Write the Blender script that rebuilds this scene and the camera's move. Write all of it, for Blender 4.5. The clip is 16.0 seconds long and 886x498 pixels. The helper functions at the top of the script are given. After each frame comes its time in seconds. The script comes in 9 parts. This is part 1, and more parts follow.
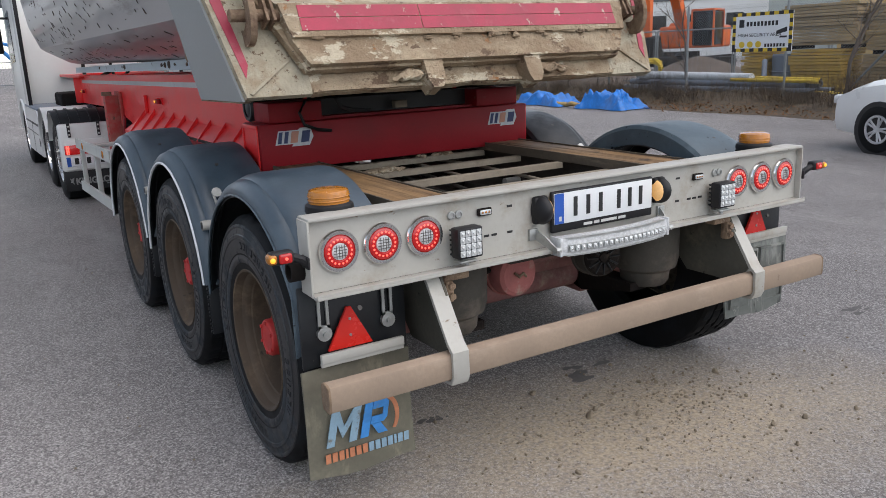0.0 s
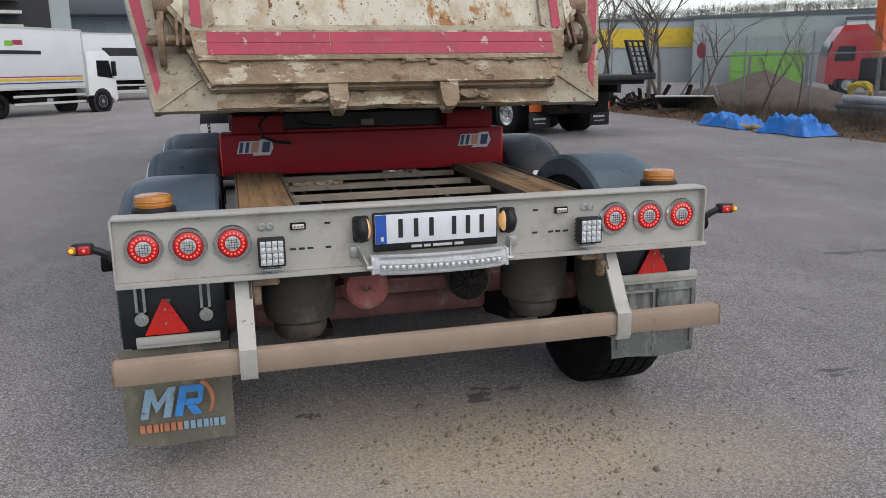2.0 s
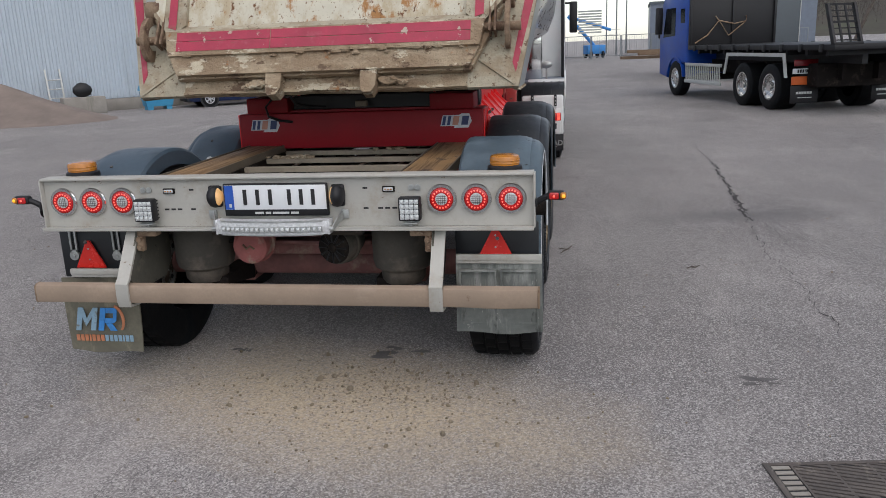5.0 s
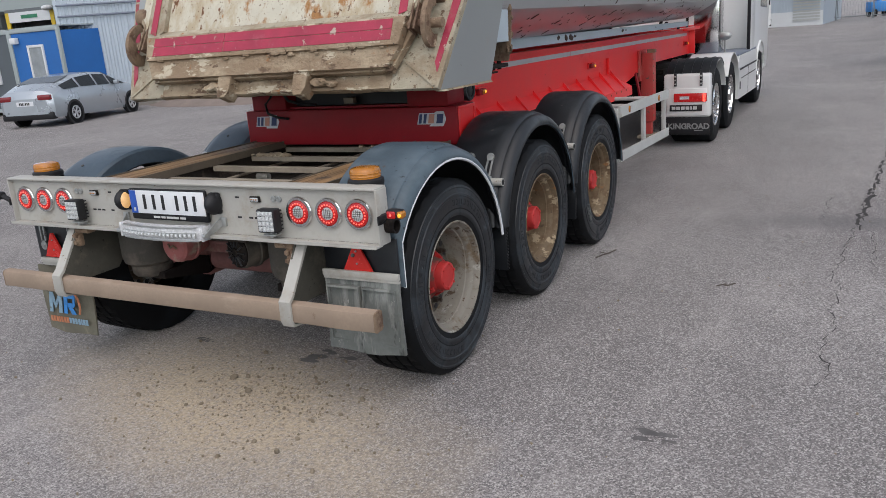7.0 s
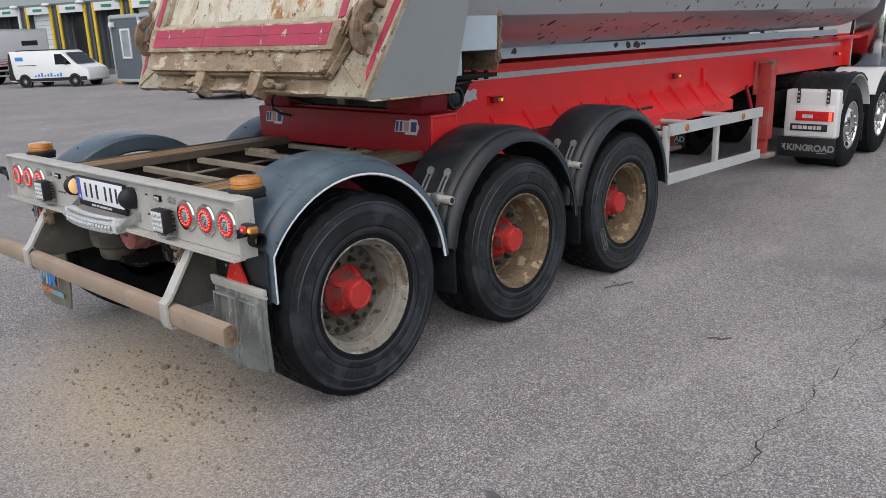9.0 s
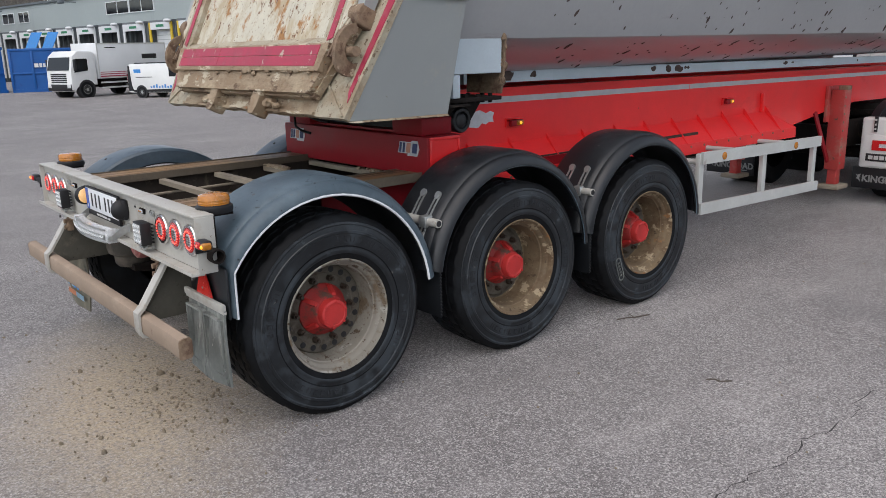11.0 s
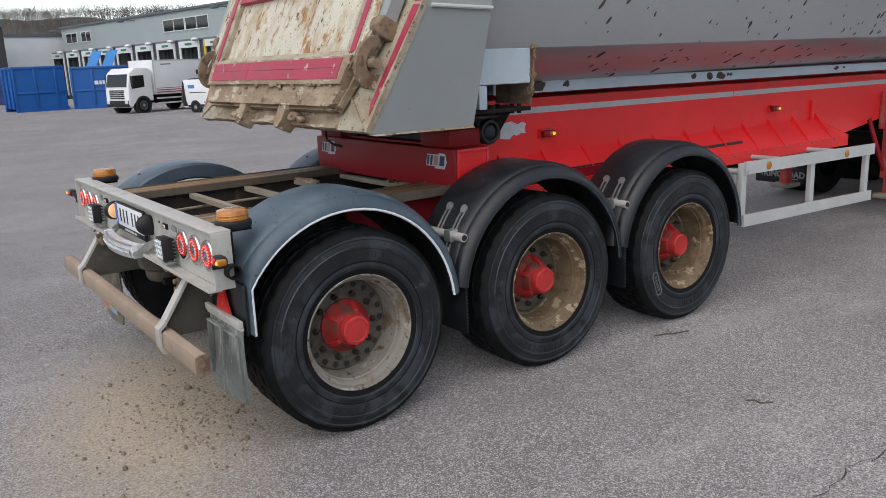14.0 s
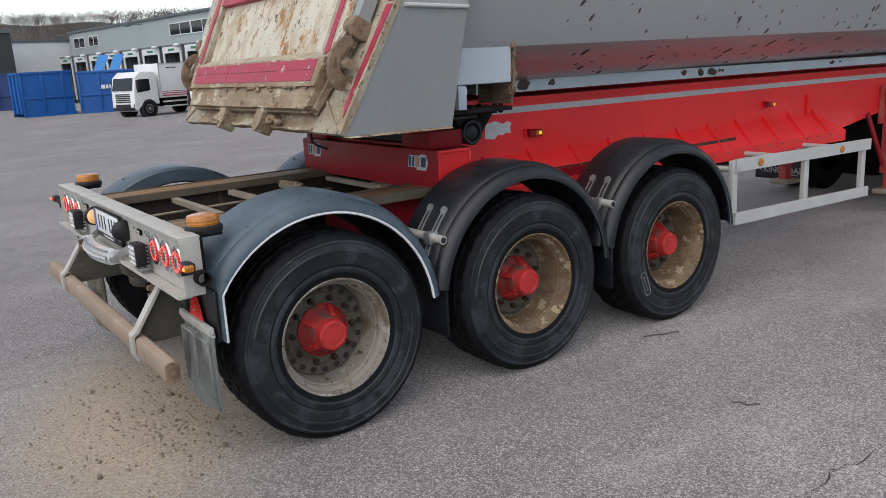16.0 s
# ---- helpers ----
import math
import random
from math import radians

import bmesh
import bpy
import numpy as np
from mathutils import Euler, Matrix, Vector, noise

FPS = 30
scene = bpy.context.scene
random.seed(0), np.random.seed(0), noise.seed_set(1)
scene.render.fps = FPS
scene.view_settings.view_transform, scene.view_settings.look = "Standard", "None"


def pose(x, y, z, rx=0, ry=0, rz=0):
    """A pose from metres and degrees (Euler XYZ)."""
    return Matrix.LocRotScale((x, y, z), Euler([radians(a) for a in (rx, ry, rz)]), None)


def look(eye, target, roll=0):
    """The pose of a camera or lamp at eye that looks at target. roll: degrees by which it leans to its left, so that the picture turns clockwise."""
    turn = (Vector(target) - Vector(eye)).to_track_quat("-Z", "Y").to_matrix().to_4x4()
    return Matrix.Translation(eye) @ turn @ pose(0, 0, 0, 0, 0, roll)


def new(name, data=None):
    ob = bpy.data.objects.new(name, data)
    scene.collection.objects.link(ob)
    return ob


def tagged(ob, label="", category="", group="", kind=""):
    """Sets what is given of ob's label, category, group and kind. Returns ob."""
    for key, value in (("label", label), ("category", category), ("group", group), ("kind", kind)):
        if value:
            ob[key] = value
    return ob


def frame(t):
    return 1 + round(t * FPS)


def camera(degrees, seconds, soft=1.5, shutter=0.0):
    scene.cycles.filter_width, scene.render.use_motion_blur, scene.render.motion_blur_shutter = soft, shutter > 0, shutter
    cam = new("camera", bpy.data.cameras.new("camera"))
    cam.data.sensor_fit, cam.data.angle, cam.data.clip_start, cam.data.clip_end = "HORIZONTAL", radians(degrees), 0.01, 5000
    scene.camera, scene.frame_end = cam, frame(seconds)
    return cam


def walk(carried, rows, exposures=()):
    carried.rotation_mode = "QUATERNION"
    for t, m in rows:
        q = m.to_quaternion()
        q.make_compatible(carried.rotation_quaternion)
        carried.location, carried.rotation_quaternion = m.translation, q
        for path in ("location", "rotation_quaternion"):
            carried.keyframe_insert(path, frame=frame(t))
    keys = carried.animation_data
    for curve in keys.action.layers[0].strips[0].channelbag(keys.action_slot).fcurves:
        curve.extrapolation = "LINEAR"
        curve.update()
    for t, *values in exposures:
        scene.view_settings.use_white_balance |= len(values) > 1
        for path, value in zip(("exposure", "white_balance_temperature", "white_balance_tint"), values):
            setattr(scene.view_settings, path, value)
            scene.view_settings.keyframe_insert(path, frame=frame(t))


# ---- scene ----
cam = camera(58.5, 16.0, soft=0.75)
PATH = [
    (0, (-2.181, -2.392, 1.673), (-1.186, -0.727, 1.184), -2.3),
    (0.5, (-1.803, -2.563, 1.673), (-0.876, -0.861, 1.18), -1.2),
    (1, (-1.426, -2.7, 1.71), (-0.585, -0.945, 1.247), -0.7),
    (1.5, (-1.109, -2.985, 1.716), (-0.43, -1.158, 1.27), 0.1),
    (2, (-0.81, -3.181, 1.705), (-0.31, -1.297, 1.255), -0.7),
    (2.5, (-0.495, -3.361, 1.733), (-0.095, -1.454, 1.284), -0.8),
    (3, (-0.186, -3.617, 1.753), (0.087, -1.691, 1.289), -0.7),
    (3.5, (0.153, -3.705, 1.737), (0.235, -1.761, 1.272), -1.9),
    (4, (0.559, -3.733, 1.765), (0.524, -1.788, 1.301), -2.3),
    (4.5, (1.023, -3.81, 1.77), (0.87, -1.877, 1.281), -2.3),
    (5, (1.445, -3.699, 1.748), (1.125, -1.788, 1.249), -2.3),
    (5.2, (1.611, -3.633, 1.771), (1.24, -1.735, 1.263), -2.4),
    (7.3, (3.346, -2.734, 1.815), (2.343, -1.09, 1.276), -4.8),
    (7.5, (3.455, -2.635, 1.818), (2.408, -1.019, 1.277), -4.9),
    (8, (3.668, -2.302, 1.805), (2.539, -0.744, 1.258), -3.8),
    (8.5, (3.895, -2.057, 1.819), (2.706, -0.544, 1.275), -3.3),
    (9, (4.143, -1.855, 1.831), (2.838, -0.437, 1.293), -2.1),
    (9.2, (4.193, -1.773, 1.832), (2.83, -0.412, 1.294), -2.4),
    (11.3, (4.573, -1.336, 1.844), (3.077, -0.103, 1.357), -1.5),
    (11.5, (4.567, -1.325, 1.841), (3.064, -0.099, 1.356), -1.6),
    (12, (4.56, -1.295, 1.839), (3.04, -0.086, 1.36), -1.7),
    (12.5, (4.563, -1.261, 1.838), (3.028, -0.07, 1.363), -1.9),
    (13, (4.562, -1.242, 1.839), (3.011, -0.071, 1.366), -2.0),
    (13.5, (4.562, -1.221, 1.839), (2.996, -0.068, 1.372), -2.2),
    (14, (4.568, -1.187, 1.836), (2.994, -0.042, 1.375), -2.4),
    (14.5, (4.574, -1.152, 1.835), (2.991, -0.019, 1.376), -2.5),
    (15, (4.581, -1.106, 1.832), (2.992, 0.017, 1.372), -2.8),
    (15.5, (4.611, -1.05, 1.829), (3.021, 0.072, 1.368), -3.0),
    (16, (4.617, -1.019, 1.831), (3.029, 0.105, 1.37), -3.2),
]
STOPS = [(0, 0.60), (1, 0.40), (2, 0.32), (5, 0.25), (7.5, 0.46), (9, 0.50), (11.5, 0.52), (16, 0.45)]
walk(cam, [(t, look(eye, target, roll)) for t, eye, target, roll in PATH], STOPS)

# ---- light ----
SUN_ELEVATION, SUN_AZIMUTH = 55.0, 150.0
world = bpy.data.worlds.new("overcast_sky")
scene.world = world
world.use_nodes = True
wn = world.node_tree
sky = wn.nodes.new("ShaderNodeTexSky")
sky.sky_type = "NISHITA"
sky.sun_disc = False
sky.sun_elevation = radians(SUN_ELEVATION)
sky.sun_rotation = radians(SUN_AZIMUTH)
sky.air_density, sky.dust_density, sky.ozone_density = 1.0, 0.5, 1.0
grey = wn.nodes.new("ShaderNodeHueSaturation")
grey.inputs["Saturation"].default_value = 0.46
wn.links.new(sky.outputs[0], grey.inputs["Color"])
wn.links.new(grey.outputs[0], wn.nodes["Background"].inputs[0])
wn.nodes["Background"].inputs[1].default_value = 0.15
sun = new("sun", bpy.data.lights.new("sun", "SUN"))
sun.data.energy, sun.data.angle, sun.data.color = 1.45, radians(85), (1.0, 0.885, 0.79)
az = radians(SUN_AZIMUTH)
sun.matrix_world = look((0, 0, 30), (-30 * math.sin(az), -30 * math.cos(az), 30 - 30 * math.tan(radians(SUN_ELEVATION))))

# ---- materials ----


def ramp(nt, source, a, b, low=0.0, high=1.0):
    n = nt.nodes.new("ShaderNodeMapRange")
    n.inputs[1].default_value, n.inputs[2].default_value = a, b
    n.inputs[3].default_value, n.inputs[4].default_value = low, high
    nt.links.new(source, n.inputs[0])
    return n.outputs[0]


def blend(nt, fac, a, b, kind="MIX"):
    n = nt.nodes.new("ShaderNodeMix")
    n.data_type, n.blend_type = "RGBA", kind
    for socket, v in ((n.inputs[0], fac), (n.inputs[6], a), (n.inputs[7], b)):
        if isinstance(v, (int, float)):
            socket.default_value = v
        elif isinstance(v, tuple):
            socket.default_value = (*v[:3], 1)
        else:
            nt.links.new(v, socket)
    return n.outputs[2]


def grain(nt, scale, detail=4, stretch=(1, 1, 1), rough=0.6, shift=0.0):
    co = nt.nodes.new("ShaderNodeTexCoord")
    mp = nt.nodes.new("ShaderNodeMapping")
    mp.inputs["Scale"].default_value = stretch
    mp.inputs["Location"].default_value = (shift, shift * 0.7, shift * 1.3)
    tx = nt.nodes.new("ShaderNodeTexNoise")
    tx.inputs["Scale"].default_value, tx.inputs["Detail"].default_value, tx.inputs["Roughness"].default_value = scale, detail, rough
    nt.links.new(co.outputs["Object"], mp.inputs[0])
    nt.links.new(mp.outputs[0], tx.inputs["Vector"])
    return tx.outputs[0]


UP = (1, 1, 1)


def surface(name, col, rough=0.6, metal=0.0, var=0.18, scale=5.0, fine=70.0, bump=0.15, dirt=(), coat=0.0, glow=None, random_tint=0.0, spec=0.5, relief=None):
    """dirt: rows of (colour, threshold, softness, scale, stretch)."""
    m = bpy.data.materials.new(name)
    m.use_nodes = True
    nt = m.node_tree
    p = nt.nodes["Principled BSDF"]
    big, small = grain(nt, scale), grain(nt, fine, 3)
    dark = tuple(c * (1 - var) for c in col)
    light = tuple(min(1, c * (1 + var)) for c in col)
    c = blend(nt, ramp(nt, big, 0.3, 0.7), dark, light)
    c = blend(nt, ramp(nt, small, 0.3, 0.7, 0, 0.5), c, tuple(v * (1 - var) for v in col))
    if random_tint:
        info = nt.nodes.new("ShaderNodeObjectInfo")
        c = blend(nt, ramp(nt, info.outputs["Random"], 0, 1, 0, random_tint), c, tuple(v * 0.4 for v in col))
    r = ramp(nt, big, 0.2, 0.8, rough * 0.85, min(1, rough * 1.2))
    for i, (dcol, at, soft, dscale, stretch) in enumerate(dirt):
        mask = ramp(nt, grain(nt, dscale, 6, stretch, 0.68, 3.1 * i + 1), at, at + soft)
        c = blend(nt, mask, c, dcol)
        r = blend(nt, mask, r, (0.85, 0.85, 0.85))
    nt.links.new(c, p.inputs["Base Color"])
    nt.links.new(r, p.inputs["Roughness"])
    p.inputs["Metallic"].default_value = metal
    p.inputs["Specular IOR Level"].default_value = spec
    p.inputs["Coat Weight"].default_value = coat
    if bump:
        b = nt.nodes.new("ShaderNodeBump")
        b.inputs["Strength"].default_value, b.inputs["Distance"].default_value = bump, 0.004
        nt.links.new(small, b.inputs["Height"])
        if relief:
            deep = nt.nodes.new("ShaderNodeBump")
            deep.inputs["Strength"].default_value, deep.inputs["Distance"].default_value = 0.9, relief[1]
            nt.links.new(grain(nt, relief[0], 7, UP, 0.62, 4.4), deep.inputs["Height"])
            nt.links.new(deep.outputs[0], b.inputs["Normal"])
        nt.links.new(b.outputs[0], p.inputs["Normal"])
    if glow:
        p.inputs["Emission Color"].default_value = (*glow[:3], 1)
        p.inputs["Emission Strength"].default_value = glow[3]
    return m


DOWN = (1, 1, 0.14)
MUD = (0.29, 0.22, 0.145)
DUST = (0.36, 0.30, 0.23)
M = {}
M["red"] = surface("red_chassis_paint", (0.80, 0.024, 0.026), 0.38, 0, 0.10, 3, 90, 0.06, [((0.55, 0.07, 0.06), 0.60, 0.2, 2.2, (1, 0.4, 1)), ((0.20, 0.08, 0.06), 0.70, 0.05, 14, UP)], 0.15)
# chassis red darkened: the shade under the tub is put into this colour
M["red_dark"] = surface("red_paint_with_shade", (0.27, 0.007, 0.014), 0.5, 0, 0.15, 3, 60, 0.06, [((0.20, 0.02, 0.025), 0.55, 0.2, 3, (0.4, 1, 1)), ((0.10, 0.045, 0.035), 0.68, 0.04, 14, UP), ((0.24, 0.17, 0.13), 0.66, 0.1, 5, (0.5, 1, 1))], 0.0, spec=0.3)
M["red_worn"] = surface("dusty_faded_red_paint", (0.44, 0.045, 0.040), 0.6, 0, 0.15, 6, 60, 0.12, [((0.36, 0.15, 0.12), 0.50, 0.18, 4, UP), ((0.13, 0.075, 0.055), 0.62, 0.06, 12, UP)])
M["red_hub"] = surface("bright_red_hub_paint", (0.50, 0.030, 0.028), 0.5, 0, 0.2, 10, 80, 0.1, [((0.22, 0.06, 0.045), 0.60, 0.12, 12, UP)])
M["nut"] = surface("oily_brown_wheel_nut", (0.062, 0.046, 0.034), 0.6, 0.2, 0.3, 14, 80, 0.2, [((0.14, 0.105, 0.07), 0.58, 0.1, 20, UP)])
M["gusset"] = surface("dusty_olive_plate", (0.085, 0.080, 0.064), 0.85, 0, 0.25, 5, 50, 0.2, [((0.17, 0.145, 0.105), 0.56, 0.18, 5, UP), ((0.03, 0.027, 0.022), 0.62, 0.05, 22, UP)])
# hub red with grime, darkened for the shade between cap and ribs
M["hub_dirty"] = surface("grimy_shaded_red_hub_flange", (0.34, 0.022, 0.02), 0.6, 0, 0.3, 10, 80, 0.2, [((0.10, 0.05, 0.035), 0.52, 0.12, 12, UP)])
M["iron"] = surface("worn_cast_iron", (0.10, 0.093, 0.088), 0.6, 0.3, 0.25, 8, 60, 0.2)
M["axle"] = surface("dusty_pink_axle_paint", (0.26, 0.12, 0.11), 0.85, 0, 0.3, 6, 40, 0.3, [(DUST, 0.55, 0.2, 5, UP)])
M["chamber"] = surface("dusty_red_chamber_paint", (0.36, 0.12, 0.11), 0.85, 0, 0.25, 8, 40, 0.3, [((0.36, 0.29, 0.23), 0.55, 0.15, 8, UP)])
M["grey"] = surface("grey_tipper_paint", (0.295, 0.315, 0.315), 0.42, 0, 0.07, 1.2, 60, 0.04, [((0.37, 0.35, 0.30), 0.60, 0.2, 3.0, UP), ((0.20, 0.17, 0.135), 0.70, 0.04, 24, UP)], 0.1)
M["tub"] = surface("glossy_grey_tub_paint", (0.345, 0.352, 0.362), 0.30, 0.12, 0.08, 1.0, 30, 0.03, [((0.17, 0.135, 0.115), 0.60, 0.2, 2.0, (1, 0.3, 2)), ((0.07, 0.05, 0.042), 0.69, 0.02, 13, (1, 0.5, 1.2))], 0.25)
M["strip"] = surface("light_grey_rail_paint", (0.44, 0.51, 0.56), 0.5, 0, 0.1, 3, 60, 0.05, [((0.10, 0.07, 0.055), 0.67, 0.03, 5, UP)])
M["cream"] = surface("chipped_cream_paint", (0.56, 0.53, 0.43), 0.62, 0, 0.12, 4, 60, 0.15, [((0.42, 0.35, 0.24), 0.47, 0.14, 6, (1, 1, 0.22)), ((0.33, 0.165, 0.06), 0.535, 0.07, 8, (1, 1, 0.30)), ((0.15, 0.065, 0.028), 0.59, 0.04, 15, (1, 1, 0.45)), ((0.12, 0.06, 0.03), 0.625, 0.02, 42, (1, 1, 0.7)), ((0.09, 0.05, 0.03), 0.66, 0.02, 85, UP)])
M["caked"] = surface("mud_caked_cream_steel", (0.38, 0.30, 0.205), 0.93, 0, 0.25, 6, 50, 0.8, [((0.27, 0.195, 0.125), 0.47, 0.10, 3.5, (0.7, 1, 1.5)), ((0.52, 0.455, 0.34), 0.565, 0.025, 6, (0.7, 1, 1.6)), ((0.145, 0.095, 0.06), 0.585, 0.03, 9, (0.7, 1, 1.5)), ((0.30, 0.14, 0.055), 0.63, 0.04, 7, UP), ((0.055, 0.042, 0.032), 0.655, 0.02, 40, UP)], relief=(14, 0.035))
M["post"] = surface("mud_spattered_cream_steel", (0.43, 0.385, 0.29), 0.88, 0, 0.2, 5, 50, 0.5, [((0.29, 0.225, 0.15), 0.48, 0.15, 5, UP), ((0.16, 0.11, 0.07), 0.59, 0.04, 26, UP), ((0.055, 0.043, 0.033), 0.645, 0.03, 42, UP), ((0.33, 0.15, 0.055), 0.67, 0.04, 9, UP)], relief=(22, 0.02))
M["latch"] = surface("muddy_rusty_latch_steel", (0.25, 0.175, 0.115), 0.88, 0.0, 0.3, 12, 60, 0.5, [((0.12, 0.07, 0.045), 0.50, 0.12, 9, UP), ((0.44, 0.36, 0.26), 0.62, 0.06, 12, UP)], relief=(20, 0.02))
M["tape"] = surface("red_reflective_tape", (0.37, 0.030, 0.066), 0.5, 0, 0.2, 8, 120, 0.1, [((0.44, 0.15, 0.17), 0.56, 0.18, 4, UP), ((0.28, 0.08, 0.08), 0.60, 0.05, 11, (0.5, 1, 1)), ((0.46, 0.36, 0.30), 0.64, 0.02, 13, (1, 1, 0.5)), ((0.13, 0.07, 0.05), 0.675, 0.02, 50, UP)])
M["silver_tape"] = surface("silver_reflective_tape", (0.44, 0.46, 0.47), 0.4, 0.15, 0.12, 9, 200, 0.05, [((0.30, 0.28, 0.26), 0.66, 0.06, 8, UP)])
M["beam"] = surface("grey_beige_beam_paint", (0.43, 0.42, 0.385), 0.5, 0, 0.08, 4, 60, 0.06, [((0.33, 0.29, 0.235), 0.55, 0.2, 5, UP), ((0.22, 0.17, 0.125), 0.66, 0.03, 18, (0.5, 1, 1)), ((0.10, 0.075, 0.06), 0.69, 0.03, 44, UP)])
M["bumper"] = surface("dust_brown_bumper_paint", (0.30, 0.228, 0.17), 0.88, 0, 0.14, 5, 60, 0.2, [((0.43, 0.345, 0.27), 0.56, 0.2, 3, (0.5, 1, 1)), ((0.16, 0.105, 0.075), 0.66, 0.1, 10, UP)])
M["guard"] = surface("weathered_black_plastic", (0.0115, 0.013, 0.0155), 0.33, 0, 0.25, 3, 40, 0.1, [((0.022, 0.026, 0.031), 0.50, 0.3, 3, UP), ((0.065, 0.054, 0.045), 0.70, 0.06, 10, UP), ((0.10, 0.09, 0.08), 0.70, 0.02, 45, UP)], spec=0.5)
M["disc_pale"] = surface("flaking_grey_wheel_disc", (0.30, 0.30, 0.29), 0.75, 0, 0.25, 9, 60, 0.4, [((0.09, 0.065, 0.045), 0.50, 0.06, 8, UP), ((0.045, 0.035, 0.028), 0.62, 0.04, 16, UP)])
M["disc"] = surface("muddy_grey_brown_wheel_disc", (0.115, 0.100, 0.078), 0.85, 0, 0.3, 9, 60, 0.5, [((0.25, 0.225, 0.185), 0.66, 0.05, 11, UP), ((0.055, 0.042, 0.030), 0.54, 0.10, 8, UP)])
M["splash"] = surface("dark_mud_fleck", (0.075, 0.052, 0.045), 0.9, 0, 0.3, 20, 90, 0.5)
M["sidewall"] = surface("moulded_tyre_marking", (0.028, 0.030, 0.034), 0.7, 0, 0.2, 20, 90, 0.1, spec=0.3)
# dusty black plastic; its blue-grey is sky bounce mixed into the base colour
M["guard_pale"] = surface("dusty_black_plastic_sky_tint", (0.058, 0.086, 0.108), 0.40, 0, 0.25, 3, 40, 0.1, [((0.115, 0.155, 0.185), 0.48, 0.22, 3, UP), ((0.15, 0.135, 0.12), 0.66, 0.06, 12, (1, 1, 0.4)), ((0.02, 0.022, 0.025), 0.62, 0.05, 18, UP)], spec=0.5)
M["sidewall_rubber"] = surface("blue_grey_sidewall_rubber", (0.010, 0.0125, 0.0155), 0.36, 0, 0.3, 6, 70, 0.12, [((0.028, 0.035, 0.042), 0.50, 0.10, 5, UP), ((0.055, 0.065, 0.073), 0.60, 0.05, 9, UP), ((0.10, 0.095, 0.088), 0.70, 0.04, 22, UP)], spec=0.55)
# black plastic with the sky's blue reflection put into the base colour
M["guard_blue"] = surface("black_plastic_sky_tint", (0.044, 0.068, 0.092), 0.36, 0, 0.25, 3, 40, 0.1, [((0.08, 0.115, 0.145), 0.50, 0.3, 3, UP), ((0.09, 0.085, 0.08), 0.70, 0.1, 10, UP)], spec=0.65)
M["black"] = surface("black_plastic", (0.011, 0.011, 0.013), 0.5, 0, 0.2, 12, 120, 0.08, [((0.07, 0.063, 0.056), 0.68, 0.12, 12, UP)], spec=0.4)
M["dark"] = surface("grimy_dark_steel", (0.016, 0.013, 0.012), 0.85, 0.0, 0.35, 6, 50, 0.3, [((0.07, 0.055, 0.043), 0.57, 0.2, 5, UP)], spec=0.15)
M["rubber"] = surface("worn_tyre_rubber", (0.0055, 0.006, 0.007), 0.6, 0, 0.25, 7, 60, 0.2, [((0.014, 0.0165, 0.020), 0.52, 0.15, 4, UP), ((0.07, 0.066, 0.062), 0.715, 0.06, 16, UP)], spec=0.2)
M["bag"] = surface("dusty_air_spring_rubber", (0.062, 0.056, 0.047), 0.9, 0, 0.25, 6, 50, 0.25, [((0.15, 0.125, 0.10), 0.55, 0.2, 4, UP)])
M["flap"] = surface("dusty_rubber_flap", (0.145, 0.155, 0.145), 0.85, 0, 0.25, 5, 50, 0.2, [((0.28, 0.29, 0.27), 0.47, 0.12, 9, (1, 1, 0.2)), ((0.055, 0.06, 0.055), 0.60, 0.06, 9, (1, 1, 0.35)), ((0.36, 0.36, 0.33), 0.64, 0.03, 26, (1, 1, 0.4))])
M["flap_mud"] = surface("muddy_olive_rubber_flap", (0.15, 0.14, 0.105), 0.85, 0, 0.25, 6, 50, 0.25, [((0.24, 0.22, 0.16), 0.55, 0.12, 8, (1, 1, 0.4)), ((0.06, 0.055, 0.045), 0.62, 0.1, 8, UP)])
M["rim"] = surface("mud_gold_rim_paint", (0.175, 0.125, 0.072), 0.78, 0, 0.25, 5, 50, 0.45, [((0.11, 0.068, 0.036), 0.49, 0.12, 5, UP), ((0.34, 0.27, 0.175), 0.58, 0.03, 9, UP), ((0.24, 0.11, 0.04), 0.60, 0.05, 6, UP), ((0.075, 0.048, 0.028), 0.61, 0.03, 18, UP), ((0.42, 0.35, 0.25), 0.66, 0.02, 45, UP)])
# left-hand rims: a darker brown than the right-hand ones
M["rim_dark"] = surface("muddy_dark_brown_rim", (0.085, 0.060, 0.040), 0.8, 0, 0.25, 5, 50, 0.35, [((0.15, 0.11, 0.07), 0.52, 0.15, 5, UP), ((0.04, 0.03, 0.022), 0.64, 0.07, 15, UP)])
M["rim_pale"] = surface("dusty_pale_rim_paint", (0.25, 0.232, 0.195), 0.7, 0, 0.2, 5, 50, 0.35, [((0.145, 0.105, 0.065), 0.50, 0.10, 6, UP), ((0.36, 0.345, 0.305), 0.58, 0.04, 7, UP), ((0.085, 0.058, 0.036), 0.59, 0.03, 17, UP), ((0.05, 0.036, 0.025), 0.64, 0.02, 48, UP)])
M["chrome"] = surface("chrome", (0.75, 0.75, 0.74), 0.12, 1.0, 0.06, 6, 80, 0.02)
M["zinc"] = surface("galvanised_steel", (0.46, 0.47, 0.46), 0.45, 0.8, 0.2, 14, 90, 0.1, [((0.30, 0.27, 0.22), 0.64, 0.12, 12, UP)])
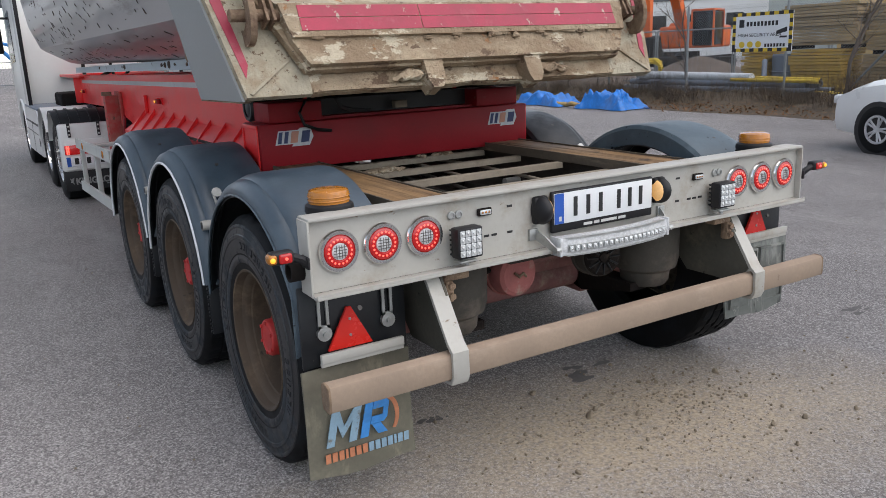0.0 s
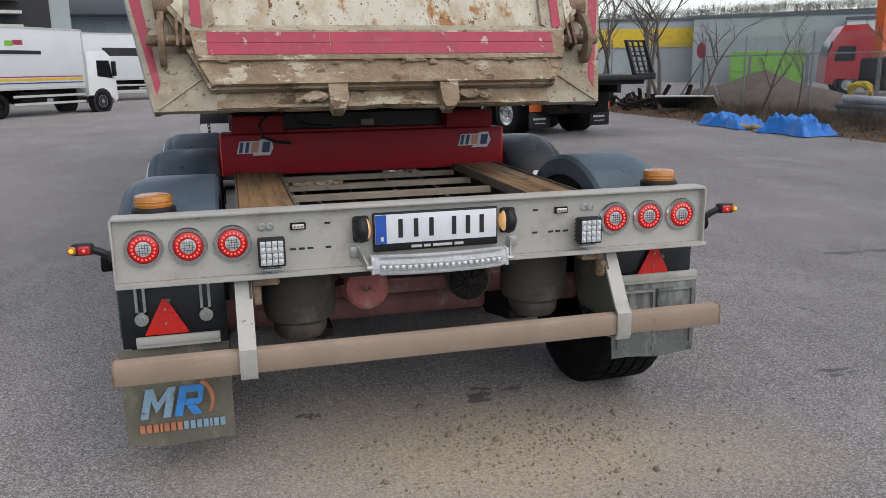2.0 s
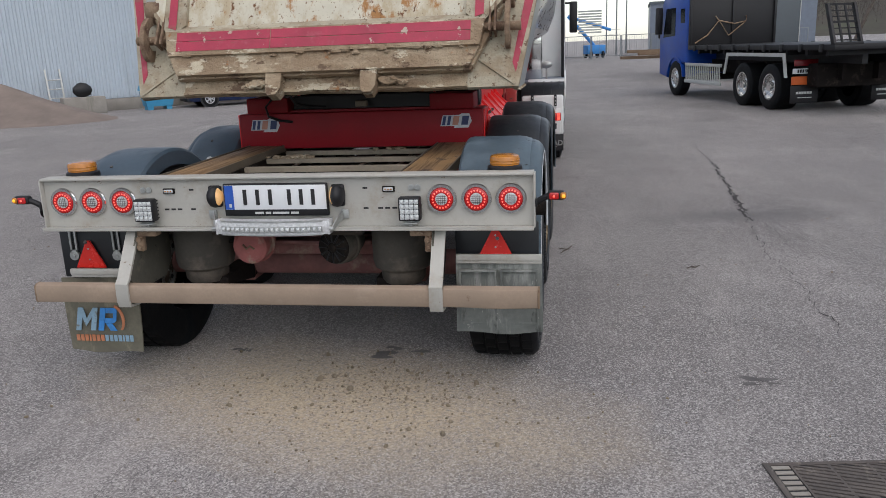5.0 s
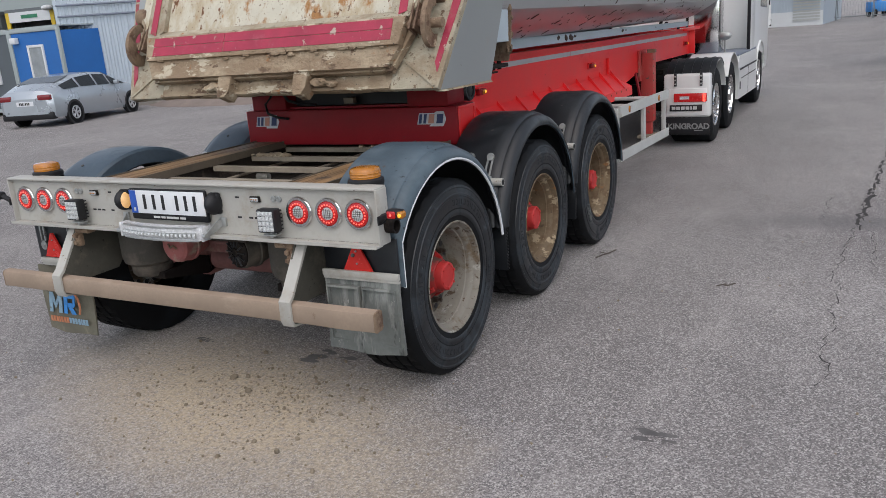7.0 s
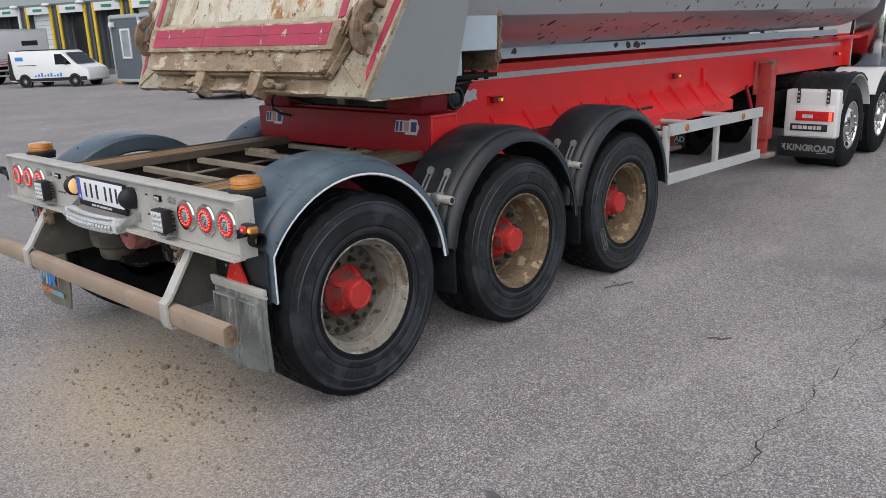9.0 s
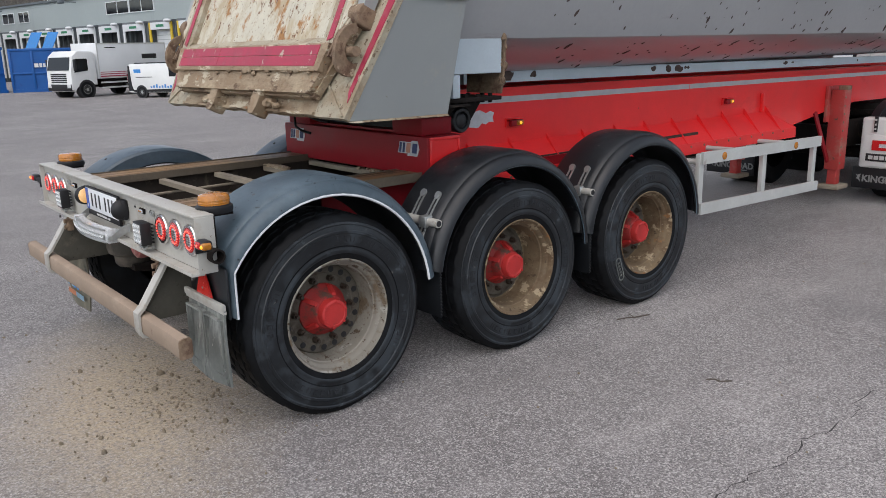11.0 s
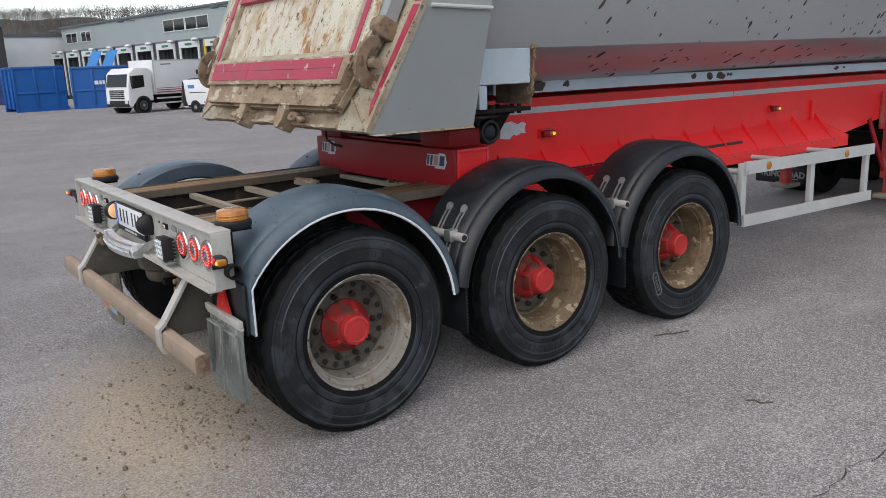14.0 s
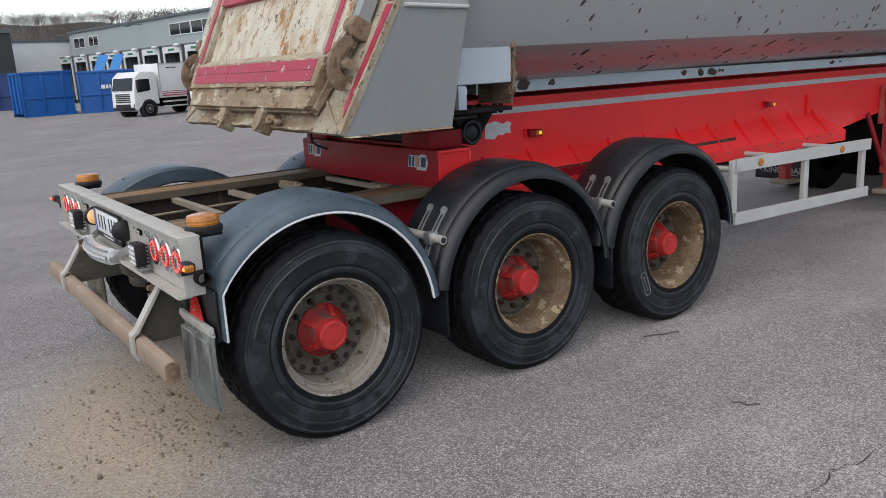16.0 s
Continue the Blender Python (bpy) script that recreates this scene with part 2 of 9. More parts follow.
M["alu"] = surface("dull_aluminium_paint", (0.52, 0.53, 0.51), 0.5, 0.1, 0.1, 5, 60, 0.06, [((0.34, 0.31, 0.27), 0.63, 0.14, 6, UP)])
M["wood"] = surface("oily_wooden_plank", (0.26, 0.155, 0.07), 0.55, 0, 0.3, 3, 40, 0.25, [((0.10, 0.058, 0.028), 0.48, 0.16, 8, (3, 0.12, 1)), ((0.40, 0.27, 0.13), 0.60, 0.1, 10, (3, 0.1, 1)), ((0.05, 0.035, 0.025), 0.62, 0.08, 5, UP)])
M["lamp_warm"] = surface("lit_warm_plate_lamp", (0.6, 0.4, 0.2), 0.3, 0, 0.2, 30, 150, 0.05, (), 0.2, (1.0, 0.50, 0.14, 0.28))
M["runner_steel"] = surface("oily_runner_steel", (0.115, 0.092, 0.066), 0.75, 0, 0.25, 6, 60, 0.25, [((0.26, 0.21, 0.15), 0.56, 0.12, 5, (1, 0.2, 1)), ((0.04, 0.032, 0.025), 0.60, 0.1, 7, (1, 0.3, 1))])
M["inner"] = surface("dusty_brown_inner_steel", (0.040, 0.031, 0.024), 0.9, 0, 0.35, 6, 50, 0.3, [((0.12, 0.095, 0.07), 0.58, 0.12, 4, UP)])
M["slat"] = surface("dusty_painted_crossbar", (0.27, 0.23, 0.175), 0.85, 0, 0.22, 6, 60, 0.25, [((0.14, 0.11, 0.08), 0.58, 0.14, 7, UP)])
M["white"] = surface("white_vehicle_paint", (0.74, 0.75, 0.74), 0.3, 0, 0.04, 2, 30, 0.02, [((0.50, 0.48, 0.44), 0.68, 0.14, 3, UP)], 0.4)
M["white_dull"] = surface("white_panel", (0.66, 0.68, 0.69), 0.5, 0, 0.05, 1, 20, 0.03, [((0.48, 0.48, 0.46), 0.64, 0.2, 2, DOWN)])
M["plate"] = surface("white_plate_enamel", (0.72, 0.74, 0.76), 0.4, 0, 0.04, 10, 90, 0.02)
M["eu_blue"] = surface("blue_enamel", (0.02, 0.09, 0.42), 0.4, 0, 0.1, 10, 90, 0.02)
M["ink"] = surface("black_ink", (0.015, 0.015, 0.017), 0.5, 0, 0.1, 10, 90, 0.0)
M["pale_ink"] = surface("pale_lettering", (0.55, 0.55, 0.54), 0.6, 0, 0.1, 10, 90, 0.0)
M["lamp_red"] = surface("lit_red_lens", (0.30, 0.008, 0.010), 0.25, 0, 0.15, 30, 150, 0.1, (), 0.5, (1.0, 0.03, 0.03, 0.12))
M["lamp_red_dim"] = surface("dark_red_lens", (0.20, 0.01, 0.015), 0.22, 0, 0.2, 30, 150, 0.15, (), 0.5)
M["led_red"] = surface("red_led", (0.9, 0.06, 0.05), 0.3, 0, 0.1, 30, 100, 0, (), 0, (1.0, 0.09, 0.06, 1.6))
M["lamp_clear"] = surface("clear_reversing_lens", (0.68, 0.69, 0.70), 0.14, 0.15, 0.25, 60, 200, 0.2, (), 0.4)
M["led_clear"] = surface("clear_led_lens", (0.66, 0.68, 0.68), 0.15, 0.3, 0.2, 60, 200, 0.1, (), 0.5)
M["amber"] = surface("amber_lens", (0.46, 0.17, 0.015), 0.22, 0, 0.2, 30, 150, 0.08, [((0.25, 0.12, 0.04), 0.55, 0.2, 12, UP)], 0.4)
M["amber_lit"] = surface("lit_amber_lens", (0.55, 0.20, 0.015), 0.3, 0, 0.2, 30, 150, 0.05, (), 0.2, (1.0, 0.40, 0.025, 1.05))
M["reflector_red"] = surface("red_reflector", (0.62, 0.022, 0.015), 0.25, 0, 0.08, 20, 250, 0.12, (), 0.4)
M["decal_blue"] = surface("navy_decal", (0.03, 0.045, 0.13), 0.5, 0, 0.1, 20, 90, 0)
M["decal_orange"] = surface("faded_orange_decal", (0.55, 0.26, 0.19), 0.6, 0, 0.15, 20, 90, 0)
M["decal_grey"] = surface("silver_decal", (0.56, 0.57, 0.60), 0.5, 0, 0.12, 20, 90, 0)
M["paint_blue"] = surface("blue_logo_paint", (0.05, 0.25, 0.62), 0.7, 0, 0.2, 20, 60, 0.1, [((0.18, 0.22, 0.24), 0.60, 0.1, 12, UP)])
M["paint_pale"] = surface("pale_blue_logo_paint", (0.25, 0.38, 0.48), 0.7, 0, 0.2, 20, 60, 0.1, [((0.17, 0.17, 0.14), 0.56, 0.1, 12, UP)])
M["paint_orange"] = surface("orange_logo_paint", (0.52, 0.20, 0.10), 0.7, 0, 0.2, 20, 60, 0.1, [((0.18, 0.15, 0.11), 0.60, 0.1, 12, UP)])
M["glass"] = surface("dark_vehicle_glass", (0.012, 0.014, 0.017), 0.10, 0, 0.1, 3, 30, 0, (), 0.0, spec=0.35)
M["alloy"] = surface("silver_alloy_wheel", (0.55, 0.56, 0.58), 0.35, 0.3, 0.1, 9, 60, 0.05)
M["asphalt_dark"] = surface("bitumen_crack", (0.045, 0.042, 0.042), 0.9, 0, 0.3, 10, 80, 0.4)
M["car_blue"] = surface("dark_blue_car_paint", (0.012, 0.025, 0.085), 0.25, 0.2, 0.1, 2, 60, 0.02, (), 0.8)
M["car_silver"] = surface("silver_car_paint", (0.42, 0.46, 0.50), 0.28, 0.45, 0.06, 2, 60, 0.02, (), 0.8)
M["truck_blue"] = surface("bright_blue_cab_paint", (0.003, 0.060, 0.36), 0.38, 0.0, 0.2, 3, 30, 0.05, (), 0.25)
M["bin_blue"] = surface("blue_container_paint", (0.003, 0.090, 0.34), 0.45, 0, 0.12, 0.6, 12, 0.05, [((0.02, 0.07, 0.24), 0.6, 0.1, 1.5, UP)])
M["bin_navy"] = surface("navy_container_paint", (0.02, 0.045, 0.16), 0.6, 0, 0.12, 0.6, 12, 0.05)
M["tarp"] = surface("blue_tarpaulin", (0.008, 0.165, 0.56), 0.4, 0, 0.3, 6, 40, 0.3)
M["teal"] = surface("blue_grit_bin_plastic", (0.05, 0.28, 0.48), 0.5, 0, 0.12, 4, 60, 0.1)
M["cladding"] = surface("pale_blue_grey_metal_cladding", (0.44, 0.50, 0.56), 0.5, 0.1, 0.06, 0.3, 6, 0.03, [((0.35, 0.39, 0.42), 0.60, 0.2, 0.6, DOWN)])
M["facade"] = surface("grey_facade_panel", (0.33, 0.375, 0.375), 0.6, 0, 0.06, 0.2, 4, 0.03, [((0.26, 0.28, 0.30), 0.60, 0.2, 0.4, DOWN)])
M["foil"] = surface("white_wrapping_foil", (0.62, 0.66, 0.70), 0.35, 0, 0.2, 3, 25, 0.5)
M["formwork_yellow"] = surface("yellow_formwork_board", (0.47, 0.30, 0.055), 0.7, 0, 0.22, 2, 30, 0.1, random_tint=0.1)
M["formwork_tan"] = surface("weathered_formwork_board", (0.34, 0.25, 0.14), 0.8, 0, 0.25, 2, 30, 0.15, random_tint=0.15)
M["flap_grey"] = surface("worn_grey_flap_print", (0.24, 0.24, 0.24), 0.7, 0, 0.3, 30, 80, 0.1)
M["dock_grey"] = surface("dark_grey_corrugated_steel", (0.13, 0.145, 0.155), 0.6, 0, 0.1, 1, 14, 0.05)
M["hut"] = surface("dark_grey_hut_panel", (0.095, 0.112, 0.125), 0.6, 0, 0.08, 0.8, 12, 0.05)
M["hut_dark"] = surface("dark_dock_interior_panel", (0.035, 0.037, 0.04), 0.7, 0, 0.2, 2, 20, 0.05)
M["dock_green"] = surface("dark_green_sign_enamel", (0.03, 0.20, 0.10), 0.5, 0, 0.1, 3, 30, 0.02)
M["concrete"] = surface("stained_concrete", (0.30, 0.28, 0.25), 0.9, 0, 0.2, 2, 40, 0.3, [((0.16, 0.16, 0.13), 0.58, 0.15, 3, DOWN)])
M["sandheap"] = surface("grey_brown_sand", (0.205, 0.165, 0.142), 0.95, 0, 0.2, 2, 40, 0.6)
M["gravelheap"] = surface("grey_brown_gravel", (0.115, 0.088, 0.07), 0.95, 0, 0.35, 2, 14, 0.8, [((0.19, 0.14, 0.10), 0.55, 0.15, 1.2, UP)])
M["soil"] = surface("leafy_verge_soil", (0.08, 0.062, 0.042), 0.95, 0, 0.4, 5, 40, 0.8, [((0.17, 0.10, 0.05), 0.53, 0.1, 16, UP), ((0.035, 0.03, 0.022), 0.6, 0.1, 9, UP)])
M["grass"] = surface("dry_winter_grass", (0.13, 0.095, 0.05), 0.9, 0, 0.4, 3, 30, 0.1, [((0.06, 0.055, 0.025), 0.5, 0.2, 4, UP)])
M["leaf"] = surface("fallen_brown_leaf", (0.19, 0.095, 0.04), 0.85, 0, 0.4, 4, 30, 0.1)
M["brush"] = surface("grey_brown_twigs", (0.095, 0.072, 0.052), 0.9, 0, 0.4, 1.5, 20, 0.1, [((0.16, 0.10, 0.05), 0.52, 0.1, 2, UP)])
M["bark"] = surface("bare_grey_brown_bark", (0.12, 0.10, 0.085), 0.9, 0, 0.3, 6, 40, 0.3)
M["hill"] = surface("bare_forest_hillside", (0.066, 0.060, 0.048), 0.95, 0, 0.3, 0.05, 0.5, 0.5, [((0.062, 0.068, 0.044), 0.52, 0.15, 0.06, UP)])
M["far_twig"] = surface("hazy_bare_twigs", (0.085, 0.073, 0.066), 0.95, 0, 0.35, 0.08, 0.6, 0, [((0.14, 0.12, 0.105), 0.54, 0.1, 0.15, UP)])
M["cast"] = surface("dusty_cast_iron", (0.115, 0.10, 0.092), 0.8, 0.1, 0.3, 9, 60, 0.4, [((0.25, 0.22, 0.19), 0.58, 0.1, 8, UP)])
M["steel_post"] = surface("weathered_fence_steel", (0.26, 0.28, 0.29), 0.5, 0.6, 0.15, 5, 60, 0.1)
M["yellow"] = surface("yellow_plastic", (0.66, 0.46, 0.03), 0.5, 0, 0.12, 4, 50, 0.05)
M["timber"] = surface("yellow_timber_sheet", (0.45, 0.31, 0.12), 0.7, 0, 0.2, 2, 30, 0.1)
M["pipe_grey"] = surface("blue_grey_plastic_pipe", (0.16, 0.19, 0.24), 0.45, 0, 0.12, 3, 50, 0.05)
M["orange"] = surface("orange_machine_paint", (0.62, 0.12, 0.02), 0.45, 0, 0.12, 2, 30, 0.05)
M["green"] = surface("lime_green_paint", (0.22, 0.48, 0.07), 0.5, 0, 0.12, 1, 12, 0.05)
M["red_cab"] = surface("red_truck_paint", (0.40, 0.02, 0.03), 0.35, 0, 0.1, 2, 30, 0.03, (), 0.4)
# hut panes: the pale sky reflection is put into the glass colour
M["hut_glass"] = surface("pale_window_reflection", (0.30, 0.33, 0.35), 0.15, 0, 0.2, 3, 30, 0.02)
M["hut_blue"] = surface("bright_blue_hut_panel", (0.015, 0.13, 0.42), 0.5, 0, 0.1, 1, 12, 0.05)
M["stone"] = surface("brown_grey_clod", (0.245, 0.20, 0.145), 0.9, 0, 0.45, 20, 80, 0.4)


def ground_material():
    m = bpy.data.materials.new("old_light_asphalt")
    m.use_nodes = True
    nt = m.node_tree
    p = nt.nodes["Principled BSDF"]
    co = nt.nodes.new("ShaderNodeTexCoord")
    v = nt.nodes.new("ShaderNodeTexVoronoi")
    v.inputs["Scale"].default_value = 180
    nt.links.new(co.outputs["Object"], v.inputs["Vector"])
    large, mid, small = grain(nt, 0.35, 5), grain(nt, 2.6, 6), grain(nt, 60, 4)
    c = blend(nt, ramp(nt, large, 0.38, 0.62), (0.178, 0.164, 0.162), (0.325, 0.304, 0.298))
    c = blend(nt, ramp(nt, mid, 0.38, 0.66, 0, 0.6), c, (0.175, 0.162, 0.158))
    bw = nt.nodes.new("ShaderNodeRGBToBW")
    nt.links.new(v.outputs["Color"], bw.inputs[0])
    c = blend(nt, ramp(nt, bw.outputs[0], 0.66, 0.76, 0, 0.7), c, (0.58, 0.555, 0.54))
    c = blend(nt, ramp(nt, bw.outputs[0], 0.38, 0.26, 0, 0.75), c, (0.07, 0.065, 0.067))
    c = blend(nt, ramp(nt, small, 0.38, 0.55, 0.55, 0), c, (0.10, 0.095, 0.097))
    # worn, paler wheel tracks and dull streaks
    c = blend(nt, ramp(nt, grain(nt, 1.0, 6, (1, 0.22, 1), 0.66, 7.0), 0.50, 0.68, 0, 0.4), c, (0.145, 0.134, 0.132))
    c = blend(nt, ramp(nt, grain(nt, 1.4, 6, (1, 0.30, 1), 0.66, 11.0), 0.54, 0.70, 0, 0.4), c, (0.38, 0.355, 0.345))
    # a second, coarser set of pale and dark stones
    v2 = nt.nodes.new("ShaderNodeTexVoronoi")
    v2.inputs["Scale"].default_value = 115
    nt.links.new(co.outputs["Object"], v2.inputs["Vector"])
    bw2 = nt.nodes.new("ShaderNodeRGBToBW")
    nt.links.new(v2.outputs["Color"], bw2.inputs[0])
    c = blend(nt, ramp(nt, bw2.outputs[0], 0.72, 0.80, 0, 0.32), c, (0.60, 0.575, 0.56))
    c = blend(nt, ramp(nt, bw2.outputs[0], 0.31, 0.22, 0, 0.4), c, (0.065, 0.06, 0.062))
    # a dark patch round the crack
    mp2 = nt.nodes.new("ShaderNodeMapping")
    mp2.vector_type = "TEXTURE"
    mp2.inputs["Location"].default_value = (3.15, 4.35, 0)
    mp2.inputs["Rotation"].default_value = (0, 0, radians(8))
    mp2.inputs["Scale"].default_value = (1.3, 0.42, 1)
    nt.links.new(co.outputs["Object"], mp2.inputs[0])
    ln2 = nt.nodes.new("ShaderNodeVectorMath")
    ln2.operation = "LENGTH"
    nt.links.new(mp2.outputs[0], ln2.inputs[0])
    ad2 = nt.nodes.new("ShaderNodeMath")
    ad2.operation = "MULTIPLY_ADD"
    ad2.inputs[1].default_value = 1.1
    nt.links.new(grain(nt, 3.0, 6, UP, 0.7, 6.0), ad2.inputs[0])
    nt.links.new(ln2.outputs["Value"], ad2.inputs[2])
    c = blend(nt, ramp(nt, ad2.outputs[0], 1.55, 0.75, 0, 0.6), c, (0.105, 0.10, 0.104))
    # oil and damp stains
    c = blend(nt, ramp(nt, grain(nt, 0.9, 6, UP, 0.7, 5.0), 0.62, 0.74, 0, 0.5), c, (0.11, 0.105, 0.108))
    # a spill of sand behind the trailer
    mp = nt.nodes.new("ShaderNodeMapping")
    mp.vector_type = "TEXTURE"
    mp.inputs["Location"].default_value = (0.30, -0.08, 0)
    mp.inputs["Rotation"].default_value = (0, 0, radians(-16))
    mp.inputs["Scale"].default_value = (1.35, 0.66, 1)
    nt.links.new(co.outputs["Object"], mp.inputs[0])
    ln = nt.nodes.new("ShaderNodeVectorMath")
    ln.operation = "LENGTH"
    nt.links.new(mp.outputs[0], ln.inputs[0])
    ad = nt.nodes.new("ShaderNodeMath")
    ad.operation = "MULTIPLY_ADD"
    ad.inputs[1].default_value = 0.9
    nt.links.new(grain(nt, 2.2, 6, UP, 0.65, 2.0), ad.inputs[0])
    nt.links.new(ln.outputs["Value"], ad.inputs[2])
    mask = ramp(nt, ad.outputs[0], 1.75, 0.85)
    sand = blend(nt, ramp(nt, small, 0.38, 0.60), (0.30, 0.245, 0.175), (0.46, 0.385, 0.285))
    mx = nt.nodes.new("ShaderNodeMath")
    mx.operation = "MULTIPLY"
    nt.links.new(mask, mx.inputs[0])
    nt.links.new(ramp(nt, grain(nt, 34, 4, UP, 0.75, 9.0), 0.36, 0.56, 0.35, 1.0), mx.inputs[1])
    c = blend(nt, mx.outputs[0], c, sand)
    nt.links.new(c, p.inputs["Base Color"])
    p.inputs["Diffuse Roughness"].default_value = 1.0
    p.inputs["Roughness"].default_value = 0.70
    b = nt.nodes.new("ShaderNodeBump")
    b.inputs["Strength"].default_value, b.inputs["Distance"].default_value = 0.8, 0.007
    nt.links.new(bw.outputs[0], b.inputs["Height"])
    nt.links.new(b.outputs[0], p.inputs["Normal"])
    return m


M["stain"] = surface("dark_ground_patch", (0.125, 0.118, 0.118), 0.8, 0, 0.35, 9, 90, 0.4)
M["ground"] = ground_material()

# ---- mesh helpers ----


def part(name, bm, material, parent=None, label="", smooth=32.0):
    me = bpy.data.meshes.new(name)
    bmesh.ops.recalc_face_normals(bm, faces=bm.faces)
    bm.to_mesh(me)
    bm.free()
    for f in me.polygons:
        f.use_smooth = smooth > 0
    if smooth > 0:
        me.set_sharp_from_angle(angle=radians(smooth))
    for one in material if isinstance(material, (list, tuple)) else [material]:
        me.materials.append(M[one])
    ob = new(name, me)
    ob.parent = parent
    if label:
        tagged(ob, label)
    return ob


def pieces(name, bm, material, parent, label=""):
    """Every loose piece of a mesh as a part of its own."""
    seen = set()
    for start in bm.verts:
        if start in seen:
            continue
        todo, isle = [start], []
        seen.add(start)
        while todo:
            v = todo.pop()
            isle.append(v)
            for e in v.link_edges:
                w = e.other_vert(v)
                if w not in seen:
                    seen.add(w)
                    todo.append(w)
        one = bmesh.new()
        at = {v: one.verts.new(v.co) for v in isle}
        for f in {f for v in isle for f in v.link_faces}:
            one.faces.new([at[v] for v in f.verts])
        part(name, one, material, parent, label)
    bm.free()


def lettering(body, size, material, parent, m, heavy=0.0):
    """Words in the built-in font, as one mesh under their thing."""
    cu = bpy.data.curves.new("words", "FONT")
    cu.body, cu.size, cu.extrude, cu.offset = body, size, 0.001, heavy
    tmp = bpy.data.objects.new("words", cu)
    me = tmp.to_mesh().copy()
    tmp.to_mesh_clear()
    bpy.data.objects.remove(tmp)
    me.materials.clear()
    me.materials.append(M[material])
    t = new("lettering", me)
    t.parent, t.matrix_basis = parent, m
    return t


def empty(name, m=None):
    ob = new(name)
    ob.empty_display_size = 0.3
    if m:
        ob.matrix_basis = m
    return ob


def box(bm, x0, x1, y0, y1, z0, z1, bevel=0.0, turn=None, segments=2):
    mid = Vector(((x0 + x1) / 2, (y0 + y1) / 2, (z0 + z1) / 2))
    m = Matrix.Translation(mid) @ (turn or Matrix()) @ Matrix.Diagonal((abs(x1 - x0), abs(y1 - y0), abs(z1 - z0), 1))
    got = bmesh.ops.create_cube(bm, size=1, matrix=m)["verts"]
    if bevel:
        edges = list({e for v in got for e in v.link_edges})
        bmesh.ops.bevel(bm, geom=edges, offset=bevel, segments=segments, affect="EDGES", profile=0.5)
    return bm


def rod(bm, a, b, r, r2=None, seg=16):
    a, b = Vector(a), Vector(b)
    d = b - a
    m = Matrix.Translation((a + b) / 2) @ d.to_track_quat("Z", "Y").to_matrix().to_4x4()
    bmesh.ops.create_cone(bm, cap_ends=True, segments=seg, radius1=r, radius2=r if r2 is None else r2, depth=d.length, matrix=m)
    return bm


def plank(bm, pts, d):
    """A flat polygon of 3D points, thickened by the vector d."""
    d = Vector(d)
    lo = [bm.verts.new(Vector(p)) for p in pts]
    hi = [bm.verts.new(Vector(p) + d) for p in pts]
    bm.faces.new(lo)
    bm.faces.new(hi[::-1])
    n = len(pts)
    for i in range(n):
        bm.faces.new((lo[i], hi[i], hi[(i + 1) % n], lo[(i + 1) % n]))
    return bm


def sheet(bm, rows, thick=0.0):
    """A skin through rows of 3D points; thick: a second skin that far below, by the normals."""
    vs = [[bm.verts.new(Vector(p)) for p in row] for row in rows]
    fs = []
    for a, b in zip(vs, vs[1:]):
        for i in range(len(a) - 1):
            fs.append(bm.faces.new((a[i], a[i + 1], b[i + 1], b[i])))
    if thick:
        bm.normal_update()
        bmesh.ops.solidify(bm, geom=fs, thickness=thick)
    return bm


def lathe(bm, prof, seg=48, dents=None):
    """Turn a profile of (radius, along x) about the x axis."""
    rings = []
    for k, (r, h) in enumerate(prof):
        ring = []
        for i in range(seg):
            a = 2 * math.pi * i / seg
            rr = r - (dents(k, i) if dents else 0)
            ring.append(bm.verts.new((h, rr * math.cos(a), rr * math.sin(a))))
        rings.append(ring)
    for a, b in zip(rings, rings[1:]):
        for i in range(seg):
            j = (i + 1) % seg
            bm.faces.new((a[i], a[j], b[j], b[i]))
    return bm


def hose(bm, pts, r, seg=8):
    pts = [Vector(p) for p in pts]
    rings = []
    for i, p in enumerate(pts):
        d = (pts[min(i + 1, len(pts) - 1)] - pts[max(i - 1, 0)]).normalized()
        u = d.cross(Vector((0.31, 0.17, 0.93))).normalized()
        w = d.cross(u)
        rings.append([bm.verts.new(p + r * (math.cos(2 * math.pi * k / seg) * u + math.sin(2 * math.pi * k / seg) * w)) for k in range(seg)])
    for a, b in zip(rings, rings[1:]):
        for k in range(seg):
            bm.faces.new((a[k], a[(k + 1) % seg], b[(k + 1) % seg], b[k]))
    bm.faces.new(rings[0])
    bm.faces.new(rings[-1])
    return bm


def bars(bm, x, y, z, heights, width, gap, h, along=(1, 0, 0), depth=(0, -0.002, 0)):
    """A row of small upright bars standing for characters."""
    along = Vector(along)
    p = Vector((x, y, z))
    for k in heights:
        w = width * k
        plank(bm, [p, p + along * w, p + along * w + Vector((0, 0, h)), p + Vector((0, 0, h))], depth)
        p = p + along * (w + gap)
    return bm


B = bmesh.new

# ---- ground ----
bm = B()
R = 900
sheet(bm, [[(-R, -R, 0), (R, -R, 0)], [(-R, R, 0), (R, R, 0)]])
tagged(part("ground", bm, "ground"), "old light grey asphalt yard with speckled aggregate and spilled sand", "ground", kind="structure")


